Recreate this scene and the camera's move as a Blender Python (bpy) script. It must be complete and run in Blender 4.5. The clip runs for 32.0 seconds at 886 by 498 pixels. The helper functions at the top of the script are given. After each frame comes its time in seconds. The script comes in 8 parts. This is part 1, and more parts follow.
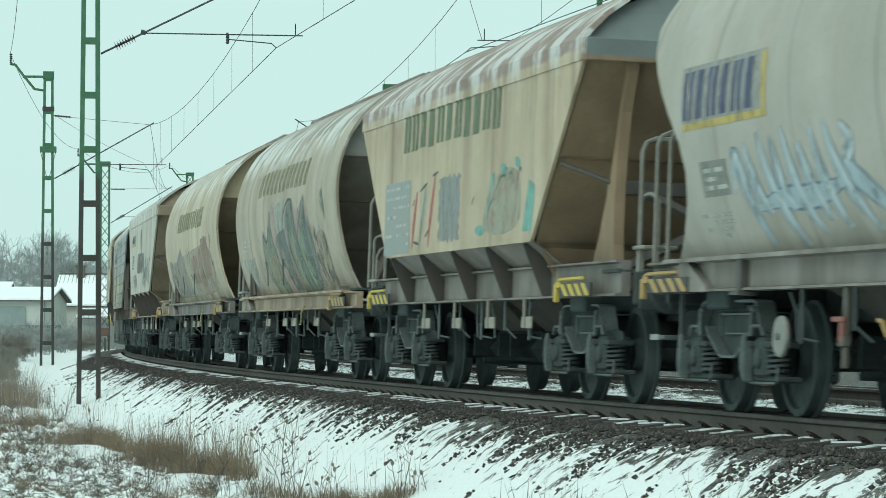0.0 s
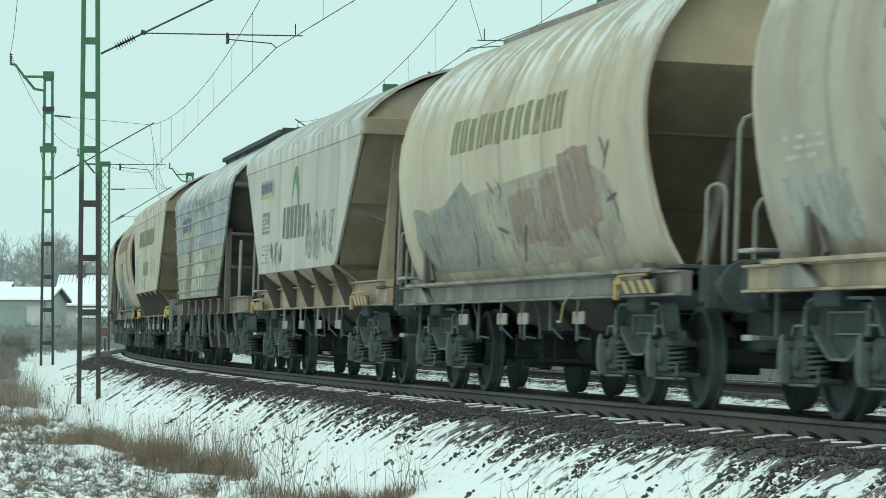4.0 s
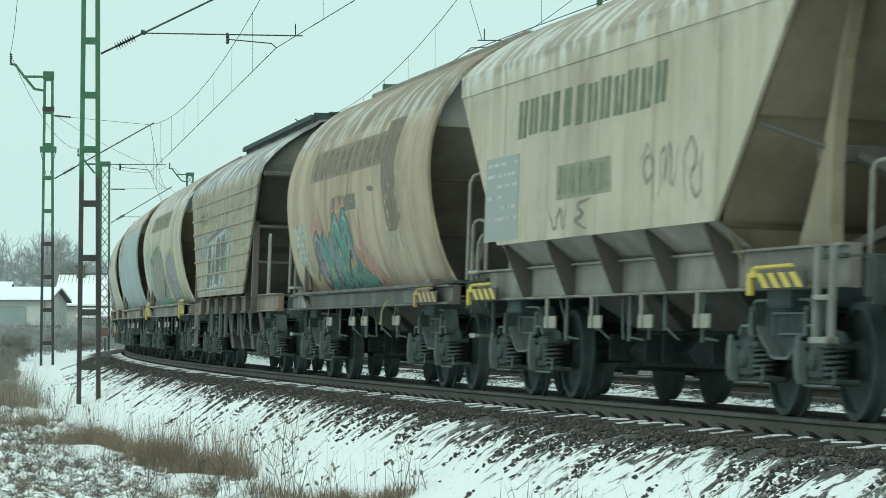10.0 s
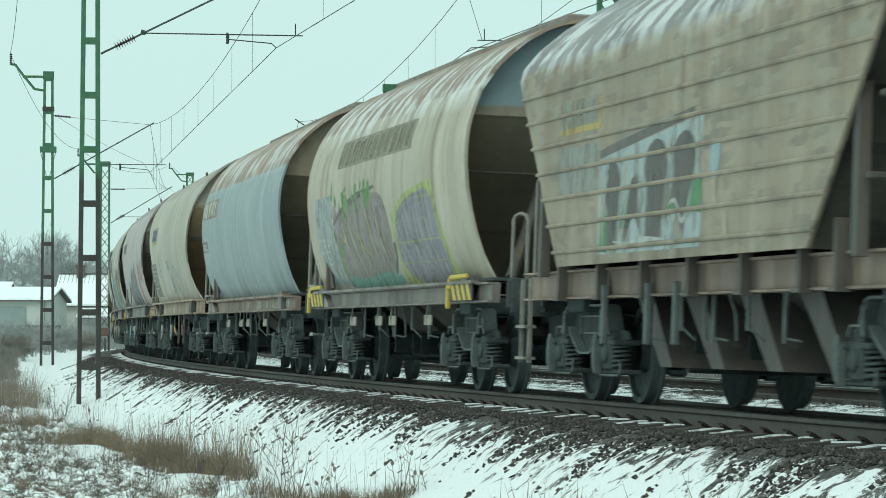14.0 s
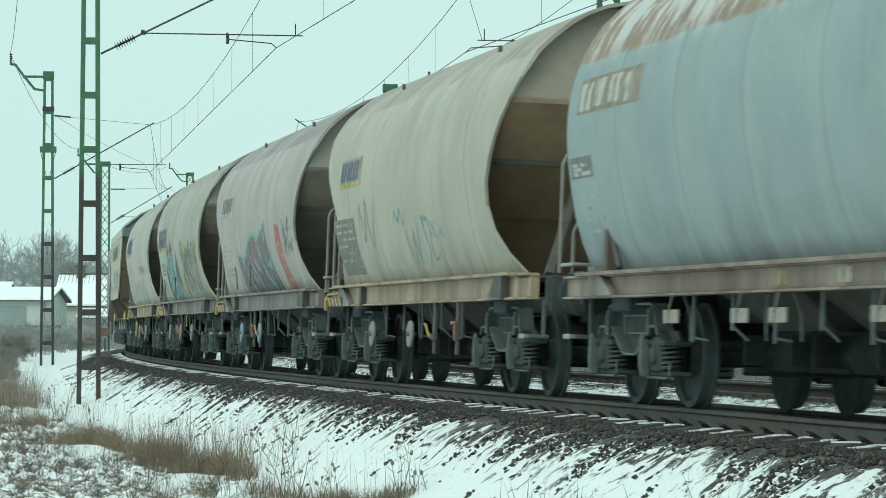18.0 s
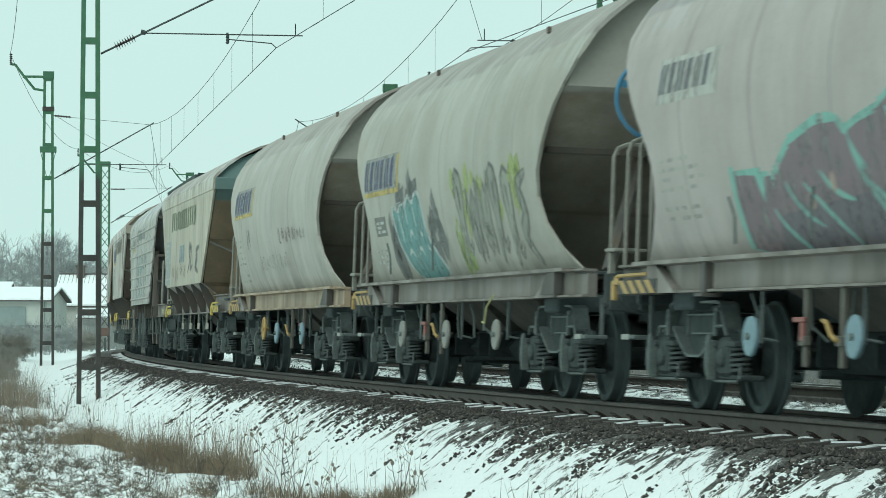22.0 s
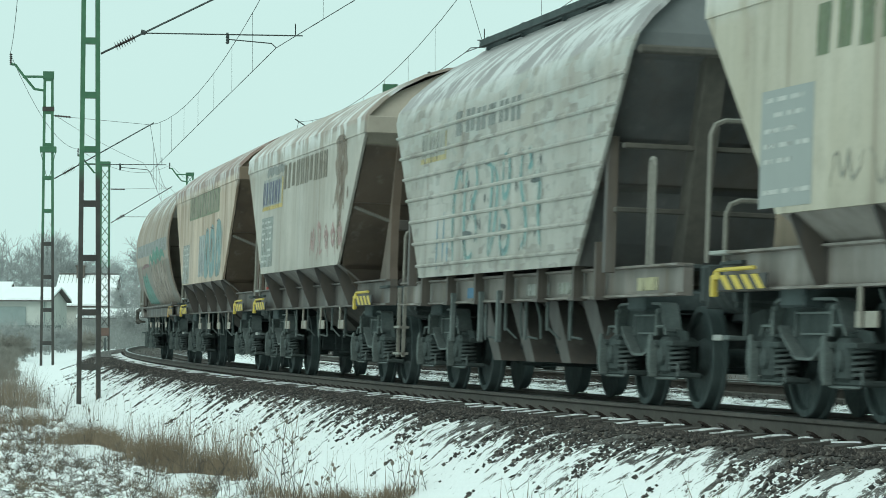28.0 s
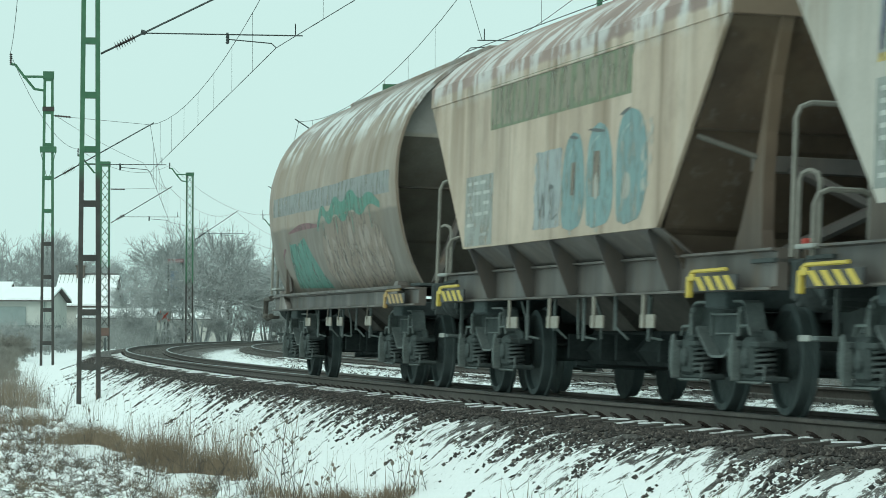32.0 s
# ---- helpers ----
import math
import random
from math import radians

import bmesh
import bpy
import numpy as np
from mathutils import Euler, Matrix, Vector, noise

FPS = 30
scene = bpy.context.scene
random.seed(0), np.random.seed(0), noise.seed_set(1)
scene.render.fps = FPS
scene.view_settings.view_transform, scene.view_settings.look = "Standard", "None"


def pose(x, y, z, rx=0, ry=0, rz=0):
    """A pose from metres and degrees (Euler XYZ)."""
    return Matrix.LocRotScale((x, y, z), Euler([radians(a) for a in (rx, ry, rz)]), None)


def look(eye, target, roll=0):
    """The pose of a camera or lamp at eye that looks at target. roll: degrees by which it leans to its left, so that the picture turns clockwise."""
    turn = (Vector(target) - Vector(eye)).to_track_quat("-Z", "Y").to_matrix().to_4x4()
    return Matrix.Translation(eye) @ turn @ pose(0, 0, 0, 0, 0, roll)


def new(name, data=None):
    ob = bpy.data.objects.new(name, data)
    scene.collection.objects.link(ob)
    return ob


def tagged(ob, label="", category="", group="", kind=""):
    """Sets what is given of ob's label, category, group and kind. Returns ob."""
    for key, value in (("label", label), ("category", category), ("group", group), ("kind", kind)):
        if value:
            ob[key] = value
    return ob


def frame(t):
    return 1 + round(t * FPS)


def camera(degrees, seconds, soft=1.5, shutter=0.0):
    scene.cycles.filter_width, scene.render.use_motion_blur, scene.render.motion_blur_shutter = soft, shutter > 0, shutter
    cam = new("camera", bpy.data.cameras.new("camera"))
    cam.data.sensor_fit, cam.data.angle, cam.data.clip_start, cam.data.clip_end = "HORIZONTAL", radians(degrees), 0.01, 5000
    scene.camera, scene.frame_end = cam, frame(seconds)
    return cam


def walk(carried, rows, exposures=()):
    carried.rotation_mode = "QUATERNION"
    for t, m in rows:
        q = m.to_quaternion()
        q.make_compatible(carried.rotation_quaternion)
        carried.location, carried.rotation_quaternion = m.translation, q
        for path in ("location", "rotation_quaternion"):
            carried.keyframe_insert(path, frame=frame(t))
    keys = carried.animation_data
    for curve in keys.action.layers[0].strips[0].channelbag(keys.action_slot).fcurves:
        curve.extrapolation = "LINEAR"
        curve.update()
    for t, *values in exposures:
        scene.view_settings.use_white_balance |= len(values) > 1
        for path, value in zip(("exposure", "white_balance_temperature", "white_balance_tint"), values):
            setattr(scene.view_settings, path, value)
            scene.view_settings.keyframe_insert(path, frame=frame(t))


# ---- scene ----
cam = camera(15.126, 32.0, soft=0.7, shutter=0.45)
EYE = (0.0, 0.0, 0.7044)
CAM = look(EYE, (0.0, 100.0, 0.7044 + 100 * math.tan(0.02479)), 0.174)
walk(cam, [(0.0, CAM), (32.0, CAM)], [(0.0, 0.0), (32.0, 0.0)])

# ---------------------------------------------------------------- world and light
world = bpy.data.worlds.new("overcast_winter_sky")
scene.world = world
world.use_nodes = True
wn, wl = world.node_tree.nodes, world.node_tree.links
wn.clear()
sky = wn.new("ShaderNodeTexSky")
sky.sky_type, sky.sun_disc = "NISHITA", False
sky.sun_elevation, sky.sun_rotation = radians(47), radians(203)
sky.air_density, sky.dust_density = 1.0, 4.0
tame = wn.new("ShaderNodeVectorMath")
tame.operation = "SCALE"
tame.inputs["Scale"].default_value = 0.10
wl.new(sky.outputs[0], tame.inputs[0])
veil = wn.new("ShaderNodeMix")
veil.data_type = "RGBA"
veil.inputs[0].default_value = 0.93
wl.new(tame.outputs[0], veil.inputs[6])
veil.inputs[7].default_value = (0.635, 0.90, 0.85, 1)
wbg = wn.new("ShaderNodeBackground")
wbg.inputs[1].default_value = 1.0
wl.new(veil.outputs[2], wbg.inputs[0])
wout = wn.new("ShaderNodeOutputWorld")
wl.new(wbg.outputs[0], wout.inputs[0])
sun = new("sun", bpy.data.lights.new("sun", "SUN"))
sun.data.energy, sun.data.angle, sun.data.color = 1.1, radians(50), (0.92, 1.0, 0.97)
sun.matrix_world = look((-18, -42, 50), (0, 0, 0))

# ---------------------------------------------------------------- the line of the railway
RX, RY, RAD, CANT = 789.451, 194.879, 803.564, 0.0339
TRACK2 = -5.03


def arc(s, u=0.0, z=0.0):
    """A point beside the curved line: s along it, u outwards from the first track's axis, z above its rails (level)."""
    a = math.pi + s / RAD
    return Vector((RX + (RAD + u) * math.cos(a), RY + (RAD + u) * math.sin(a), z))


def arc_frame(s, u=0.0, z=0.0, cant=CANT):
    """x along the travel, y inwards, z up, leaning with the cant."""
    a = math.pi + s / RAD
    t = Vector((-math.sin(a), math.cos(a), 0))
    n = Vector((-math.cos(a), -math.sin(a), 0))
    m = Matrix((t, n, (0, 0, 1))).transposed().to_4x4()
    m.translation = arc(s, u, z)
    return m @ Matrix.Rotation(-cant, 4, "X")


def travel(t):
    x = (t - 16) / 16
    return 122.882 * x - 2.433 * x ** 2 - 0.634 * x ** 3 + 0.907 * x ** 4


# ---------------------------------------------------------------- small builders
def box(bm, x0, x1, y0, y1, z0, z1, bevel=0.0):
    r = bmesh.ops.create_cube(bm, size=1.0)
    vs = r["verts"]
    for v in vs:
        v.co = Vector(((x0 + x1) / 2 + v.co.x * (x1 - x0), (y0 + y1) / 2 + v.co.y * (y1 - y0), (z0 + z1) / 2 + v.co.z * (z1 - z0)))
    if bevel:
        es = list({e for v in vs for e in v.link_edges})
        bmesh.ops.bevel(bm, geom=es, offset=bevel, segments=1, affect="EDGES")
    return vs


def prism(bm, outline, axis, a, b):
    """Pulls a closed outline (pairs) along axis 0, 1 or 2 from a to b."""
    rings = []
    for d in (a, b):
        ring = []
        for p, q in outline:
            co = [p, q]
            co.insert(axis, d)
            ring.append(bm.verts.new(co))
        rings.append(ring)
    n = len(outline)
    fs = [bm.faces.new(rings[0][::-1]), bm.faces.new(rings[1])]
    for i in range(n):
        fs.append(bm.faces.new((rings[0][i], rings[0][(i + 1) % n], rings[1][(i + 1) % n], rings[1][i])))
    bmesh.ops.recalc_face_normals(bm, faces=fs)


def tube(bm, pts, r, seg=6, taper=1.0, cap=True):
    """A round bar along the points."""
    pts = [Vector(p) for p in pts]
    rings = []
    for i, p in enumerate(pts):
        d = (pts[min(i + 1, len(pts) - 1)] - pts[max(i - 1, 0)])
        d = d.normalized() if d.length > 1e-9 else Vector((0, 0, 1))
        a = d.orthogonal().normalized() if i == 0 else (side - d * side.dot(d)).normalized()
        side = a
        b = d.cross(a)
        rr = r * (1 + (taper - 1) * i / max(1, len(pts) - 1))
        rings.append([bm.verts.new(p + (a * math.cos(k * 2 * math.pi / seg) + b * math.sin(k * 2 * math.pi / seg)) * rr) for k in range(seg)])
    for r0, r1 in zip(rings, rings[1:]):
        for k in range(seg):
            bm.faces.new((r0[k], r0[(k + 1) % seg], r1[(k + 1) % seg], r1[k]))
    if cap:
        bm.faces.new(rings[0][::-1])
        bm.faces.new(rings[-1])


def lathe(bm, prof, axis_m, seg=20):
    """Turns pairs (distance along, radius) round the x axis of axis_m."""
    rings = []
    for d, r in prof:
        rings.append([bm.verts.new(axis_m @ Vector((d, r * math.cos(k * 2 * math.pi / seg), r * math.sin(k * 2 * math.pi / seg)))) for k in range(seg)])
    fs = []
    for r0, r1 in zip(rings, rings[1:]):
        for k in range(seg):
            fs.append(bm.faces.new((r0[k], r1[k], r1[(k + 1) % seg], r0[(k + 1) % seg])))
    for ring in (rings[0], rings[-1]):
        fs.append(bm.faces.new(ring))
    bmesh.ops.recalc_face_normals(bm, faces=fs)


def mesh_of(name, bm, mat, smooth=False):
    me = bpy.data.meshes.new(name)
    bm.to_mesh(me)
    bm.free()
    if mat:
        me.materials.append(mat)
    if smooth:
        me.shade_smooth()
        me.set_sharp_from_angle(angle=radians(35))
    return me


def part(name, bm, mat, parent, label="", smooth=False):
    me = bm if isinstance(bm, bpy.types.Mesh) else mesh_of(name, bm, mat, smooth)
    ob = new(name, me)
    ob.parent = parent
    if label:
        tagged(ob, label)
    return ob


def thing(name, label, category, group="", kind="", m=None):
    ob = new(name)
    ob.empty_display_size = 0.3
    if m is not None:
        ob.matrix_world = m
    return tagged(ob, label, category, group, kind)


def setting(name, bm, mat, label="", smooth=False):
    ob = new(name, mesh_of(name, bm, mat, smooth))
    return tagged(ob, label, kind="structure")


CACHE = {}


def cached(key, make, mat, smooth=False):
    """One mesh for all alike pieces."""
    if key not in CACHE:
        bm = bmesh.new()
        make(bm)
        CACHE[key] = mesh_of(key, bm, mat, smooth)
    return CACHE[key]


# ---------------------------------------------------------------- materials
class Mat:
    def __init__(self, name, rough=0.8, metal=0.0):
        self.m = bpy.data.materials.new(name)
        self.m.use_nodes = True
        self.n, self.l = self.m.node_tree.nodes, self.m.node_tree.links
        self.b = self.n["Principled BSDF"]
        self.b.inputs["Roughness"].default_value = rough
        self.b.inputs["Metallic"].default_value = metal
        self.tc = self.n.new("ShaderNodeTexCoord")

    def coords(self, scale=(1, 1, 1), which="Object"):
        mp = self.n.new("ShaderNodeMapping")
        mp.inputs["Scale"].default_value = scale
        self.l.new(self.tc.outputs[which], mp.inputs[0])
        return mp.outputs[0]

    def noise(self, scale, detail=4, rough=0.6, stretch=(1, 1, 1), which="Object"):
        t = self.n.new("ShaderNodeTexNoise")
        t.inputs["Scale"].default_value, t.inputs["Detail"].default_value, t.inputs["Roughness"].default_value = scale, detail, rough
        self.l.new(self.coords(stretch, which), t.inputs["Vector"])
        return t.outputs[0]

    def ramp(self, fac, stops):
        r = self.n.new("ShaderNodeValToRGB")
        while len(r.color_ramp.elements) < len(stops):
            r.color_ramp.elements.new(0.5)
        for e, (p, c) in zip(r.color_ramp.elements, stops):
            e.position, e.color = p, ((*c, 1) if not isinstance(c, (int, float)) else (c, c, c, 1))
        self.l.new(fac, r.inputs[0])
        return r.outputs[0]

    def mix(self, fac, a, b, mode="MIX"):
        x = self.n.new("ShaderNodeMix")
        x.data_type, x.blend_type = "RGBA", mode
        for k, v in ((0, fac), (6, a), (7, b)):
            if isinstance(v, bpy.types.NodeSocket):
                self.l.new(v, x.inputs[k])
            elif isinstance(v, (int, float)):
                x.inputs[k].default_value = v if k == 0 else (v, v, v, 1)
            else:
                x.inputs[k].default_value = (*v, 1)
        return x.outputs[2]

    def math(self, op, a, b=0.0):
        x = self.n.new("ShaderNodeMath")
        x.operation = op
        x.use_clamp = op in ("ADD", "MULTIPLY", "SUBTRACT")
        for sock, v in zip(x.inputs, (a, b)):
            if isinstance(v, bpy.types.NodeSocket):
                self.l.new(v, sock)
            else:
                sock.default_value = v
        return x.outputs[0]

    def axis(self, k, which="Object"):
        s = self.n.new("ShaderNodeSeparateXYZ")
        self.l.new(self.tc.outputs[which], s.inputs[0])
        return s.outputs[k]

    def colour(self, c):
        if isinstance(c, bpy.types.NodeSocket):
            self.l.new(c, self.b.inputs["Base Color"])
        else:
            self.b.inputs["Base Color"].default_value = (*c, 1)
        return self

    def rough(self, c):
        self.l.new(c, self.b.inputs["Roughness"])
        return self

    def bump(self, h, strength=0.3, dist=0.02):
        x = self.n.new("ShaderNodeBump")
        x.inputs["Strength"].default_value, x.inputs["Distance"].default_value = strength, dist
        self.l.new(h, x.inputs["Height"])
        self.l.new(x.outputs[0], self.b.inputs["Normal"])
        return self


def mottled(name, dark, light, scale=3.0, rough=0.8, metal=0.0, bump=0.2, stretch=(1, 1, 1), gloss=0.5):
    k = Mat(name, rough, metal)
    k.b.inputs["Specular IOR Level"].default_value = gloss
    a, b = k.noise(scale, 5, 0.65, stretch), k.noise(scale * 9, 3, 0.6)
    f = k.mix(0.35, a, b)
    return k.colour(k.ramp(f, [(0.3, dark), (0.7, light)])).bump(b, bump, 0.01).m
# ---------------------------------------------------------------- materials of the place
def faded(name, c, wear=0.3):
    """Sprayed or brushed paint, thin and scuffed."""
    k = Mat(name, 0.6)
    f = k.noise(4.0, 5, 0.7, (1.6, 1.6, 0.6))
    if wear >= 0.5:
        k.l.new(k.ramp(k.noise(3.0, 6, 0.75, (2.2, 2.2, 0.7)), [(0.35, 0.12), (0.50, 0.93)]), k.b.inputs["Alpha"])
    return k.colour(k.mix(k.ramp(f, [(0.42, 0), (0.72, wear)]), c, tuple(v * 0.5 + 0.10 for v in c))).m


PALE = mottled("pale_plate", (0.24, 0.25, 0.23), (0.38, 0.39, 0.36), 4.0, 0.6)
RED = faded("signal_red", (0.45, 0.06, 0.04))
# GRIME and WHEEL are lifted towards teal: haze over dark parts, put into the colour.
GRIME = mottled("hazed_grimy_steel", (0.036, 0.048, 0.049), (0.085, 0.108, 0.107), 4.0, 0.85, gloss=0.2)
WHEEL = mottled("hazed_wheel_steel", (0.040, 0.056, 0.056), (0.120, 0.150, 0.148), 5.0, 0.8, gloss=0.25)
RAIL = mottled("rusty_rail_side", (0.068, 0.060, 0.052), (0.135, 0.120, 0.105), 6.0, 0.8)
RAILTOP = mottled("rolled_rail_head", (0.14, 0.15, 0.15), (0.24, 0.25, 0.25), 6.0, 0.38, 0.7)
SNOW = mottled("settled_snow", (0.86, 0.88, 0.88), (0.93, 0.95, 0.95), 1.5, 0.65)
CONCRETE = mottled("sleeper_concrete", (0.06, 0.057, 0.052), (0.13, 0.122, 0.11), 5.0, 0.9)


def stone_mat():
    k = Mat("ballast_stone", 0.9)
    geo = k.n.new("ShaderNodeNewGeometry")
    own = k.ramp(geo.outputs["Random Per Island"], [(0.0, (0.016, 0.015, 0.014)), (0.55, (0.052, 0.046, 0.041)), (0.85, (0.10, 0.086, 0.075)), (1.0, (0.18, 0.16, 0.14))])
    f = k.noise(40, 3, 0.6)
    return k.colour(k.mix(k.ramp(f, [(0.4, 0), (0.7, 0.4)]), own, (0.03, 0.028, 0.026))).bump(f, 0.3, 0.01).m


STONE = stone_mat()
GALV = mottled("dull_zinc_tube", (0.05, 0.06, 0.06), (0.10, 0.115, 0.11), 5.0, 0.5, 0.5)
WIRE = mottled("oxidised_copper_wire", (0.035, 0.045, 0.045), (0.06, 0.07, 0.07), 5.0, 0.6, 0.4)
INSUL = mottled("brown_porcelain", (0.03, 0.025, 0.022), (0.06, 0.045, 0.04), 5.0, 0.25)


def mast_paint(name, change):
    k = Mat(name, 0.6)
    a, b = k.noise(3.0, 4, 0.6), k.noise(30, 3, 0.6)
    green = k.ramp(a, [(0.3, (0.035, 0.115, 0.06)), (0.7, (0.06, 0.17, 0.09))])
    dark = k.ramp(a, [(0.3, (0.025, 0.024, 0.022)), (0.7, (0.06, 0.055, 0.048))])
    z = k.math("ADD", k.math("MULTIPLY", k.axis(2), 0.1), k.math("MULTIPLY", a, 0.03))
    return k.colour(k.mix(k.ramp(z, [(change / 10, 0), (change / 10 + 0.03, 1)]), dark, green)).bump(b, 0.2, 0.01).m


MASTPAINT = mast_paint("green_over_dark_mast_paint", 3.9)


def railside_ground():
    """Snow over soil and ballast; how much lies bare follows the distance from the rails and the wind's streaks down the bank."""
    k = Mat("snowy_bank_and_ballast", 0.85)
    sub = k.n.new("ShaderNodeVectorMath")
    sub.operation = "SUBTRACT"
    sub.inputs[1].default_value = (RX, RY, 0)
    k.l.new(k.tc.outputs["Object"], sub.inputs[0])
    sep = k.n.new("ShaderNodeSeparateXYZ")
    k.l.new(sub.outputs[0], sep.inputs[0])

    def m(op, a, b=0.0):
        x = k.n.new("ShaderNodeMath")
        x.operation = op
        for sock, v in zip(x.inputs, (a, b)):
            if isinstance(v, bpy.types.NodeSocket):
                k.l.new(v, sock)
            else:
                sock.default_value = v
        return x.outputs[0]
    r = m("SQRT", m("ADD", m("MULTIPLY", sep.outputs[0], sep.outputs[0]), m("MULTIPLY", sep.outputs[1], sep.outputs[1])))
    u = m("SUBTRACT", r, RAD)
    s = m("MULTIPLY", m("ARCTAN2", m("MULTIPLY", sep.outputs[1], -1.0), m("MULTIPLY", sep.outputs[0], -1.0)), -RAD)
    cmb = k.n.new("ShaderNodeCombineXYZ")
    k.l.new(s, cmb.inputs[0])
    k.l.new(u, cmb.inputs[1])

    def tex(sx, su, detail, rough=0.6, twist=0.0):
        mp = k.n.new("ShaderNodeMapping")
        mp.inputs["Scale"].default_value = (sx, su, 1)
        mp.inputs["Rotation"].default_value = (0, 0, 0.25)
        k.l.new(cmb.outputs[0], mp.inputs[0])
        t = k.n.new("ShaderNodeTexNoise")
        t.inputs["Scale"].default_value, t.inputs["Detail"].default_value, t.inputs["Roughness"].default_value = 1.0, detail, rough
        t.inputs["Distortion"].default_value = twist
        k.l.new(mp.outputs[0], t.inputs["Vector"])
        return t.outputs[0]
    streak, along, grain, broad = tex(4.0, 5.2, 6, 0.68, 0.9), tex(1.6, 9.0, 6, 0.7), tex(34, 34, 3), tex(0.25, 0.35, 3)
    hummock = tex(3.6, 3.6, 7, 0.75)
    # snow cover against u: bare at the ballast crown, streaky on the slope, whole on the field
    un = m("ADD", m("MULTIPLY", u, 0.05), 0.5)
    cover = k.ramp(un, [(0.05, 0.50), (0.13, 0.40), (0.19, 0.36), (0.228, 0.38), (0.2485, 0.55), (0.272, 0.42), (0.305, 0.54), (0.338, 0.66), (0.375, 0.64), (0.41, 0.50), (0.455, 0.36), (0.483, 0.44), (0.50, 0.54), (0.517, 0.44), (0.54, 0.34), (0.565, 0.30), (0.584, 0.36), (0.598, 0.48), (0.62, 0.565), (0.645, 0.63), (0.675, 0.69), (0.71, 0.60), (0.76, 0.565), (0.83, 0.57), (1.0, 0.58)])
    # more lies bare towards the near end of the bank
    cover = k.mix(k.ramp(m("MULTIPLY", s, 0.005), [(0.70, 0), (0.90, 1)]), cover, m("SUBTRACT", cover, 0.07))
    inner = k.ramp(un, [(0.0, 0), (0.56, 0), (0.60, 1)])
    # between the tracks less snow lies round the far bend
    cover = k.mix(m("MULTIPLY", k.ramp(m("MULTIPLY", s, 0.005), [(0.40, 1), (0.58, 0)]), m("SUBTRACT", 1.0, inner)), cover, m("SUBTRACT", cover, 0.09))
    pat = k.mix(inner, k.mix(0.4, along, grain), k.mix(0.25, streak, grain))
    pat = k.mix(k.ramp(un, [(0.66, 0), (0.74, 1)]), pat, k.mix(0.3, hummock, grain))
    pat = k.mix(0.12, pat, broad)
    f = m("MULTIPLY", m("SUBTRACT", m("ADD", cover, m("MULTIPLY", pat, -1.0)), -0.0), 75.0)
    cl = k.math("ADD", f, 0.0)
    soil = k.ramp(un, [(0.62, (0, 0, 0)), (0.75, (1, 1, 1))])
    dark = k.mix(soil, k.ramp(grain, [(0.40, (0.012, 0.011, 0.010)), (0.50, (0.05, 0.045, 0.041)), (0.60, (0.17, 0.155, 0.14))]), k.ramp(grain, [(0.3, (0.06, 0.05, 0.038)), (0.7, (0.20, 0.165, 0.12))]))
    white = k.ramp(grain, [(0.3, (0.78, 0.80, 0.80)), (0.7, (0.88, 0.90, 0.90))])
    k.colour(k.mix(cl, dark, white))
    k.bump(k.mix(0.5, cl, grain), 0.5, 0.04)
    return k.m


GROUND = railside_ground()


# ---------------------------------------------------------------- the lie of the land
def smooth(a, b, x):
    t = max(0.0, min(1.0, (x - a) / (b - a)))
    return t * t * (3 - 2 * t)


def land(s, u):
    """Height of the ground at s along the line and u out from the track's axis."""
    field_z = -0.95 + 0.17 * smooth(150, 118, s) + 0.36 * smooth(118, 70, s)
    crown = -0.19 + CANT * max(-1.5, min(1.5, u))
    lump = 0.0
    if u > 2.6:
        p = Vector((s * 0.5, u * 0.5, 0))
        lump = 0.10 * noise.noise(p) * smooth(2.6, 5, u) + 0.05 * noise.noise(p * 4.1) * smooth(2.6, 4, u)
    if u > 3.5 and 100 < s < 200 and u < 9.5:
        q = Vector((s * 1.9, u * 1.9, 11))
        lump += (.10 * abs(noise.noise(q)) + .05 * noise.noise(q * 2.3)) * smooth(3.6, 4.8, u)
    if u >= 1.3:
        f = smooth(1.75, 3.3, u)
        return crown * (1 - f) + field_z * f + lump + 0.02 * noise.noise(Vector((s * 3, u * 3, 5))) * smooth(1.5, 2, u)
    if u > -1.6:
        return crown
    if u > -3.5:
        return crown - 0.16 * smooth(-1.7, -2.6, u) * (1 - smooth(-2.7, -3.5, u))
    if u > -6.7:
        return -0.19 + CANT * max(-1.5, min(1.5, u - TRACK2))
    return -0.24 - 0.6 * smooth(-6.7, -9.0, u)


def to_su(x, y):
    dx, dy = x - RX, y - RY
    return (math.atan2(-dy, -dx)) * RAD, math.hypot(dx, dy) - RAD


def ground_z(x, y):
    return land(*to_su(x, y))


COLS = [3200, 1500, 700, 350, 200, 120, 80, 55, 40, 31, 25, 20, 17, 14.5, 12.5, 11, 10] + [9.6 - .22 * i for i in range(28)] + [3.45, 3.2, 3.0, 2.8, 2.62, 2.45, 2.3, 2.15, 2.0, 1.85, 1.7, 1.5,
        1.3, 0.8, 0, -0.8, -1.3, -1.7, -2.1, -2.5, -2.9, -3.3, -3.7, -4.3, -5, -5.8, -6.4, -6.8, -7.3, -8, -9, -11, -14, -20, -32, -60, -120, -260, -500, -780]
stations, sv = [], -250.0
while sv < 215:
    stations.append(sv)
    sv += 6.0 if sv < 20 else (2.0 if sv < 90 else (.6 if sv < 118 else .28))
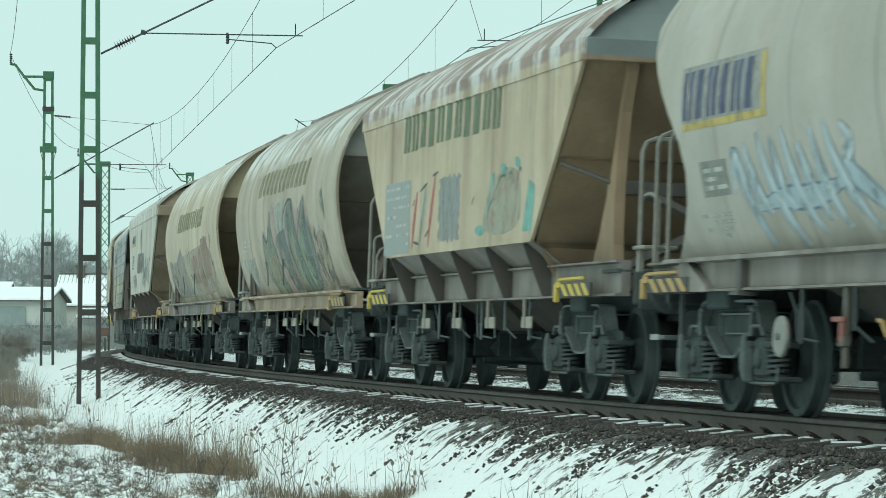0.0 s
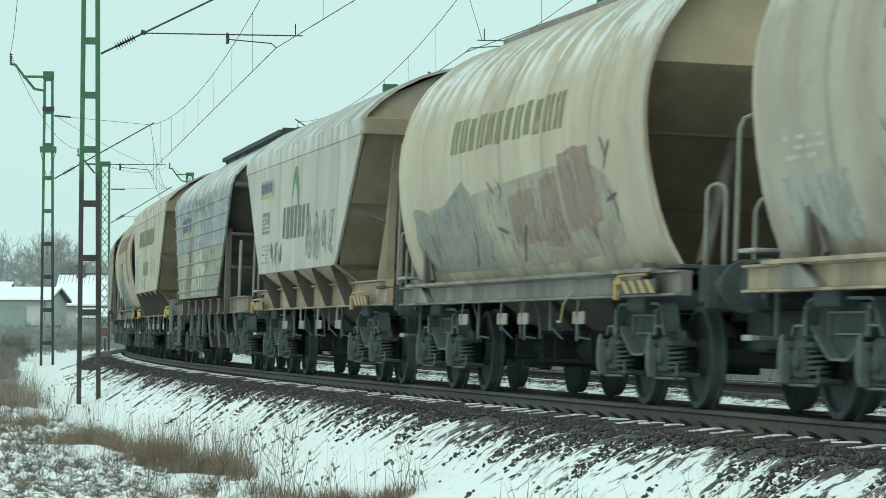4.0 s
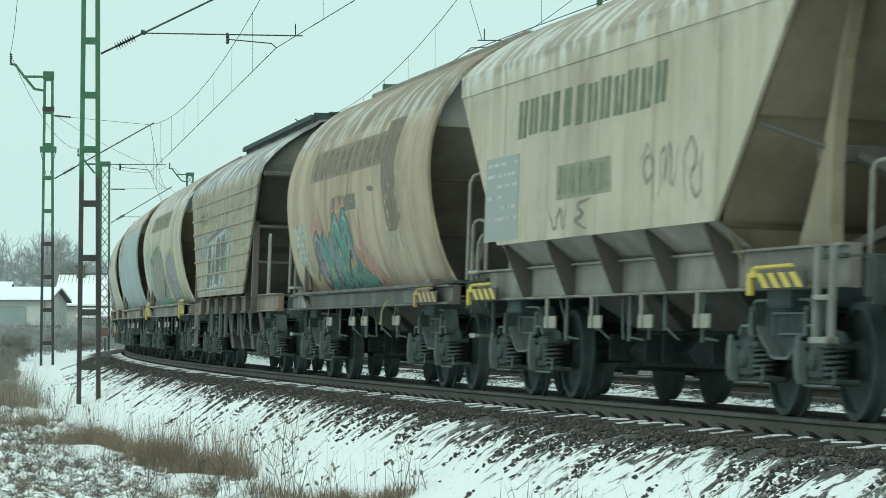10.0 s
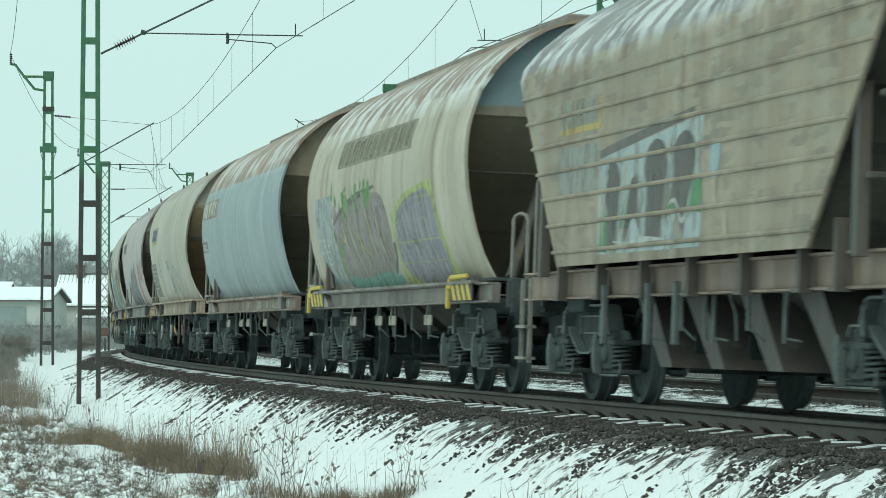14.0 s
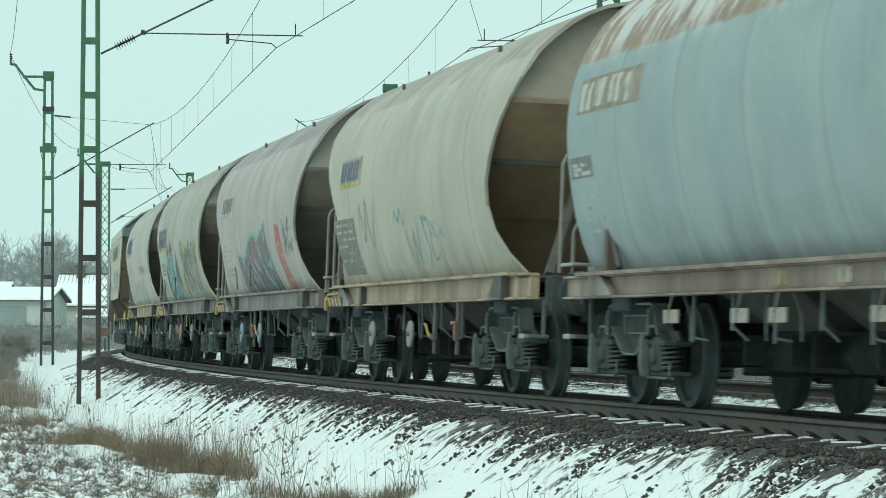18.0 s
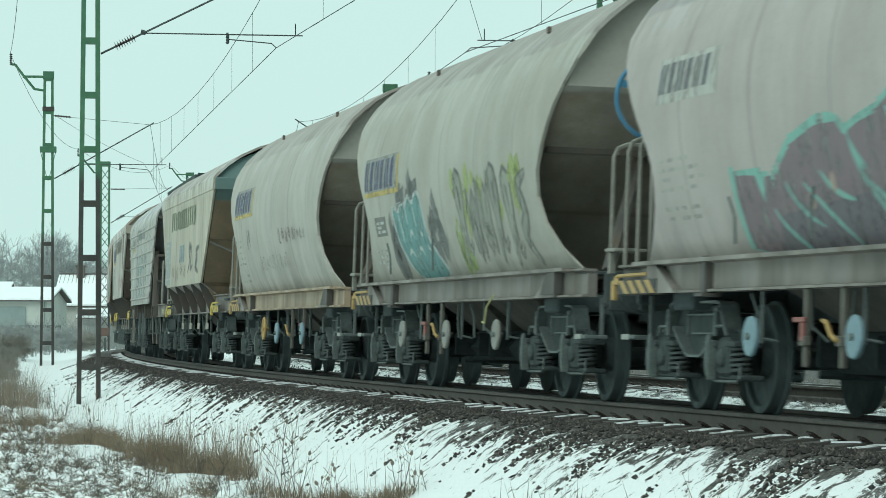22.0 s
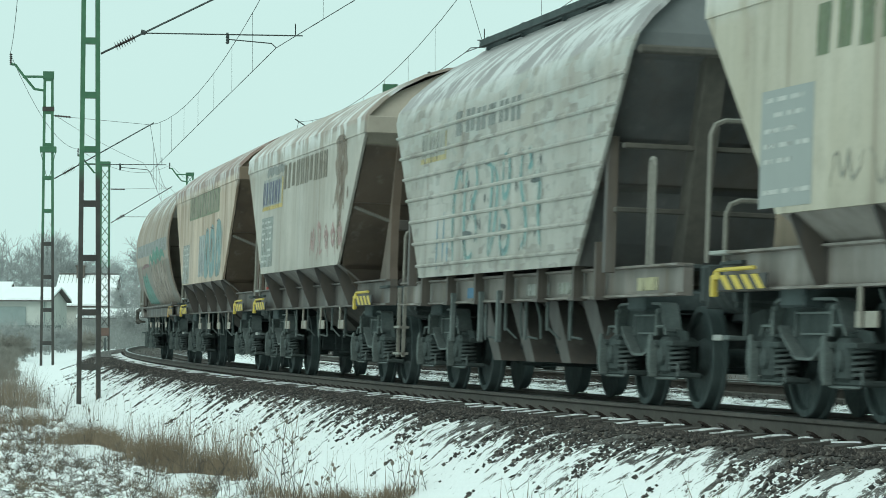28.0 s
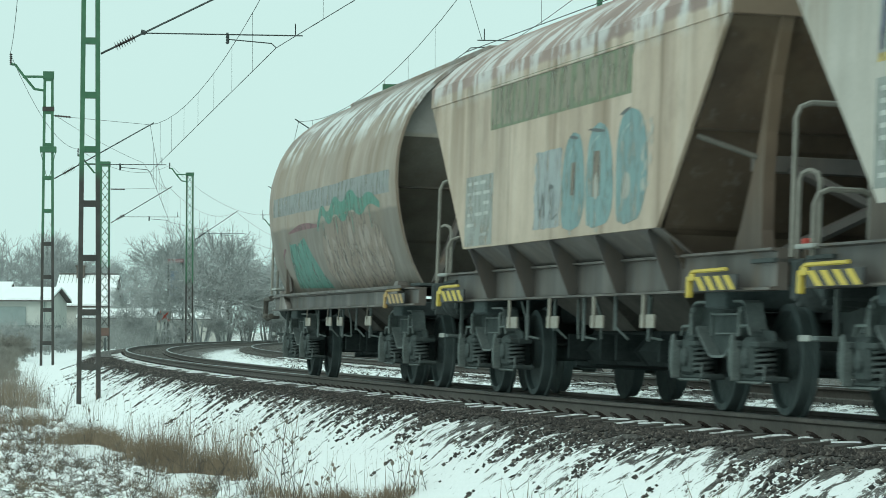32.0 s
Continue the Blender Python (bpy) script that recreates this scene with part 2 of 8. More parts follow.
stations += [235, 260, 300, 360, 440, 560, 760] + [1000 + 260 * i for i in range(15)]
bm = bmesh.new()
grid = [[bm.verts.new(arc(s, u, land(s if s < 600 else 600, u))) for u in COLS] for s in stations]
for a, b in zip(grid, grid[1:] + grid[:1]):
    for j in range(len(COLS) - 1):
        bm.faces.new((a[j], b[j], b[j + 1], a[j + 1]))
bmesh.ops.recalc_face_normals(bm, faces=bm.faces)
ground = setting("ground", bm, GROUND, "snow-covered field and railway bank with bare ballast", True)
if ground.data.polygons[0].normal.z < 0:
    ground.data.flip_normals()


# ---------------------------------------------------------------- the two tracks
def rail_mesh(u0, side, s0, s1, step):
    prof = [(-.036, -.004), (-.030, 0), (.030, 0), (.036, -.004), (.036, -.036), (.010, -.052), (.009, -.135), (.070, -.158), (.072, -.172), (-.072, -.172), (-.070, -.158), (-.009, -.135), (-.010, -.052), (-.036, -.036)]
    verts, faces, idx = [], [], []
    n, k = int((s1 - s0) / step) + 1, len(prof)
    for i in range(n):
        m = arc_frame(s0 + i * step, u0)
        verts += [m @ Vector((0, -side * .7535 + dy, dz)) for dy, dz in prof]
    for i in range(n - 1):
        for j in range(k):
            a, b = i * k + j, i * k + (j + 1) % k
            faces.append((a, b, b + k, a + k))
            idx.append(1 if j in (0, 1, 2) else 0)
    me = bpy.data.meshes.new("rail")
    me.from_pydata(verts, [], faces)
    me.materials.append(RAIL)
    me.materials.append(RAILTOP)
    me.polygons.foreach_set("material_index", idx)
    me.update()
    return me


for u0, lab in ((0.0, "curved main track with rusty rails on concrete sleepers"), (TRACK2, "second curved track beside the first, snow between")):
    tr = thing("railway_track", lab, "railway track", "double track", "structure")
    for side in (1, -1):
        part("rail", rail_mesh(u0, side, -250, 430, 2.0), None, tr)
    sleeper = cached("sleeper", lambda bm: prism(bm, [(-1.3, -.36), (1.3, -.36), (1.3, -.20), (.95, -.15), (-.95, -.15), (-1.3, -.20)], 0, -.13, .13), CONCRETE)
    def dusting(bm, k):
        r = random.Random(k)
        for e in (-1, 1):
            n, edge = 10, []
            tip, skew = r.uniform(.94, 1.33), r.uniform(-.34, .06)
            wa, wb = r.uniform(.035, .095), r.uniform(.012, .05)
            for i in range(n + 1):
                f = i / n
                taper = (1 - f ** 2.2) * (1 - .35 * r.random() * (0 < i))
                y = .86 + (tip - .86) * f
                mid = skew * f * f
                edge.append((y, mid - wa * taper - .004 - r.uniform(-.03, .05) * (0 < i < n), mid + wb * taper + .004 + r.uniform(-.02, .04) * (0 < i < n)))
            drop = lambda y: -.148 - max(0.0, y - .95) * .14
            v = [[bm.verts.new((x, e * y, drop(y) + .009)) for x in (a, b)] for y, a, b in edge]
            w = [[bm.verts.new((x, e * y, drop(y) - .003)) for x in (a, b)] for y, a, b in edge]
            for i in range(n):
                bm.faces.new((v[i][0], v[i][1], v[i + 1][1], v[i + 1][0]))
                for j in (0, 1):
                    bm.faces.new((v[i][j], v[i + 1][j], w[i + 1][j], w[i][j]))
            bm.faces.new((v[0][0], v[0][1], w[0][1], w[0][0]))
            bm.faces.new((v[n][0], v[n][1], w[n][1], w[n][0]))
        bmesh.ops.recalc_face_normals(bm, faces=bm.faces)
    snowcaps = [cached("sleeper_snow%d" % k, lambda bm, k=k: dusting(bm, k), SNOW) for k in range(11)]
    chair = cached("rail_clip", lambda bm: [(box(bm, -.05, .05, s * .7535 + d - .04, s * .7535 + d + .04, -.165, -.135, .012), tube(bm, [(-.06, s * .7535 + d, -.14), (-.04, s * .7535 + d * 1.4, -.112), (.0, s * .7535 + d * 1.7, -.105), (.05, s * .7535 + d * 1.4, -.115), (.06, s * .7535 + d, -.14)], .012, 5)) for s in (-1, 1) for d in (-.10, .10)], INSUL)
    near = range(122, 322) if u0 == 0 else range(150, 250)
    for i in near:
        m = arc_frame(i * .6, u0)
        o = part("sleeper", sleeper, None, tr)
        o.matrix_local = m
        if (i * 37) % 100 < 86:
            part("snow_dusting", snowcaps[(i * 7) % 11], None, o)
        part("rail_clips", chair, None, o)
    bm = bmesh.new()
    for i in list(range(-150, near[0])) + list(range(near[-1] + 1, 345)):
        m = arc_frame(i * .6, u0)
        a = [bm.verts.new(m @ Vector((x, y, -.14))) for x, y in ((-.13, -1.3), (.13, -1.3), (.13, 1.3), (-.13, 1.3))]
        b = [bm.verts.new(m @ Vector((x, y, -.3))) for x, y in ((-.13, -1.3), (.13, -1.3), (.13, 1.3), (-.13, 1.3))]
        bm.faces.new(a)
        for j in range(4):
            bm.faces.new((b[j], b[(j + 1) % 4], a[(j + 1) % 4], a[j]))
    tagged(part("far_sleepers", bm, CONCRETE, tr), kind="stuff")

# loose stones on the shoulder and down the bank
rs = np.random.RandomState(4)


def stones(name, spots, label):
    base = np.array([(1, 0, 0), (-1, 0, 0), (0, 1, 0), (0, -1, 0), (0, 0, 1), (0, 0, -1)], float)
    tri = np.array([(0, 2, 4), (2, 1, 4), (1, 3, 4), (3, 0, 4), (2, 0, 5), (1, 2, 5), (3, 1, 5), (0, 3, 5)])
    V, F = [], []
    for i, (p, r, long) in enumerate(spots):
        v = base * (rs.uniform(.6, 1.25, (6, 1)) * r) * np.array([1, 1, .75])
        a = rs.uniform(0, 6.28)
        c, s = math.cos(a), math.sin(a)
        v = v @ np.array([[c, s, 0], [-s, c, 0], [0, 0, 1]]) + rs.uniform(-.2, .2, (6, 3)) * r
        if long > 1:
            v[:, 0] *= long
            v[:, 2] -= v[:, 0] * -.42
        V.append(v + np.array(p))
        F.append(tri + i * 6)
    me = bpy.data.meshes.new(name)
    me.from_pydata(np.concatenate(V).tolist(), [], np.concatenate(F).tolist())
    me.materials.append(STONE)
    return tagged(new(name, me), label, "ballast", kind="stuff")


spots = []
for _ in range(90000):
    s = 190 - 100 * rs.rand() ** 1.4
    u = 1.30 + 1.9 * rs.rand() ** 1.25
    if u > 1.8:
        d = noise.noise(Vector((s * 2.2, u * 1.6, 3))) + 0.6 * noise.noise(Vector((s * 6, u * 4, 8)))
        if d < -.20 + (u - 1.8) * .8:
            continue
    r = rs.uniform(.012, .032)
    spots.append((tuple(arc(s, u, land(s, u) + r * .2)), r, 1.0))
for _ in range(1100):
    # crusts on the white of the bank, drawn out down the slope
    s, u = 188 - 85 * rs.rand() ** 1.2, 2.1 + 2.2 * rs.rand() ** 1.3
    if noise.noise(Vector((s * .8, u * .9, 6))) < -.1 + (u - 2.1) * .16:
        continue
    r = rs.uniform(.012, .026)
    spots.append((tuple(arc(s, u, land(s, u) + r * .1)), r, rs.uniform(1.3, 2.6)))
stones("ballast_stones", spots, "dark grey crushed stone poking through snow")
spots = []
for _ in range(6000):
    s = 190 - 90 * rs.rand()
    u = rs.uniform(-3.8, -.9)
    r = rs.uniform(.014, .034)
    spots.append((tuple(arc(s, u, land(s, u) + r * .3)), r, 1.0))
stones("ballast_stones", spots, "dark grey crushed stone between two tracks")


# ---------------------------------------------------------------- masts, brackets and wires
def insulator(bm, a, b, r=.07, n=7):
    a, b = Vector(a), Vector(b)
    d = b - a
    m = Matrix.Translation(a) @ d.to_track_quat("X", "Z").to_matrix().to_4x4()
    prof = [(0, .02)]
    for i in range(n):
        x = d.length * (i + .3) / n
        prof += [(x, .025), (x + d.length * .25 / n, r), (x + d.length * .5 / n, .025)]
    prof.append((d.length, .02))
    lathe(bm, prof, m, 10)


def mast(kind, s, u, foot, top, wide, label, inward=1):
    """A steel mast beside the line; its broad face looks along the line. Local x points to the track."""
    m = arc_frame(s, u, 0, 0) @ Matrix.Rotation(radians(90), 4, "Z")
    if inward < 0:
        m = m @ Matrix.Rotation(math.pi, 4, "Z")
    t = thing("catenary_mast", label, "railway mast", "catenary masts", m=m)
    w0, w1 = wide
    for sg in (-1, 1):
        bm = bmesh.new()
        vs = box(bm, -.045, .045, -.10, .10, foot, top)
        for v in vs:
            v.co.x += sg * (w0 if v.co.z < (foot + top) / 2 else w1)
        part("leg", bm, MASTPAINT, t)
    n = int((top - foot) / 1.12)
    for k in range(n + 1):
        z = foot + .78 + k * 1.12
        if z > top:
            break
        w = w0 + (w1 - w0) * (z - foot) / (top - foot)
        if kind == "batten":
            bm = bmesh.new()
            box(bm, -w + .046, w - .046, -.105, .105, z - .065, z + .065)
            part("batten", bm, MASTPAINT, t)
        else:
            for h in range(2):
                for y in (-.09, .09):
                    bm = bmesh.new()
                    za = z - .56 + h * .56
                    sg = 1 if (h + (y > 0)) % 2 else -1
                    tube(bm, [(-w * sg, y, za), (w * sg, y, min(za + .56, top))], .022, 4)
                    part("lattice_bar", bm, MASTPAINT, t)
    bm = bmesh.new()
    box(bm, -w1 - .06, w1 + .06, -.12, .12, top - .25, top)
    part("cap_plate", bm, MASTPAINT, t)
    bm = bmesh.new()
    box(bm, -w0 - .1, w0 + .1, -.2, .2, foot - .5, foot - .06, .04)
    part("footing", bm, CONCRETE, t, "snow-dusted concrete footing")
    return t


def cantilever(t, reach, root, carrier, contact, w, arm=True):
    """Bracket arm: sloping tube with insulator up to the carrier cable, registration tube and steady arm to the contact wire."""
    x0 = w + .06
    tip = Vector((reach, 0, carrier))
    a = Vector((x0, 0, root))
    d = (tip - a).normalized()
    zr = contact + .26
    f = (zr - root) / (carrier - root)
    p = a.lerp(tip, f)
    if arm:
        bm = bmesh.new()
        tube(bm, [a, a + d * .32], .022, 6)
        tube(bm, [a + d * .78, tip + d * .15], .021, 7)
        part("bracket_tube", bm, GALV, t)
        bm = bmesh.new()
        insulator(bm, a + d * .32, a + d * .78, .10, 8)
        part("insulator", bm, INSUL, t, "ribbed brown insulator")
    else:
        p = Vector((x0, 0, zr))
        bm = bmesh.new()
        tube(bm, [(reach - .35, 0, zr), (reach, 0, carrier)], .006, 5)
        part("hanger", bm, WIRE, t)
    bm = bmesh.new()
    tip_x = reach + .55 if arm else reach - .25
    tube(bm, [p, (tip_x, 0, zr)], .014, 6)
    tube(bm, [(p.x + .05, 0, zr + .0), (p.x - .05, 0, zr + .03)], .05, 6)
    part("registration_tube", bm, GALV, t)
    bm = bmesh.new()
    tube(bm, [(reach - 1.0, 0, zr), (reach - 1.0, 0, zr - .18)], .02, 6)
    tube(bm, [(reach - 1.0, 0, zr - .10), (reach - .1, 0, zr - .17), (reach, 0, contact)], .012, 6)
    insulator(bm, (reach - 1.02, 0, zr + .04), (reach - 1.02, 0, zr - .2), .045, 4)
    part("steady_arm", bm, GALV, t)
    bm = bmesh.new()
    tube(bm, [(tip_x - .15, 0, zr), (tip_x - .15, 0, zr + .25)], .012, 5)
    part("tie", bm, WIRE, t)


def feeder_bracket(t, z, w):
    """Raised arm on the field side with an upright insulator for the feeder line."""
    bm = bmesh.new()
    box(bm, -w - .75, -w, -.03, .03, z - .72, z - .64)
    tube(bm, [(-w, 0, z - 1.15), (-w - .35, 0, z - 1.1), (-w - .72, 0, z - .65), (-w - 1.0, 0, z - .28), (-w - 1.15, 0, z - .26)], .045, 6)
    part("feeder_arm", bm, MASTPAINT, t)
    bm = bmesh.new()
    insulator(bm, (-w - 1.15, 0, z - .3), (-w - 1.15, 0, z + .1), .07, 6)
    part("feeder_insulator", bm, INSUL, t)


# outer line of masts: s, u, kind, foot, top, root, carrier, contact
OUTER = [(184.0, 3.1, "batten", -.95, 9.6, 6.0, 7.6, 6.05), (126.2, 3.1, "batten", -.82, 10.2, 6.42, 8.25, 6.60), (81.5, 3.45, "batten", -.50, 9.5, 5.86, 7.72, 6.10), (29.3, 3.2, "lattice", -.45, 9.1, 6.05, 7.80, 6.10),
         (-26.0, 3.1, "lattice", -.42, 11.2, 6.7, 8.6, 6.9), (-78.0, 3.1, "lattice", -.42, 9.6, 6.2, 7.9, 6.2)]
INNER = [(184.0, 9.3, 6.0, 7.6, 6.2), (124.5, 9.4, 6.45, 8.1, 6.72), (82.0, 9.15, 6.0, 7.85, 6.25), (30.0, 9.1, 6.1, 7.8, 6.2), (-20.0, 9.3, 6.2, 7.9, 6.2), (-70.0, 9.3, 6.2, 7.9, 6.2)]
# how far the wires are drawn inwards at each mast
STAGGER = [-.5, .75, 0, 0, 0, 0]
for i, (s, u, kind, foot, top, root, carrier, contact) in enumerate(OUTER):
    wide = (.20, .125) if kind == "batten" else (.22, .20)
    t = mast(kind, s, u, foot, top, wide, "tall steel catenary mast, green above and dark below" if kind == "batten" else "green lattice catenary mast beside the curve")
    w = wide[1] + .03
    cantilever(t, u + STAGGER[i], root, carrier, contact, w)
    if i > 1:
        feeder_bracket(t, 10.0 if kind == "batten" else top + .55, wide[1])
    if i == 2:
        bm = bmesh.new()
        box(bm, -.28, .28, -.14, .14, 6.75, 6.95, .01)
        tube(bm, [(-.25, 0, 6.75), (-.02, 0, 5.8)], .015, 4)
        tube(bm, [(.25, 0, 6.75), (.02, 0, 5.8)], .015, 4)
        part("guy_plate", bm, MASTPAINT, t)
        bm = bmesh.new()
        box(bm, -.2, .2, -.13, .13, 8.15, 8.3, .01)
        insulator(bm, (.2, 0, 8.0), (.75, -.1, 7.95), .05, 6)
        part("anchor_insulator", bm, INSUL, t)
    if i in (2, 3):
        z = 7.97 if i == 2 else 7.7
        bm = bmesh.new()
        tube(bm, [(w, 0, z + .03), (u + STAGGER[i], 0, carrier)], .007, 5)
        part("stay_wire", bm, WIRE, t)
        if i == 3:
            bm = bmesh.new()
            insulator(bm, (w + .05, 0, z + .03), (w + .75, 0, z + .03), .06, 7)
            part("stay_insulator", bm, INSUL, t)
for s, top, root, carrier, contact in INNER:
    t = mast("lattice", s, -8.15, -.8, top, (.22, .19), "green lattice catenary mast beyond the second track", -1)
    cantilever(t, 8.15 + TRACK2, root, carrier, contact, .2, s < 100)
    feeder_bracket(t, top + .35, .19)


def wire_line(name, label, pts, r, sag=0.0):
    t = thing(name, label, "overhead wire", "overhead line")
    for (a, b) in zip(pts, pts[1:]):
        bm = bmesh.new()
        n = 10 if sag else 4
        tube(bm, [a.lerp(b, i / n) - Vector((0, 0, sag * 4 * (i / n) * (1 - i / n))) for i in range(n + 1)], r, 5)
        part("span", bm, WIRE, t)
    return t


def catenary(rows, u, sag):
    """rows of s, carrier height, contact height, stagger."""
    con = [arc(s, u - d, h) for s, c, h, d in rows]
    car = [arc(s, u - d, c) for s, c, h, d in rows]
    wire_line("contact_wire", "taut dark contact wire above the rails", con, .009)
    wire_line("carrier_cable", "sagging carrier cable over contact wire", car, .008, sag)
    dr = thing("droppers", "thin dropper wires between the two cables", "overhead wire", "overhead line")
    for (c0, c1, k0, k1) in zip(car, car[1:], con, con[1:]):
        for i in range(1, 8):
            f = (i - .0) / 8
            a = c0.lerp(c1, f) - Vector((0, 0, sag * 4 * f * (1 - f)))
            b = k0.lerp(k1, f)
            bm = bmesh.new()
            tube(bm, [a, b], .005, 4)
            part("dropper", bm, WIRE, dr)


catenary([(r[0], r[6], r[7], d) for r, d in zip(OUTER, STAGGER)], 0.0, .75)
catenary([(s, c, h, 0.0) for s, t, r, c, h in INNER], TRACK2, .75)
wire_line("feeder_line", "feeder cable on the field side of the masts", [arc(s, u + 1.3, z) for s, u, z in ((126.2, 3.1, 10.6), (81.5, 3.45, 10.1), (29.3, 3.2, 9.7), (-26.0, 3.1, 11.7), (-78, 3.1, 10.2))], .009, .8)
wire_line("feeder_line", "feeder cable on the far side of the tracks", [arc(s, -9.5, z) for s, z in ((184, 9.7), (124.5, 9.75), (82, 9.5), (30, 9.5), (-20, 9.7))], .009, .6)
wire_line("anchor_wire", "thin anchor wire running to the mast", [arc(81.5, 3.2, 8.0), arc(58, 0.3, 7.6), arc(29.3, 0.2, 7.75)], .007, .1)

# ---------------------------------------------------------------- houses and fence beyond the field
WALL = mottled("grey_render", (0.42, 0.44, 0.40), (0.54, 0.56, 0.52), 1.2, 0.85)
PLASTER = mottled("pale_plaster", (0.42, 0.42, 0.38), (0.52, 0.52, 0.48), 1.2, 0.85)
DOORS = mottled("garage_door_grey", (0.20, 0.25, 0.24), (0.27, 0.32, 0.31), 2.0, 0.6)
BRICK = mottled("chimney_brick", (0.10, 0.09, 0.08), (0.17, 0.14, 0.12), 6.0, 0.9)
FENCE = mottled("weathered_fence", (0.074, 0.095, 0.088), (0.135, 0.162, 0.149), 2.5, 0.9, stretch=(4, 4, .6))
EAVES = mottled("dark_eaves", (0.07, 0.06, 0.055), (0.12, 0.105, 0.09), 3.0, 0.8)


def gable_house(name, label, x0, x1, y0, y1, base, eave, ridge, along_x, wall, over=.35):
    t = thing(name, label, "house", m=pose((x0 + x1) / 2, (y0 + y1) / 2, 0))
    a, b, c, d = (x0 - x1) / 2, (x1 - x0) / 2, (y0 - y1) / 2, (y1 - y0) / 2
    bm = bmesh.new()
    if along_x:
        prism(bm, [(c, base), (d, base), (d, eave), (0, ridge), (c, eave)], 0, a, b)
    else:
        prism(bm, [(a, base), (b, base), (b, eave), (0, ridge), (a, eave)], 1, c, d)
    part("house_body", bm, wall, t)
    for sg in (-1, 1):
        for lay, dz0, dz1, mat, nm in ((0, .02, .10, EAVES, "roof"), (1, .104, .22, SNOW, "roof_snow")):
            bm = bmesh.new()
            h = (d if along_x else b)
            k = (ridge - eave) / h
            e = h + over
            out = [(sg * .0, ridge + dz0), (sg * e, ridge - k * e + dz0), (sg * e, ridge - k * e + dz1), (sg * .0, ridge + dz1)]
            if along_x:
                prism(bm, out, 0, a - .3, b + .3)
            else:
                prism(bm, out, 1, c - .3, d + .3)
            part(nm, bm, mat, t)
    return t


g = gable_house("garage", "long grey rendered garage with snow on its roof", -36.0, -24.8, 209, 220, -.7, 2.55, 3.3, True, WALL)
for x0, x1 in ((2.35, 4.3), (-.6, 1.5)):
    bm = bmesh.new()
    box(bm, x0, x1, -5.56, -5.5, -.6, 2.2, .01)
    part("garage_door", bm, DOORS, g)
bm = bmesh.new()
tube(bm, [(5.45, -5.56, 2.5), (5.45, -5.56, -.6)], .05, 6)
part("downpipe", bm, DOORS, g)
h = gable_house("house", "pale house with ribbed snow-striped roof and chimney", -28.5, -24.6, 246, 255, -.7, 2.6, 4.7, True, PLASTER)
for k in range(14):
    bm = bmesh.new()
    prism(bm, [(-1.9, 3.88), (-1.9, 4.02), (-.02, 4.95), (-.02, 4.83)], 0, -2.1 + k * .31, -2.075 + k * .31)
    part("roof_rib", bm, FENCE, h)
bm = bmesh.new()
box(bm, -.9, -.3, -.6, 0, 4.4, 5.6, .02)
box(bm, -.98, -.22, -.68, .08, 5.45, 5.6, .02)
part("chimney", bm, BRICK, h)
bm = bmesh.new()
tube(bm, [(-2.25, 0, 4.95), (2.25, 0, 4.95)], .05, 6)
part("ridge_cap", bm, EAVES, h)
gable_house("shed", "small pale shed under thick snow", -24.3, -19.6, 224, 229, -.7, 1.5, 2.0, True, PLASTER, .2)
gable_house("house", "low snow-roofed house behind the bushes", -25.5, -17.8, 268, 276, -.7, 1.7, 3.2, True, PLASTER)
gable_house("house", "far house with snowy roof behind the garages", -40, -31.2, 236, 244, -.7, 2.9, 4.0, True, PLASTER)
fence = thing("board_fence", "long weathered grey-green board fence before gardens", "fence")
for k in range(44):
    x = -31 + k * .21
    part("board", cached("fence_board", lambda bm: box(bm, -.098, .098, -.012, .012, -.75, 1.0, .004), FENCE), None, fence).matrix_local = pose(x, 189 + .03 * (k % 2) + k * .05, 0)
for k in range(6):
    part("post", cached("fence_post", lambda bm: box(bm, -.06, .06, .02, .12, -.8, .95), FENCE), None, fence).matrix_local = pose(-31 + k * 1.65, 189.1 + k * .4, 0)
# small signs by the line
sg = thing("warning_sign", "red and white diagonal sign on a post", "sign", m=pose(-19.0, 228, 0))
for nm, mat, a in (("board", PALE, (-.45, .45, -.02, .02, 1.3, 2.1)), ("post", GALV, (-.04, .04, .02, .08, -.6, 2.0))):
    bm = bmesh.new()
    box(bm, *a)
    part(nm, bm, mat, sg)
for r in (-1, 1):
    bm = bmesh.new()
    prism(bm, [(-.40 * r, 1.34), (-.26 * r, 1.34), (.40 * r, 2.06), (.26 * r, 2.06)], 1, -.034 - .004 * r, -.028 - .004 * r)
    part("bar", bm, RED, sg)
# the tower's panels are paled: distance haze mixed into their paint
hut = thing("play_tower", "hazy blue and red play tower behind the bushes", "play tower", m=pose(-18.75, 234, 0))
for nm, mat, a in (("blue_panel", faded("hazy_blue", (0.16, 0.26, 0.38)), (-.35, .35, -.1, .1, 2.8, 4.9)), ("red_panel", mottled("hazy_brick_red", (0.20, 0.10, 0.09), (0.28, 0.16, 0.14), 3, .8), (.75, 1.15, -.1, .1, 2.9, 4.2)), ("roof_panel", mottled("hazy_roof_red", (0.24, 0.13, 0.13), (0.32, 0.2, 0.2), 3, .8), (-.55, .55, -.4, .4, 5.5, 5.75)), ("deck", GALV, (-.6, 1.2, -.4, .4, 2.68, 2.78))):
    bm = bmesh.new()
    box(bm, *a)
    part(nm, bm, mat, hut)
for x in (-.5, .5):
    for y in (-.35, .35):
        bm = bmesh.new()
        box(bm, x - .04, x + .04, y - .04, y + .04, -.9, 5.5)
        part("post", bm, GALV, hut)
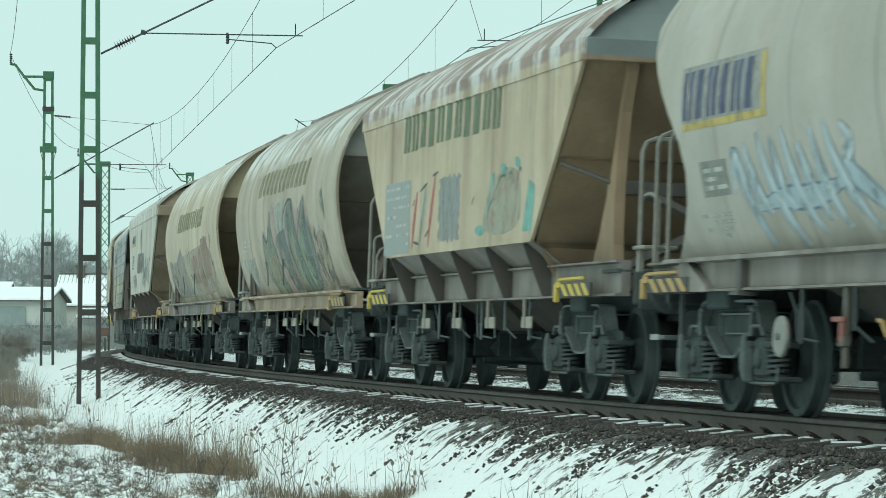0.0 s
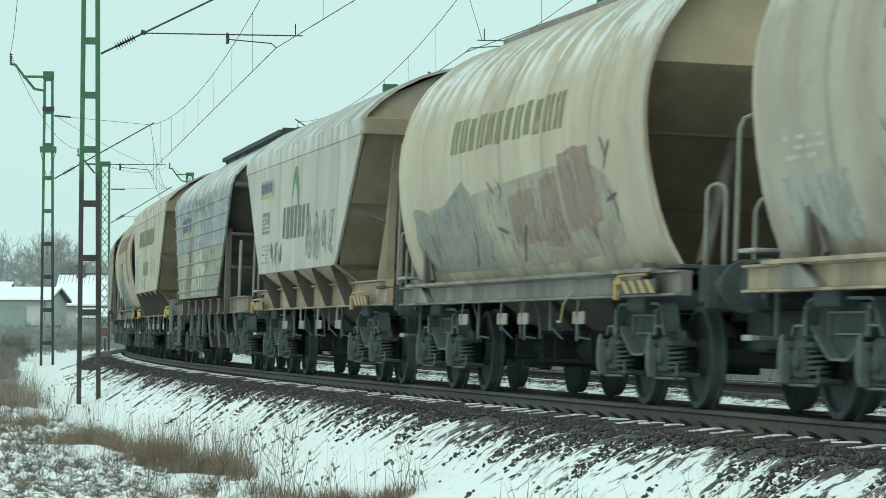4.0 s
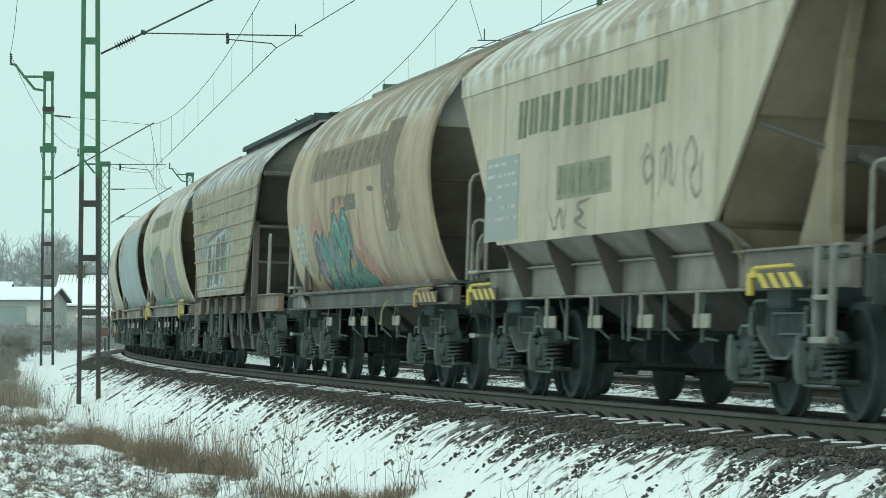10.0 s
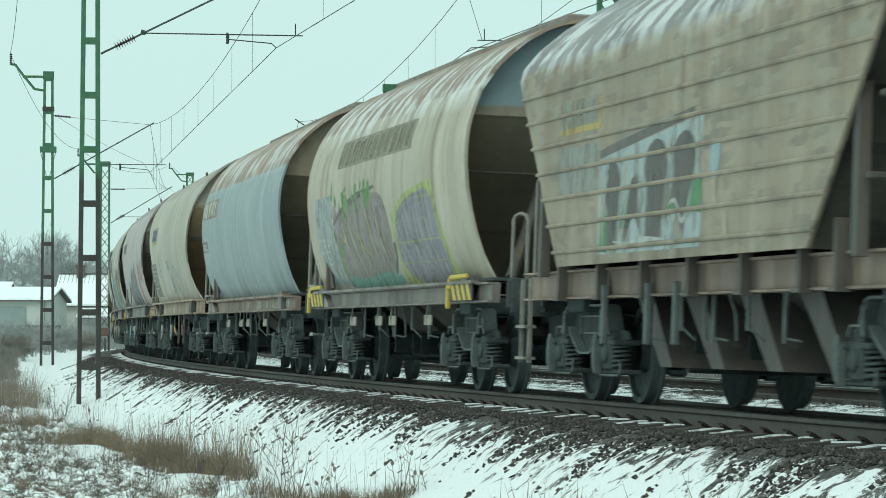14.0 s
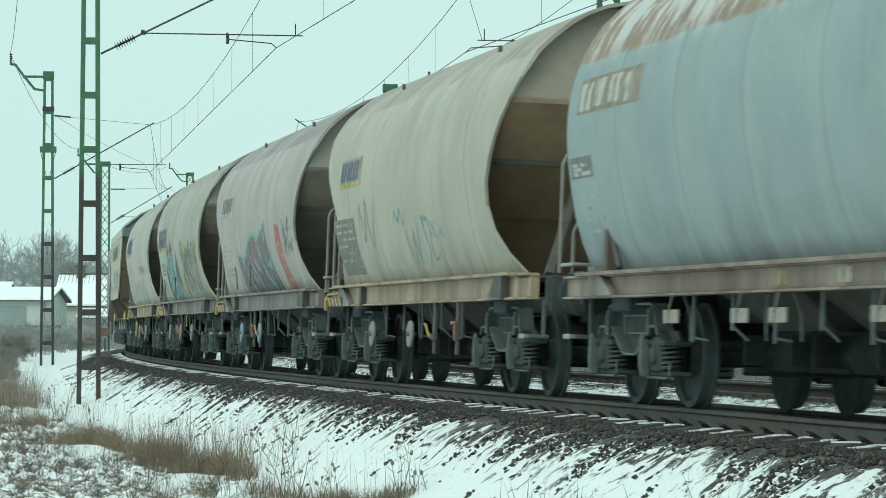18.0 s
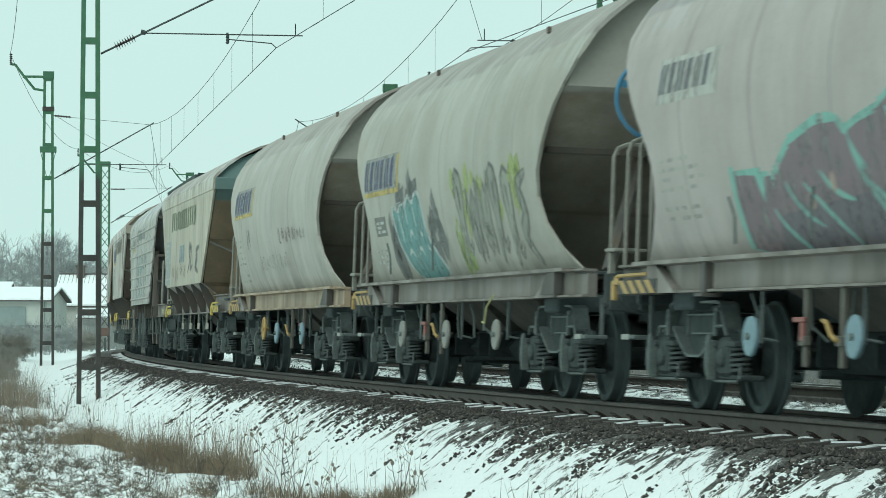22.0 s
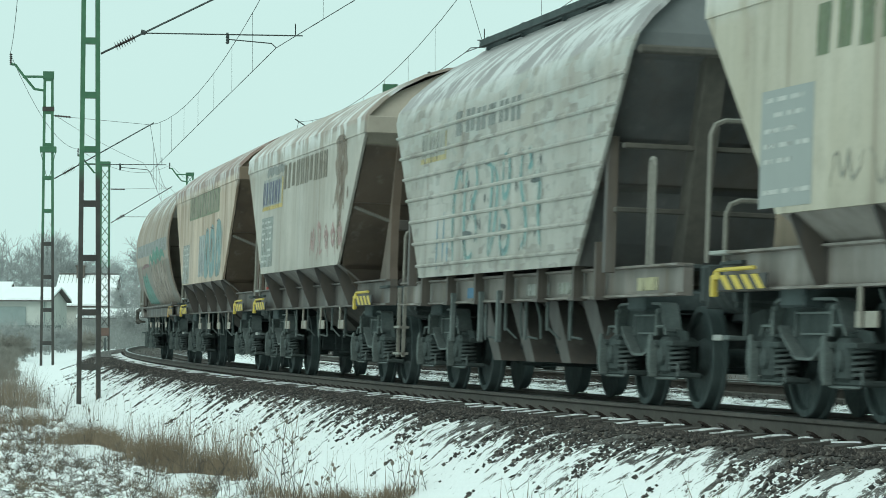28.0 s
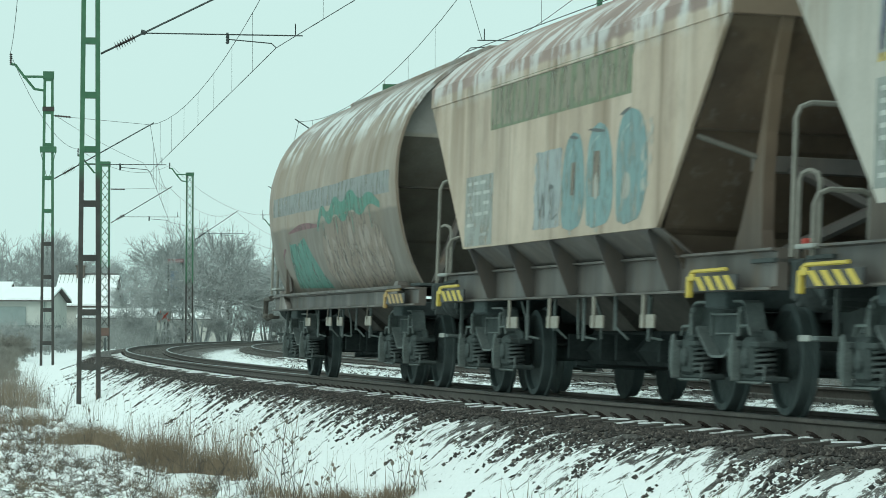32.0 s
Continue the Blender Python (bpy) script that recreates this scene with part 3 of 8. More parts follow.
box_m = thing("relay_box", "rusty brown equipment box on the mast foot", "equipment box", m=arc_frame(30.2, 3.1, 0, 0))
bm = bmesh.new()
box(bm, -.15, .15, -.2, .2, .45, .85, .02)
part("case", bm, mottled("rusty_red_box", (0.10, 0.06, 0.05), (0.16, 0.10, 0.08), 4, .8), box_m)
bm = bmesh.new()
box(bm, -.05, .05, -.05, .05, -.6, .36)
part("stand", bm, GALV, box_m)

# ---------------------------------------------------------------- bare trees and shrubs
# Bark, scrub and twig greys carry distance haze in their colour, besides frost.
BARK = mottled("hazy_frosty_bark", (0.175, 0.188, 0.181), (0.450, 0.475, 0.469), 1.6, 0.9)
SCRUB = mottled("brown_scrub", (0.17, 0.158, 0.135), (0.34, 0.32, 0.285), 3.0, 0.9)
BRUSH = mottled("grey_brush", (0.15, 0.155, 0.145), (0.34, 0.355, 0.345), 0.9, 0.9)
FROST_HAZE = mottled("frosted_twigs", (0.20, 0.21, 0.20), (0.48, 0.50, 0.49), 1.2, 0.85)
DRY = mottled("dry_straw_grass", (0.105, 0.076, 0.050), (0.32, 0.245, 0.17), 7.0, 0.9)
DULL = mottled("dull_brown_stalks", (0.13, 0.11, 0.09), (0.30, 0.25, 0.20), 4.0, 0.9)
MAT_STALKS = mottled("matted_stalks", (0.075, 0.064, 0.052), (0.21, 0.18, 0.145), 5.0, 0.9)
WEED = mottled("dark_dead_stems", (0.045, 0.038, 0.032), (0.12, 0.10, 0.08), 6.0, 0.9)


def twig_mesh(name, segs, mat, seg=3):
    """Many tapering twigs from (start, end, r0, r1)."""
    V, F = [], []
    for a, b, r0, r1 in segs:
        d = (b - a)
        p = d.orthogonal().normalized()
        q = d.normalized().cross(p)
        o = len(V)
        for c, r in ((a, r0), (b, r1)):
            for k in range(seg):
                t = k * 2 * math.pi / seg
                V.append(c + (p * math.cos(t) + q * math.sin(t)) * r)
        for k in range(seg):
            F.append((o + k, o + (k + 1) % seg, o + seg + (k + 1) % seg, o + seg + k))
    me = bpy.data.meshes.new(name)
    me.from_pydata(V, [], F)
    me.materials.append(mat)
    return me


def grow(rnd, segs, p, d, length, r, depth, spread, droop):
    n = 3
    for i in range(n):
        d = (d + Vector((rnd.gauss(0, .12), rnd.gauss(0, .12), rnd.gauss(0, .08) - droop))).normalized()
        q = p + d * length / n
        segs.append((p, q, r * (1 - .22 * i / n), r * (1 - .22 * (i + 1) / n)))
        if depth and i:
            for _ in range(2 if depth > 1 else 3):
                s = Vector((rnd.gauss(0, 1), rnd.gauss(0, 1), rnd.gauss(0.25, .6))).normalized()
                grow(rnd, segs, q, (d * (1 - spread) + s * spread).normalized(), length * rnd.uniform(.55, .8), max(r * .55, .011), depth - 1, spread, droop)
        p = q
    if depth:
        grow(rnd, segs, p, d, length * .75, max(r * .6, .011), depth - 1, spread, droop)


def bare_tree(seed, height, stems, depth, mat, spread=.55, droop=.0, r=.09):
    rnd = random.Random(seed)
    trunk, crown = [], []
    for k in range(stems):
        a = rnd.uniform(0, 6.28)
        d = Vector((math.cos(a) * .28, math.sin(a) * .28, 1)).normalized() if stems > 1 else Vector((0, 0, 1))
        base = Vector((math.cos(a) * .25, math.sin(a) * .25, 0)) * (stems > 1)
        top = base + d * height * .22
        trunk.append((base, top, r * 1.3, r))
        grow(rnd, crown, top, d, height * .34, r, depth, spread, droop)
    return [twig_mesh("trunk", [q], BARK, 6) for q in trunk], twig_mesh("crown", crown, mat)


SORTS = [bare_tree(1, 8.0, 3, 4, BARK, .5, 0, .10), bare_tree(2, 7.5, 4, 4, BARK, .6, .02, .085), bare_tree(3, 4.5, 6, 3, FROST_HAZE, .7, .05, .04), bare_tree(4, 8.5, 2, 4, BARK, .45, 0, .11), bare_tree(5, 2.6, 9, 3, FROST_HAZE, .75, .05, .025), bare_tree(6, 2.2, 12, 3, SCRUB, .7, .03, .018), bare_tree(7, 2.4, 22, 2, SCRUB, .45, .0, .012)]


def plant(sort, x, y, scale, turn, label, cat="tree", group="winter trees"):
    t = thing("bare_tree" if cat == "tree" else "shrub", label, cat, group, m=pose(x, y, ground_z(x, y) - .1, 0, 0, turn) @ Matrix.Scale(scale, 4))
    for stem in SORTS[sort][0]:
        part("trunk" if cat == "tree" else "stem", stem, None, t)
    part("crown", SORTS[sort][1], None, t)


rt = random.Random(8)
for sort, x, y, sc in ((0, -20.2, 238, .98), (1, -17.4, 242, 1.02), (3, -15.9, 246, .9), (1, -13.4, 256, .85), (3, -11.8, 262, .8), (1, -22.2, 242, .6), (0, -9.6, 268, .8), (1, -6.5, 276, .75), (3, -12.6, 280, .8), (3, -3.0, 285, .75)):
    plant(sort, x, y, sc, rt.uniform(0, 360), "bare many-stemmed tree, twigs dusted with snow")
for sort, x, y, sc in ((3, -38.5, 262, .85), (0, -36.6, 268, 1.0), (1, -34.6, 262, 1.0), (3, -33.0, 270, .95), (0, -31.4, 264, .9), (1, -29.6, 272, .95), (0, -41, 270, 1.0), (3, -27.0, 284, .75), (1, -44, 266, 1.0)):
    plant(sort, x, y, sc, rt.uniform(0, 360), "bare tree behind the houses, pale with frost and haze")
for sort, x, y, sc in ((2, -19.6, 226, 1.2), (2, -18.2, 229, 1.35), (2, -16.9, 231, 1.5), (2, -15.2, 232, 1.45), (2, -13.8, 236, 1.3), (4, -21.0, 220, 1.1), (4, -19.4, 219, .9), (4, -12.6, 240, 1.5), (2, -12.0, 246, 1.25), (4, -10.4, 248, 1.5), (2, -9.4, 254, 1.2), (4, -8.0, 256, 1.5), (2, -6.6, 258, 1.2),
                       (4, -17.3, 222, .8), (4, -15.0, 226, .9), (4, -22.6, 216, .9), (2, -6.0, 264, 1.1), (4, -13.6, 230, .9), (4, -11.4, 238, 1.0)):
    plant(sort, x, y, sc, rt.uniform(0, 360), "shrub with snow-laden arching twigs", "shrub", "snowy shrubs")
for k in range(64):
    y = rt.uniform(112, 186)
    x = -y * rt.uniform(.100, .140)
    if to_su(x, y)[1] < 4.8:
        continue
    plant(rt.choice((4, 5, 5)), x, y, rt.uniform(.35, .6), rt.uniform(0, 360), "low brownish scrub on the snowy verge", "shrub", "verge scrub")
for x, y, sc in ((-9.3, 71, .24), (-10.4, 80, .28), (-11.5, 88, .32), (-12.4, 94, .34), (-12.9, 99, .4), (-13.6, 104, .4)):
    plant(6, x, y, sc, rt.uniform(0, 360), "brown dry scrub rising from snowy field", "shrub", "verge scrub")


# grey brush under the trees
rb = random.Random(17)
segs = []
for _ in range(1500):
    y = rb.uniform(188, 236)
    x = -y * rb.uniform(.018, .132)
    if to_su(x, y)[1] < 5.0:
        continue
    z, hh = ground_z(x, y) - .05, rb.uniform(.5, 1.9)
    for k in range(4):
        p0, d = Vector((x + rb.gauss(0, .25), y + rb.gauss(0, .3), z)), Vector((rb.gauss(0, .35), rb.gauss(0, .35), 1)).normalized()
        for i in range(3):
            d = (d + Vector((rb.gauss(0, .22), rb.gauss(0, .22), rb.gauss(-.05, .12)))).normalized()
            q = p0 + d * hh / 3
            segs.append((p0, q, .013 - .003 * i, .010 - .003 * i))
            e = q + (d + Vector((rb.gauss(0, .9), rb.gauss(0, .9), rb.gauss(0, .4)))).normalized() * hh * rb.uniform(.15, .4)
            segs.append((q, e, .008, .005))
            p0 = q
tagged(new("winter_brush", twig_mesh("winter_brush", segs, BRUSH)), "dense grey leafless brush along the garden edge", "brushwood", kind="stuff")


# ---------------------------------------------------------------- dry grass and weeds on the near field
def blades(name, spots, mat, label):
    """spots of x, y, height, lean x, lean y, width."""
    V, F = [], []
    for x, y, h, lx, ly, w in spots:
        z = ground_z(x, y) - .02
        o = len(V)
        a = rs.uniform(0, 3.14)
        wx, wy = math.cos(a) * w, math.sin(a) * w
        for f, k in ((0, 1.0), (.4, .8), (.75, .5)):
            cx, cy, cz = x + lx * f * f, y + ly * f * f, z + h * f
            V += [(cx - wx * k, cy - wy * k, cz), (cx + wx * k, cy + wy * k, cz)]
        V.append((x + lx, y + ly, z + h * (1 - .15 * min(1, abs(lx) / h))))
        F += [(o, o + 1, o + 3, o + 2), (o + 2, o + 3, o + 5, o + 4), (o + 4, o + 5, o + 6)]
    me = bpy.data.meshes.new(name)
    me.from_pydata(V, [], F)
    me.materials.append(mat)
    return tagged(new(name, me), label, "dry grass", kind="stuff")


def tuft(cx, cy, rx, ry, n, h0, h1, lean=.16):
    out = []
    for _ in range(n):
        a, r = rs.uniform(0, 6.28), math.sqrt(rs.rand())
        h = rs.uniform(h0, h1)
        out.append((cx + math.cos(a) * r * rx, cy + math.sin(a) * r * ry, h, rs.normal(0, lean) * h * 2.0, rs.normal(0, lean) * h * 2.0, rs.uniform(.0015, .0035)))
    return out


def spot(px, y):
    """Sideways place of a growth seen under the bearing px (thousandths of the distance) at the distance y."""
    return px * y / 1000


sp = []
for b, cy, rx, ry, n, h0, h1 in ((-84, 40.0, .30, .8, 1400, .12, .48), (-77, 38.6, .22, .6, 480, .10, .38), (-67, 38.5, .24, .7, 1000, .10, .42), (-60, 37.5, .20, .5, 420, .08, .32), (-55, 34.4, .16, .5, 240, .07, .24), (-91, 41.5, .2, .6, 500, .12, .46), (-107, 47.0, .36, 1.2, 800, .10, .40), (-100, 46.0, .2, .8, 400, .1, .4), (-130, 64.0, .5, 2.5, 380, .3, .8),
                                 (-104, 47.8, .34, .9, 800, .10, .36), (-112, 46.5, .35, 1.1, 600, .08, .30), (-97, 45.2, .2, .6, 320, .08, .34), (-128, 52.0, .5, 2.0, 900, .12, .44), (-120, 52.5, .35, 1.6, 420, .12, .40),
                                 (-33, 32.2, .19, .4, 560, .05, .22), (-28, 32.0, .12, .3, 300, .05, .17), (-18, 31.6, .20, .4, 640, .05, .22), (-13, 31.4, .15, .3, 320, .05, .18), (-47, 32.8, .25, .4, 460, .06, .2)):
    sp += tuft(spot(b, cy), cy, rx, ry, n, h0, h1, .2)
for _ in range(70):
    y = 31 + 34 * rs.rand() ** 1.3
    x = -y * rs.uniform(.06, .145)
    if to_su(x, y)[1] > 4.2:
        sp += tuft(x, y, rs.uniform(.08, .22), rs.uniform(.2, .5), int(rs.uniform(50, 150)), .05, rs.uniform(.14, .30), .3)
blades("dry_grass", sp, DRY, "straw-brown dry grass tussocks standing out of snow")
sp = []
for _ in range(24000):
    y = rs.uniform(30.5, 82)
    x = -y * rs.uniform(.045, .147)
    s, u = to_su(x, y)
    if u < 3.9:
        continue
    d = noise.noise(Vector((x * 1.3, y * .7, 2))) + .7 * noise.noise(Vector((x * 4, y * 2.2, 9)))
    if d < .30:
        continue
    h = rs.uniform(.03, .15) * (1 + d)
    sp.append((x, y, h, rs.normal(0, .8) * h, rs.normal(0, .8) * h, rs.uniform(.0015, .0032)))
for _ in range(15000):
    y = rs.uniform(62, 128)
    x = -y * rs.uniform(.085, .147)
    if to_su(x, y)[1] < 5.2 or noise.noise(Vector((x * .8, y * .35, 7))) < .05:
        continue
    h = rs.uniform(.06, .34) * (1.5 if x < -y * .13 else 1)
    sp.append((x, y, h, rs.normal(0, .4) * h, rs.normal(0, .4) * h, rs.uniform(.002, .0045)))
for cx, cy, rx, ry, n, h0, h1 in ((-8.5, 66, .6, 4, 620, .2, .62), (-9.2, 70, .5, 5, 600, .3, 1.0), (-7.9, 63, .4, 3, 280, .15, .5)):
    sp += tuft(cx, cy, rx, ry, n, h0, h1, .09)
blades("dry_grass", sp, DULL, "thin brown grass scattered through the snow")
sp = []
for cx, cy, rx, ry, n in ((-3.45, 40.6, .42, .9, 420), (-2.6, 39.4, .40, .7, 320), (-2.9, 40.0, 1.2, 2, 200), (-.9, 31.5, .8, 1, 80), (-4.5, 45, 1.5, 5, 120), (-7, 58, 1.4, 7, 150), (-3.6, 36, .8, 2, 50)):
    sp += tuft(cx, cy, rx, ry, n, .40 if cx > 0 else .18, (.56 if cx < 1.5 else .74) if cx > 0 else .78, .05 if cx > 0 else .09)
for cx, cy, rx, n, h in ((.62, 24.0, .22, 30, .70), (.98, 23.4, .16, 16, .68), (1.62, 20.2, .14, 16, .92), (1.32, 21.5, .1, 8, .80)):
    for x, y, hh, lx, ly, wd in tuft(cx, cy, rx, .3, n, h * .72, h, .05):
        sp.append((x, y, hh, lx, ly, wd * 1.8))
blades("tall_stalks", sp, DRY, "single tall pale grass stalks above the snow")

sp = []
for _ in range(9000):
    s, u = rs.uniform(60, 205), -7.6 - 5 * rs.rand()
    p = arc(s, u, 0)
    h = rs.uniform(.2, .8)
    sp.append((p.x, p.y, h, rs.normal(0, .3) * h, rs.normal(0, .3) * h, rs.uniform(.004, .009)))
blades("dry_grass", sp, DULL, "brown growth beyond the second track")

# tangled dead stems all over the field
segs, rw = [], random.Random(31)
for _ in range(420):
    y = rw.uniform(30.5, 66)
    x = -y * rw.uniform(.045, .147)
    if to_su(x, y)[1] < 4.0 or noise.noise(Vector((x * .7, y * .4, 4))) < -.15:
        continue
    z, hh = ground_z(x, y) - .02, rw.uniform(.12, .34)
    for k in range(rw.randint(2, 5)):
        p, d = Vector((x + rw.gauss(0, .05), y + rw.gauss(0, .05), z)), Vector((rw.gauss(0, .45), rw.gauss(0, .45), 1)).normalized()
        for i in range(4):
            d = (d + Vector((rw.gauss(0, .22), rw.gauss(0, .22), rw.gauss(0, .1)))).normalized()
            q = p + d * hh / 4
            segs.append((p, q, .0030 - .0004 * i, .0026 - .0004 * i))
            if i:
                for _ in range(2):
                    e = q + (d + Vector((rw.gauss(0, .9), rw.gauss(0, .9), rw.gauss(.1, .5)))).normalized() * hh * rw.uniform(.12, .35)
                    segs.append((q, e, .0020, .0015))
                    segs.append((e, e + Vector((rw.gauss(0, .03), rw.gauss(0, .03), rw.uniform(-.01, .06))), .0017, .001))
            p = q
tagged(new("dead_stems", twig_mesh("dead_stems", segs, WEED)), "tangled dead weed stems standing in snow", "dead plant", kind="stuff")


# low cushions of dead growth with snow lying on them
def cushions(count, near, far):
    rc = np.random.RandomState(12)
    V, F, segs = [], [], []
    rings, around = 4, 9
    for _ in range(count):
        y = near + (far - near) * rc.rand() ** 1.2
        x = -y * rc.uniform(.050, .150)
        u = to_su(x, y)[1]
        d = noise.noise(Vector((x * .9, y * .45, 21)))
        if u < 4.3 or d < -.22 + (.35 if u < 5.0 else 0):
            continue
        r = rc.uniform(.03, .115) * (1 + .4 * d) * (1 if y < 45 else 1.25)
        h, z = r * rc.uniform(.45, .95), ground_z(x, y) - .015
        for _ in range(int((4 + 34 * r) * (1.35 if y < 40 else 1.2))):
            a, b = rc.uniform(0, 6.28), rc.uniform(.3, 1.15)
            p = Vector((x + math.cos(a) * r * b * .8, y + math.sin(a) * r * b * .8, z))
            q = p + Vector((rc.normal(0, .5) * r, rc.normal(0, .5) * r, h * rc.uniform(.5, 1.35)))
            e = q + Vector((rc.normal(0, .6) * r, rc.normal(0, .6) * r, h * rc.uniform(-.4, .5)))
            segs += [(p, q, .0030, .0024), (q, e, .0024, .0012)]
        if rc.rand() < .93:
            o, shift = len(V), rc.uniform(-.3, .3, 2) * r
            reach = rc.uniform(.55, 1.05)
            V.append((x + shift[0], y + shift[1], z + h * 1.05))
            wob = rc.uniform(.55, 1.35, around)
            for i in range(1, rings + 1):
                for k in range(around):
                    a = 6.2832 * k / around
                    f = reach * i / rings
                    rr = r * f * wob[k]
                    V.append((x + shift[0] + math.cos(a) * rr, y + shift[1] + math.sin(a) * rr, z + h * (1.05 - f * f * .85 * wob[k % around]) + rc.uniform(-.13, .13) * r - (.01 if i == rings else 0)))
            for k in range(around):
                F.append((o, o + 1 + k, o + 1 + (k + 1) % around))
                for i in range(rings - 1):
                    q0, q1 = o + 1 + i * around, o + 1 + (i + 1) * around
                    F.append((q0 + k, q1 + k, q1 + (k + 1) % around, q0 + (k + 1) % around))
    me = bpy.data.meshes.new("snow_cushions")
    me.from_pydata(V, [], F)
    me.materials.append(SNOW)
    me.shade_smooth()
    tagged(new("snow_cushions", me), "lumps of snow caught on low dead growth", "snow", kind="stuff")
    tagged(new("low_growth", twig_mesh("low_growth", segs, MAT_STALKS)), "matted dead stalks under lumps of snow", "dead plant", kind="stuff")


cushions(7000, 30.5, 62.0)


def weed(x, y, h, seed, heads, label):
    """A dead umbel: a few stems from one root, with side shoots that curve upwards."""
    rnd = random.Random(seed)
    t = thing("dead_weed", label, "dead plant", "dead weeds", m=pose(x, y, ground_z(x, y) - .03))
    segs, tips = [], []

    def shoot(p, d, l, r, deep, head):
        n = 6
        for i in range(n):
            d = (d + Vector((rnd.gauss(0, .07), rnd.gauss(0, .07), .07 if deep < 2 else .01))).normalized()
            q = p + d * l / n
            segs.append((p, q, r * (1 - .5 * i / n), r * (1 - .5 * (i + 1) / n)))
            if deep and i > 0 and rnd.random() < .85:
                a = rnd.uniform(0, 6.28)
                s = (d * .5 + Vector((math.cos(a), math.sin(a), .15))).normalized()
                shoot(q, s, l * rnd.uniform(.16, .42), r * .55, deep - 1, rnd.random() < .05)
            p = q
        if head:
            tips.append((p, d))
    for k in range(heads):
        a = rnd.uniform(0, 6.28)
        shoot(Vector((rnd.gauss(0, .02), rnd.gauss(0, .02), 0)), Vector((math.cos(a) * .32, math.sin(a) * .32, 1)).normalized(), h * rnd.uniform(.6, 1.0), .0055, 2 if h > .5 else 1, True)
    part("stalk", twig_mesh("stalk", segs, WEED, 4), None, t)
    for p, d in tips:
        o = part("seed_head", cached("seed_head", lambda bm: lathe(bm, [(-.005, .004), (.01, .020), (.03, .027), (.055, .023), (.08, .006)], Matrix.Rotation(radians(-90), 4, "Y"), 8), DULL, True), None, t)
        o.matrix_local = Matrix.LocRotScale(p, (Vector((0, 0, 1))).rotation_difference(d), Vector((1, 1, 1)) * rnd.uniform(.36, .66))


for x, y, h, seed, n in ((-1.55, 32.2, .86, 1, 3), (-1.42, 32.4, .80, 2, 3), (-.38, 31.4, .50, 3, 3), (-.30, 31.3, .36, 4, 2), (-1.85, 33.0, .46, 5, 1), (-1.98, 33.6, .42, 15, 1), (-1.15, 31.8, .40, 6, 2), (-.93, 31.6, .50, 16, 1), (-.16, 31.2, .24, 17, 1), (-7.2, 62, .8, 7, 2), (-6.9, 61, .7, 8, 2), (-3.3, 34.5, .5, 9, 1), (-5.0, 48, .5, 10, 2), (-4.3, 35.5, .52, 11, 2), (-3.9, 34.2, .45, 12, 1), (-2.9, 33.2, .42, 13, 2), (-6.9, 53, .7, 14, 3), (-6.2, 50, .6, 18, 1)):
    weed(x, y, h, seed, n, "dead umbel weed with brown seed heads in snow")
# ---------------------------------------------------------------- hopper wagons: shapes
BARREL = [(1.16, 1.10), (1.3, 1.18), (1.5, 1.28), (1.75, 1.37), (2.0, 1.43), (2.25, 1.475), (2.5, 1.50), (2.7, 1.50), (2.9, 1.48), (3.1, 1.43),
          (3.3, 1.36), (3.45, 1.28), (3.6, 1.18), (3.75, 1.03), (3.9, 0.85), (4.02, 0.65), (4.1, 0.45), (4.15, 0.2), (4.16, 0.0)]
FLAT_G = [(1.55, 1.52), (2.0, 1.52), (2.5, 1.52), (3.0, 1.52), (3.2, 1.52), (3.205, 1.535), (3.42, 1.53), (3.5, 1.47), (3.68, 1.28), (3.86, 1.02), (4.02, 0.7), (4.12, 0.4), (4.17, 0.0)]
FLAT_B = [(1.28, 1.49), (1.8, 1.49), (2.4, 1.49), (2.9, 1.49), (3.18, 1.49), (3.32, 1.45), (3.52, 1.3), (3.72, 1.08), (3.9, 0.82), (4.02, 0.6), (4.1, 0.5), (4.13, 0.0)]


def lerp_table(rows, z):
    if z <= rows[0][0]:
        return rows[0][1]
    for (a, p), (b, q) in zip(rows, rows[1:]):
        if z <= b:
            return p + (q - p) * (z - a) / (b - a)
    return rows[-1][1]


PROFILE = {"R": BARREL, "S": BARREL, "G": FLAT_G, "B": FLAT_B}
# half length of the shell at each height, and the shift of the shell along its frame
ENDS = {"R": [(1.1, 5.95), (1.4, 5.82), (2.2, 5.72), (4.2, 5.70)],
        "S": [(1.1, 5.9), (1.3, 5.75), (1.42, 5.45), (1.6, 5.12), (1.85, 4.85), (2.1, 4.82), (2.3, 4.95), (3.1, 5.85), (3.25, 6.0), (4.2, 5.98)],
        "G": [(1.55, 3.97), (3.2, 5.93), (3.21, 5.95), (3.42, 5.95), (4.2, 5.45)],
        "B": [(1.28, 3.82), (3.18, 5.62), (3.3, 5.66), (4.2, 5.3)]}
SHIFT = {"R": 0.1, "S": 0.0, "G": -0.1, "B": -0.4}


def side_u(ty, z):
    return lerp_table(PROFILE[ty], z)


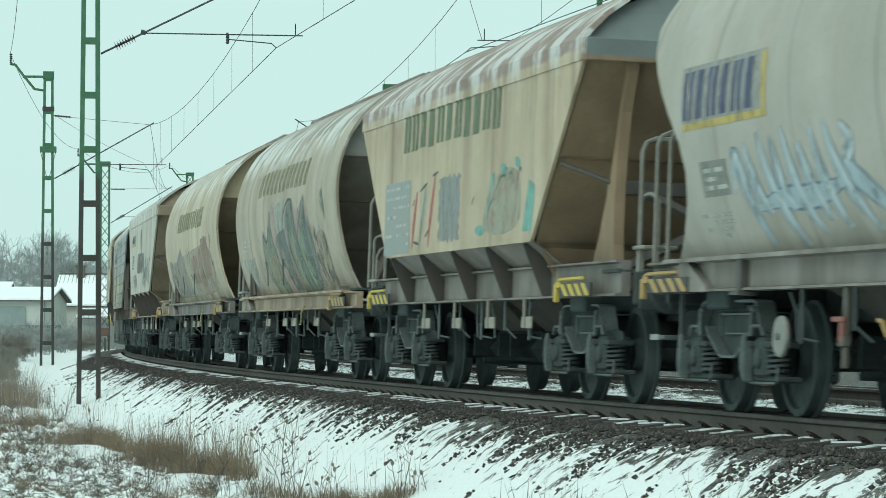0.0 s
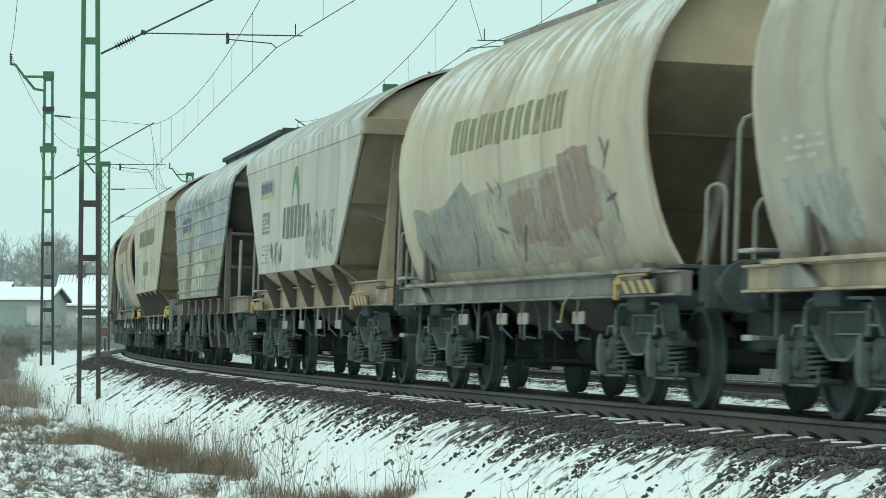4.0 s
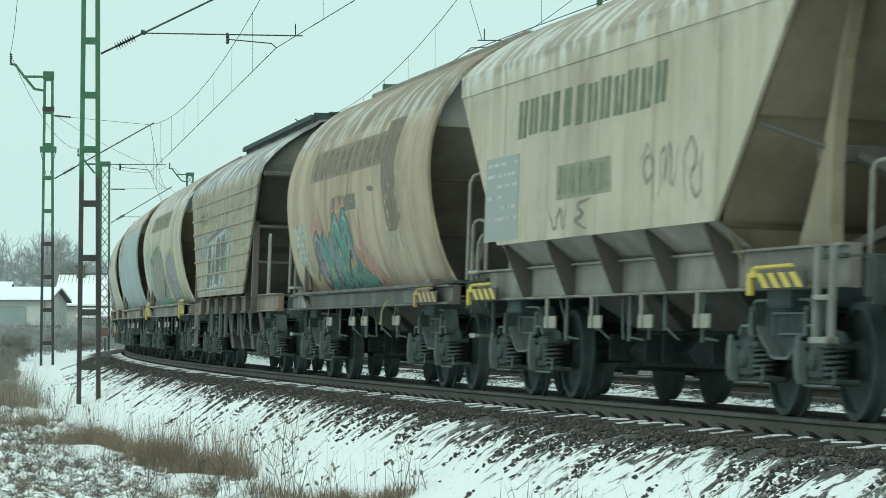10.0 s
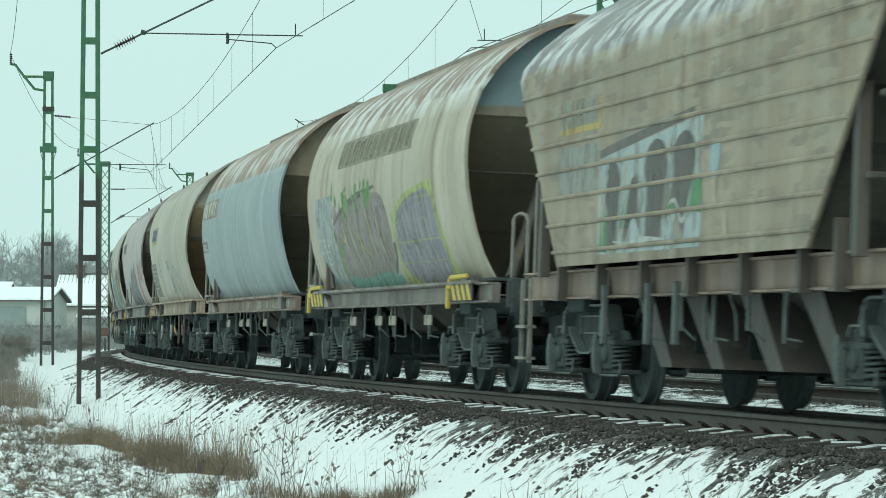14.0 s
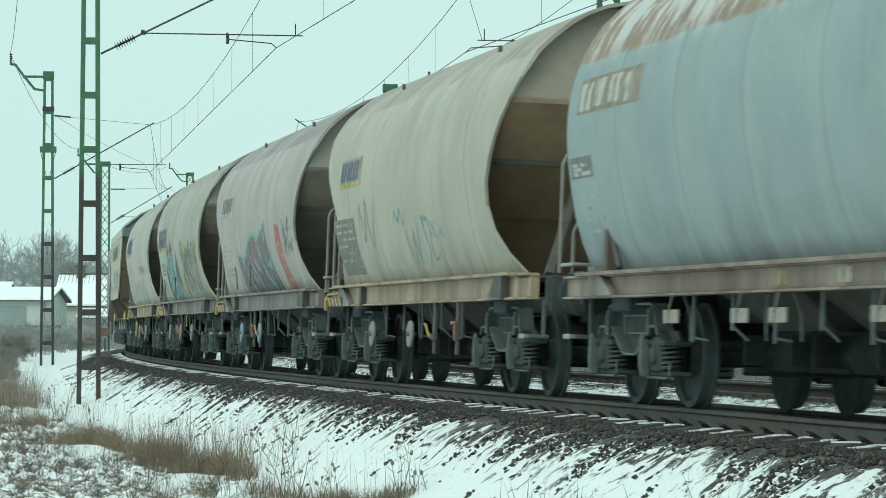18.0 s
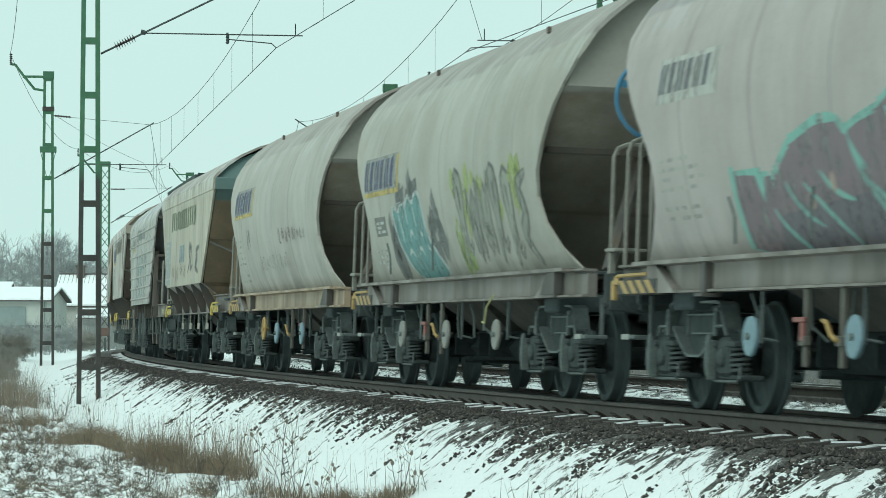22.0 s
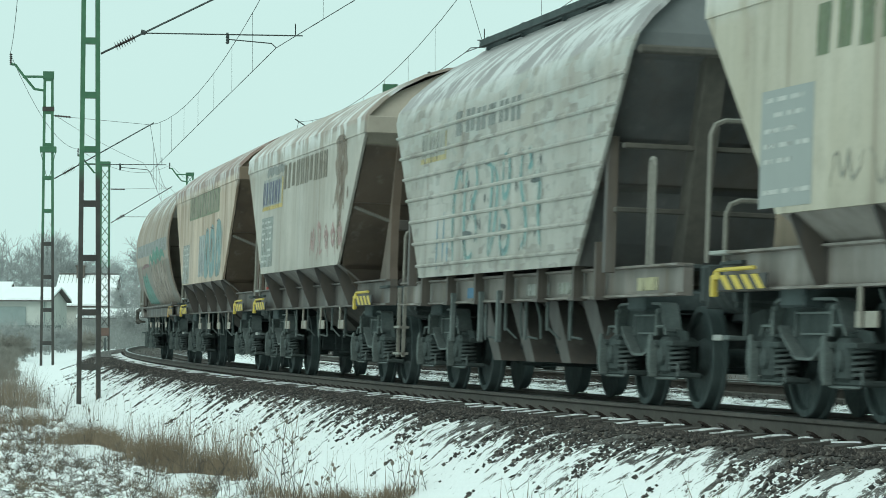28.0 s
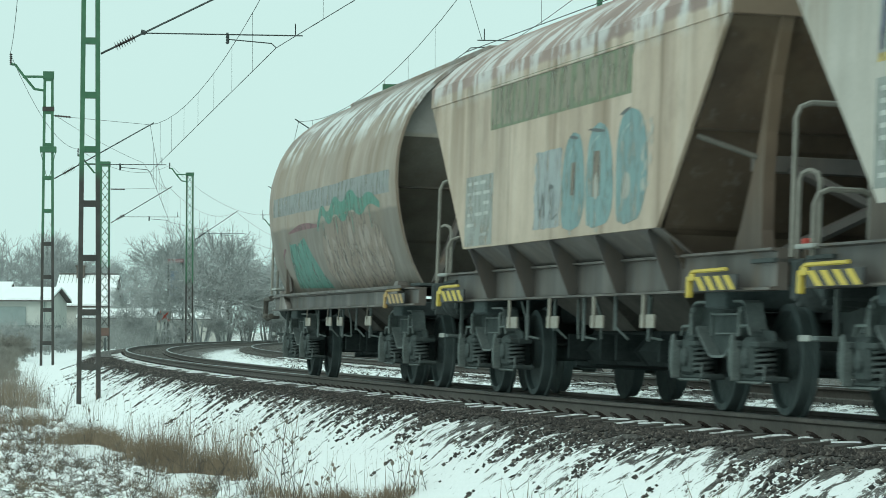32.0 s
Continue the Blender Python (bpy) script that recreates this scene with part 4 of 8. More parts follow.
def shell(bm, ty, thick=0.035, n=14):
    """The wagon's body sheet: the profile over the roof, between its two end edges, with thickness."""
    half = PROFILE[ty]
    ring = [(-u, z) for z, u in half] + [(u, z) for z, u in half[-2::-1]]
    m = len(ring)
    layers = []
    for inset in (0.0, thick):
        grid = []
        for i in range(n + 1):
            f = 2.0 * i / n - 1
            row = []
            for y, z in ring:
                e = lerp_table(ENDS[ty], z)
                zi = z - inset * (1.0 if z > 3.4 else 0.0)
                yi = y * (1 - inset / 1.5)
                row.append(bm.verts.new((SHIFT[ty] + f * e, yi, zi)))
            grid.append(row)
        layers.append(grid)
    out, inn = layers
    for i in range(n):
        for j in range(m - 1):
            bm.faces.new((out[i][j], out[i + 1][j], out[i + 1][j + 1], out[i][j + 1]))
            bm.faces.new((inn[i][j], inn[i][j + 1], inn[i + 1][j + 1], inn[i + 1][j]))
        for j in (0, m - 1):
            bm.faces.new((out[i][j], inn[i][j], inn[i + 1][j], out[i + 1][j]))
    for i in (0, n):
        for j in range(m - 1):
            bm.faces.new((out[i][j], out[i][j + 1], inn[i][j + 1], inn[i][j]))
    bmesh.ops.recalc_face_normals(bm, faces=bm.faces)


def sheet_between(bm, rows, thick=0.03):
    """A bent plate across the wagon: rows of (x, z, half width)."""
    a = [(bm.verts.new((x, -w, z)), bm.verts.new((x, w, z))) for x, z, w in rows]
    b = [(bm.verts.new((x - math.copysign(thick, x), -w, z)), bm.verts.new((x - math.copysign(thick, x), w, z))) for x, z, w in rows]
    fs = []
    for k in range(len(rows) - 1):
        fs.append(bm.faces.new((a[k][0], a[k][1], a[k + 1][1], a[k + 1][0])))
        fs.append(bm.faces.new((b[k][0], b[k + 1][0], b[k + 1][1], b[k][1])))
        for s in (0, 1):
            fs.append(bm.faces.new((a[k][s], a[k + 1][s], b[k + 1][s], b[k][s])))
    for k in (0, -1):
        fs.append(bm.faces.new((a[k][0], a[k][1], b[k][1], b[k][0])))
    bmesh.ops.recalc_face_normals(bm, faces=fs)


def end_wall(bm, ty, s):
    """The recessed end of the hopper under the roof; s is +1 or -1."""
    o = SHIFT[ty]
    w = lambda z: max(0.05, side_u(ty, z) - 0.045)
    if ty in "RS":
        top = 5.5 if ty == "R" else 5.8
        rows = [(top, 4.08, 0.5), (top, 3.9, w(3.9)), (top, 3.6, w(3.6)), (top, 3.3, w(3.3)), (top, 3.05, w(3.05)), (top - .06, 3.02, w(3.0)),
                (4.6, 2.4, w(2.4)), (4.0, 2.0, w(2.0)), (3.5, 1.6, w(1.6)), (3.1, 1.25, w(1.25))]
    elif ty == "G":
        rows = [(5.40, 4.1, 0.35), (5.62, 3.7, 1.2), (5.82, 3.42, 1.48), (5.86, 3.2, 1.48), (5.80, 3.14, 1.47), (4.95, 2.35, 1.47), (4.80, 2.34, 1.47),
                (4.72, 2.2, 1.47), (4.15, 1.72, 1.47), (3.98, 1.55, 1.45), (3.9, 1.5, 1.4), (3.75, 1.12, 1.15)]
    else:
        rows = [(5.2, 4.05, 0.45), (5.35, 3.8, 0.95), (5.5, 3.35, 1.42), (5.52, 3.18, 1.45), (5.3, 3.12, 1.45), (4.6, 2.45, 1.45), (4.45, 2.42, 1.45),
                (4.3, 2.05, 1.45), (4.12, 1.98, 1.45), (3.9, 1.5, 1.45), (3.75, 1.28, 1.45)]
    rows = [(s * x + o, z, ww) for x, z, ww in rows]
    sheet_between(bm, rows)


def on_side(ty, x, z, lift):
    """The point of the near side sheet at (x, z), lifted off it by a coat of paint."""
    lift *= 0.4
    u, du = side_u(ty, z), (side_u(ty, z + 0.05) - side_u(ty, z - 0.05)) / 0.1
    k = 1 / math.sqrt(1 + du * du)
    return Vector((x, -(u + lift * k), z - lift * k * du))


def patch(bm, ty, x0, x1, z0, z1, lift=0.008, slant=0.0, nx=1, ragged=0.0, rnd=None):
    nz = max(1, int((z1 - z0) / 0.03))
    rows, j0, j1 = [], 0.0, 0.0
    for k in range(nz + 1):
        z = z0 + (z1 - z0) * k / nz
        if rnd and k % 4 == 0:
            j0, j1 = rnd.uniform(-ragged, ragged), rnd.uniform(-ragged, ragged)
        sh = slant * (z - z0)
        rows.append([bm.verts.new(on_side(ty, x0 + j0 + sh + (x1 + j1 - x0 - j0) * i / nx, z, lift)) for i in range(nx + 1)])
    for a, b in zip(rows, rows[1:]):
        for i in range(nx):
            bm.faces.new((a[i], a[i + 1], b[i + 1], b[i]))


def stroke(bm, ty, pts, width, lift=0.008):
    """A painted line through (x, z) points, lying on the sheet."""
    dense = []
    for (a, b), (c, d) in zip(pts, pts[1:]):
        n = max(1, int(math.hypot(c - a, d - b) / 0.05))
        dense += [(a + (c - a) * i / n, b + (d - b) * i / n) for i in range(n)]
    dense.append(pts[-1])
    ring = []
    for i, (x, z) in enumerate(dense):
        p, q = dense[max(0, i - 1)], dense[min(len(dense) - 1, i + 1)]
        dx, dz = q[0] - p[0], q[1] - p[1]
        l = math.hypot(dx, dz) or 1.0
        f = i / max(1, len(dense) - 1)
        w = width * (0.32 + 0.68 * min(1.0, 2.6 * min(f, 1 - f))) / 2
        m = 2
        ring.append([bm.verts.new(on_side(ty, x + dz / l * w * (2 * j / m - 1), z - dx / l * w * (2 * j / m - 1), lift)) for j in range(m + 1)])
    for a, b in zip(ring, ring[1:]):
        for j in range(len(a) - 1):
            bm.faces.new((a[j], b[j], b[j + 1], a[j + 1]))


GLYPHS = [[(0, .1), (.2, .95), (.35, .2), (.55, 1), (.7, .1), (1, .8)], [(1, .95), (.2, .8), (.75, .5), (.1, .3), (.9, 0)], [(.1, .6), (.5, 1), (.9, .55), (.5, .3), (.3, .7), (.7, .75), (.95, .05)],
          [(.2, 0), (0, .5), (.4, 1), (.7, .6), (.35, .3), (.9, .0), (1, .7)], [(0, .9), (.35, 0), (.6, .95), (.8, .0), (1, 1)], [(0, 0), (.45, .45), (.05, 1), (.7, .9), (.5, .1), (1, .25)]]


def scrawl(rnd, x0, x1, z0, z1, letters, wild=0.08):
    """Point lists of made-up letter forms in the given space."""
    out, w = [], (x1 - x0) / letters
    for i in range(letters):
        g = rnd.choice(GLYPHS)
        a, b = x0 + i * w + rnd.uniform(-0.05, 0.05) * w, rnd.uniform(-0.06, 0.06) * (z1 - z0)
        fine = []
        for (p, q), (r, s) in zip(g, g[1:]):
            for t in range(4):
                fine.append((p + (r - p) * t / 4, q + (s - q) * t / 4))
        fine.append(g[-1])
        for _ in range(1):
            fine = [fine[0]] + [((a0[0] + b0[0] + c0[0]) / 3, (a0[1] + b0[1] + c0[1]) / 3) for a0, b0, c0 in zip(fine, fine[1:], fine[2:])] + [fine[-1]]
        out.append([(a + w * (0.08 + 0.84 * p) + rnd.uniform(-wild, wild) * 0.1, max(z0 - 0.05, min(z1 + 0.05, z0 + b + (z1 - z0) * q))) for p, q in fine])
    return out


LETTERS = [[(0, 0), (.2, 0), (.30, .33), (.60, .33), (.70, -.06), (1.0, .05), (.74, .98), (.45, 1.06), (.28, .8)],
           [(0, .02), (.26, 0), (.28, .34), (.62, -.08), (1.03, .0), (.64, .48), (.98, .7), (.85, 1.0), (.3, .92), (-.05, 1.07), (.06, .7)],
           [(.08, 1), (.3, .95), (.36, .46), (.5, .84), (.64, .44), (.78, .98), (1.06, 1.07), (.84, .0), (.58, -.04), (.5, .2), (.4, -.02), (.14, .02)],
           [(0, .0), (.9, .07), (1.0, .46), (.46, .62), (1.0, .8), (.9, 1.05), (.1, .94), (-.03, .56), (.54, .4), (.0, .24)],
           [(.2, 0), (.75, -.04), (1, .3), (.96, .75), (.7, 1.03), (.25, .98), (0, .65), (.02, .25)],
           [(0, 0), (.95, -.06), (.85, .24), (.42, .22), (.44, .4), (.8, .42), (.76, .62), (.44, .6), (.46, .78), (1, .82), (.9, 1.05), (.05, .98)]]


def spans(poly, z):
    xs = []
    for (a, b), (c, d) in zip(poly, poly[1:] + poly[:1]):
        if (b <= z) != (d <= z):
            xs.append(a + (c - a) * (z - b) / (d - b))
    xs.sort()
    return list(zip(xs[::2], xs[1::2]))


def painted(bm, ty, poly, lift, top=9.0):
    """Fills an outline of (x, z) points on the side sheet, row by row, so that it follows the sheet."""
    lo, hi = min(q[1] for q in poly), min(top, max(q[1] for q in poly))
    n = max(2, int((hi - lo) / .035))
    for i in range(n):
        z0, z1 = lo + (hi - lo) * i / n, lo + (hi - lo) * (i + 1) / n
        a, b = spans(poly, z0 + 1e-4), spans(poly, z1 - 1e-4)
        if len(a) != len(b):
            a = b = spans(poly, (z0 + z1) / 2)
        for (p, q), (r, t) in zip(a, b):
            v = [bm.verts.new(on_side(ty, x, z, lift)) for x, z in ((p, z0), (q, z0), (t, z1), (r, z1))]
            bm.faces.new(v)
    bmesh.ops.remove_doubles(bm, verts=bm.verts, dist=.004)


# ---------------------------------------------------------------- wagon paint
def raw(k, op, a, b):
    """Unclamped arithmetic."""
    x = k.n.new("ShaderNodeMath")
    x.operation = op
    k.l.new(a, x.inputs[0])
    x.inputs[1].default_value = b
    return x.outputs[0]


def weathered(name, low, high, roof, rust=0.35, frost=0.6, split=3.25, seed=0.0, band=None, grime=1.0, peel=None):
    """Old paint on sheet: two tones, rust runs from the roof down, rubbed pale streaks with frost on the roof's shoulder."""
    k = Mat(name, 0.62)
    low, high, roof = ([min(1.0, v * f) for v, f in zip(c, (1.23, 1.15, 1.19))] for c in (low, high, roof))
    off = k.n.new("ShaderNodeVectorMath")
    off.operation = "ADD"
    off.inputs[1].default_value = (seed * 7.3, seed * 3.1, 0)
    k.l.new(k.tc.outputs["Object"], off.inputs[0])

    def tex(scale, detail, stretch):
        mp = k.n.new("ShaderNodeMapping")
        mp.inputs["Scale"].default_value = stretch
        k.l.new(off.outputs[0], mp.inputs[0])
        t = k.n.new("ShaderNodeTexNoise")
        t.inputs["Scale"].default_value, t.inputs["Detail"].default_value, t.inputs["Roughness"].default_value = scale, detail, 0.62
        k.l.new(mp.outputs[0], t.inputs["Vector"])
        return t.outputs[0]
    z = k.axis(2)
    big, runs, fine = tex(0.7, 5, (1, 1, 1.2)), tex(1.0, 6, (1.9, 1.9, 0.24)), tex(22, 3, (1, 1, 1))
    broad = tex(1.0, 3, (1.1, 1.1, 0.12))
    c = k.mix(k.ramp(big, [(0.38, 0), (0.62, 1)]), low, high)
    if band:
        zb = k.math("ADD", k.math("MULTIPLY", z, 0.2), k.math("MULTIPLY", runs, 0.024))
        c = k.mix(k.ramp(zb, [(band[1] / 5 - 0.004, 1), (band[1] / 5 + 0.004, 0)]), c, band[0])
    c = k.mix(k.ramp(broad, [(0.42, 0), (0.72, 0.16 * grime)]), c, tuple(v * 0.5 for v in low))
    # thin dirty runs the whole way down, and joints between the sheets
    thin = tex(1.0, 5, (6.5, 6.5, 0.30))
    c = k.mix(k.math("MULTIPLY", k.ramp(thin, [(0.52, 0), (0.68, 1)]), k.ramp(broad, [(0.35, 0.03), (0.65, 0.20 * grime)])), c, (0.105, 0.085, 0.06))
    c = k.mix(k.math("MULTIPLY", k.ramp(thin, [(0.30, 1), (0.42, 0)]), 0.10 * grime), c, (0.62, 0.60, 0.54))
    joint = k.math("PINGPONG", k.axis(0), 0.97)
    c = k.mix(k.ramp(joint, [(0.0, 0.5), (0.016, 0.4), (0.03, 0)]), c, tuple(v * 0.5 for v in low))
    sheet = k.n.new("ShaderNodeTexWhiteNoise")
    sheet.noise_dimensions = "1D"
    step = k.n.new("ShaderNodeMath")
    step.operation = "FLOOR"
    k.l.new(raw(k, "ADD", raw(k, "MULTIPLY", k.axis(0), 1 / 1.94), seed + .0), step.inputs[0])
    k.l.new(step.outputs[0], sheet.inputs["W"])
    c = k.mix(k.math("MULTIPLY", sheet.outputs["Value"], 0.20 * grime), c, tuple(v * 0.45 for v in low))
    blot = tex(3.2, 6, (1.0, 1.0, 0.7))
    c = k.mix(k.math("MULTIPLY", k.ramp(blot, [(0.54, 0), (0.70, 1)]), 0.20 * grime), c, (0.12, 0.09, 0.06))
    up = k.ramp(k.math("MULTIPLY", z, 0.2), [(0.30, 0), (0.72, 1)])
    c = k.mix(k.math("MULTIPLY", k.ramp(runs, [(0.46, 0), (0.68, 1)]), k.math("MULTIPLY", k.math("MULTIPLY", up, rust), k.ramp(big, [(0.36, 0.25), (0.58, 1)]))), c, (0.15, 0.085, 0.05))
    # broad rusty bands hang from the roof, thin ones from each joint
    hang = tex(1.0, 4, (1.25, 1.25, 0.07))
    c = k.mix(k.math("MULTIPLY", k.ramp(hang, [(0.50, 0), (0.60, 1)]), k.math("MULTIPLY", k.ramp(k.math("MULTIPLY", z, 0.2), [(0.36, 0.25), (0.62, 1)]), min(1.0, rust * 0.85))), c, (0.215, 0.15, 0.095))
    seam = k.math("MULTIPLY", k.ramp(joint, [(0.0, 1), (0.10, 0.25), (0.22, 0)]), k.ramp(runs, [(0.42, 0), (0.60, 1)]))
    c = k.mix(k.math("MULTIPLY", seam, min(0.8, rust * 0.9)), c, (0.17, 0.115, 0.07))
    if peel:
        # sheets painted over at different times
        cell = k.n.new("ShaderNodeTexVoronoi")
        cell.distance = "CHEBYCHEV"
        mp = k.n.new("ShaderNodeMapping")
        mp.inputs["Scale"].default_value = (0.55, 0.0, 1.9)
        k.l.new(off.outputs[0], mp.inputs[0])
        k.l.new(mp.outputs[0], cell.inputs["Vector"])
        hue = k.n.new("ShaderNodeSeparateColor")
        k.l.new(cell.outputs["Color"], hue.inputs[0])
        over = k.math("MULTIPLY", k.ramp(hue.outputs[0], [(0.55, 0), (0.60, 1)]), k.ramp(tex(2.0, 6, (0.6, 0.6, 1.6)), [(0.34, 0), (0.56, 1)]))
        worn = k.math("MULTIPLY", k.ramp(hue.outputs[1], [(0.62, 0), (0.66, 1)]), k.ramp(tex(3.0, 6, (0.8, 0.8, 1.4)), [(0.40, 0), (0.60, 1)]))
        c = k.mix(k.math("MULTIPLY", worn, 0.55), c, (0.135, 0.125, 0.105))
        c = k.mix(k.math("MULTIPLY", over, k.ramp(k.math("MULTIPLY", z, 0.2), [(0.40, 0.10), (0.56, 0.55)])), c, peel)
    low_dirt = k.ramp(k.math("MULTIPLY", z, 0.2), [(0.24, 1), (0.36, 0)])
    c = k.mix(k.math("MULTIPLY", k.ramp(runs, [(0.40, 0), (0.66, 1)]), k.math("MULTIPLY", low_dirt, 0.5)), c, (0.07, 0.062, 0.05))
    zr = k.math("ADD", k.math("MULTIPLY", z, 0.2), k.math("MULTIPLY", runs, 0.02))
    top = k.ramp(zr, [(split / 5 + 0.008, 0), (split / 5 + 0.014, 1)])
    c = k.mix(top, c, k.mix(k.ramp(big, [(0.35, 0), (0.65, 1)]), roof, tuple(v * 0.7 for v in roof)))
    sh = k.ramp(k.math("MULTIPLY", z, 0.2), [(0.62, 0), (0.675, 1), (0.75, 1), (0.79, 0)])
    fr = k.math("MULTIPLY", k.ramp(k.mix(0.35, tex(1.0, 6, (2.6, 0.8, 0.6)), tex(2.6, 5, (1, 1, 1))), [(0.485, 0), (0.535, 0.85)]), k.math("MULTIPLY", sh, frost))
    c = k.mix(fr, c, (0.72, 0.74, 0.73))
    c = k.mix(k.math("MULTIPLY", k.ramp(fine, [(0.5, 0), (0.75, 1)]), 0.12), c, (0.10, 0.085, 0.065))
    k.colour(c).bump(k.mix(0.5, big, fine), 0.12, 0.02)
    k.rough(k.ramp(runs, [(0.3, 0.5), (0.7, 0.8)]))
    return k.m


# End sheets: light on the upper part and recess shade are put into these tones.
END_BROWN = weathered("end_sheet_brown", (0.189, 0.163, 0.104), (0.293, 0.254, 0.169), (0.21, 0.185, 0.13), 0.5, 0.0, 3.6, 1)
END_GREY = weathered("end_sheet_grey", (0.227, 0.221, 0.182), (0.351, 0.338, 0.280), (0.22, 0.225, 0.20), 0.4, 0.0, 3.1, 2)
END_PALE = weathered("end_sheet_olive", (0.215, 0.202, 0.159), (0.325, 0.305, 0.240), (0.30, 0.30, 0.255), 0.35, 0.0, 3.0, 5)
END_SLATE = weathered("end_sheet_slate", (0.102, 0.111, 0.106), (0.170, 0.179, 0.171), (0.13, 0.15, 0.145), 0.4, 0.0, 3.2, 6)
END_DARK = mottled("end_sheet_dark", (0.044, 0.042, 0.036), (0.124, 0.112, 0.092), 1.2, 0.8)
SOLE = {k: weathered("sole_bar_" + k, c, d, c, 0.7, 0, 9, i) for i, (k, c, d) in enumerate((
    ("grey", (0.15, 0.145, 0.125), (0.25, 0.24, 0.21)), ("rust", (0.185, 0.135, 0.10), (0.28, 0.225, 0.175)),
    ("tan", (0.28, 0.22, 0.14), (0.40, 0.325, 0.215)), ("dark", (0.06, 0.06, 0.055), (0.12, 0.115, 0.10))))}
BARS = mottled("worn_handrail_paint", (0.15, 0.145, 0.125), (0.30, 0.285, 0.245), 5.0, 0.55)
YELLOW = faded("warning_yellow", (0.58, 0.43, 0.06))
OCHRE = faded("faded_yellow_ochre", (0.42, 0.27, 0.09))
BLACK = faded("sign_black", (0.025, 0.025, 0.025))
TEALISH = mottled("grey_green_casting", (0.06, 0.078, 0.075), (0.18, 0.21, 0.198), 6.0, 0.8, gloss=0.25)
SPRING = mottled("spring_steel", (0.050, 0.062, 0.060), (0.110, 0.128, 0.124), 6.0, 0.8, gloss=0.2)
BOGIE = mottled("pale_bogie_grime", (0.065, 0.082, 0.080), (0.165, 0.195, 0.185), 3.0, 0.75)
LEVER_YELLOW = mottled("lever_yellow", (0.40, 0.38, 0.16), (0.55, 0.52, 0.25), 4.0, 0.8)
# Frame black raised towards teal, with the haze over it in the colour.
DARKFRAME = mottled("hazed_dark_frame", (0.036, 0.045, 0.045), (0.085, 0.100, 0.096), 3.0, 0.85, gloss=0.2)
LEVER = mottled("dull_lever_plate", (0.22, 0.20, 0.165), (0.38, 0.35, 0.295), 4.0, 0.6)
# Discharge trough: the shade under the wagon, with some haze, is in this colour.
UNDERSHADE = mottled("shaded_underframe", (0.020, 0.027, 0.027), (0.050, 0.062, 0.061), 4.0, 0.9, gloss=0.1)
RUSTY = mottled("dirty_rust_sheet", (0.050, 0.049, 0.044), (0.120, 0.108, 0.094), 2.5, 0.85, gloss=0.2)
BLUEGREY = faded("label_panel_blue_grey", (0.28, 0.30, 0.285))


# ---------------------------------------------------------------- running gear
SIDEPLATE = mottled("dark_side_plate", (0.036, 0.047, 0.046), (0.090, 0.108, 0.104), 4.0, 0.9, gloss=0.15)


def wheelset_mesh():
    def make(bm):
        m = Matrix.Rotation(radians(90), 4, "Z")
        half = [(0.0, .08), (.62, .085), (.66, .13), (.685, .14), (.69, .36), (.68, .40), (.675, .488), (.705, .488), (.712, .462), (.805, .455), (.81, .40),
                (.765, .385), (.755, .17), (.80, .15), (.83, .135), (.84, .07), (1.0, .065)]
        lathe(bm, [(-a, r) for a, r in half[::-1][:-1]] + half, m, 28)
    return cached("wheelset", make, WHEEL, True)


def strip(bm, pts, y0, y1, thick):
    """A bent bar of flat steel along (x, z) points, lying across y."""
    off = []
    for i, (x, z) in enumerate(pts):
        a, b = pts[max(0, i - 1)], pts[min(len(pts) - 1, i + 1)]
        dx, dz = b[0] - a[0], b[1] - a[1]
        l = math.hypot(dx, dz)
        off.append((x - dz / l * thick, z + dx / l * thick))
    prism(bm, pts + off[::-1], 1, min(y0, y1), max(y0, y1))


def bogie_side_mesh(s):
    def make(bm):
        y = s * 1.0
        # the pressed side member: flat on top, dipping to the bolster seat, with an arm over each axle
        top = [(-1.32, .60), (-1.24, .68), (-.88, .70), (-.74, .90), (.74, .90), (.88, .70), (1.24, .68), (1.32, .60)]
        bot = [(1.26, .57), (.62, .60), (.52, .62), (.24, .47), (-.24, .47), (-.52, .62), (-.62, .60), (-1.26, .57)]
        prism(bm, top + bot, 1, y - .03, y - .005)
        for x in (-.9, .9):
            for d in (-.28, .28):
                box(bm, x + d - .13, x + d + .13, y - .08, y + s * .17 if s > 0 else y + .08, .545, .60, .012)
            if s < 0:
                for d in (-.28, .28):
                    box(bm, x + d - .12, x + d + .12, y - .17, y - .06, .545, .595, .012)
    return cached("bogie_side%d" % s, make, SIDEPLATE)


# Flanges are paler than the side plate: light on their edges put into the colour.
def bogie_flange_mesh(s):
    def make(bm):
        a, b = s * .97, s * 1.13
        strip(bm, [(-.93, .66), (-.87, .70), (-.74, .895), (-.66, .915), (.66, .915), (.74, .895), (.87, .70), (.93, .66)], a, b, .022)
        strip(bm, [(-.64, .71), (-.56, .635), (-.25, .475), (-.16, .455), (.16, .455), (.25, .475), (.56, .635), (.64, .71)], a, b, .022)
        strip(bm, [(-.40, .815), (.40, .815)], s * 1.0, s * 1.07, .016)
        strip(bm, [(-.30, .655), (.30, .655)], s * 1.0, s * 1.06, .014)
        for x in (-.44, .44):
            box(bm, x - .012, x + .012, min(s * 1.0, s * 1.06), max(s * 1.0, s * 1.06), .64, .84, .003)
    return cached("bogie_flange%d" % s, make, BOGIE)


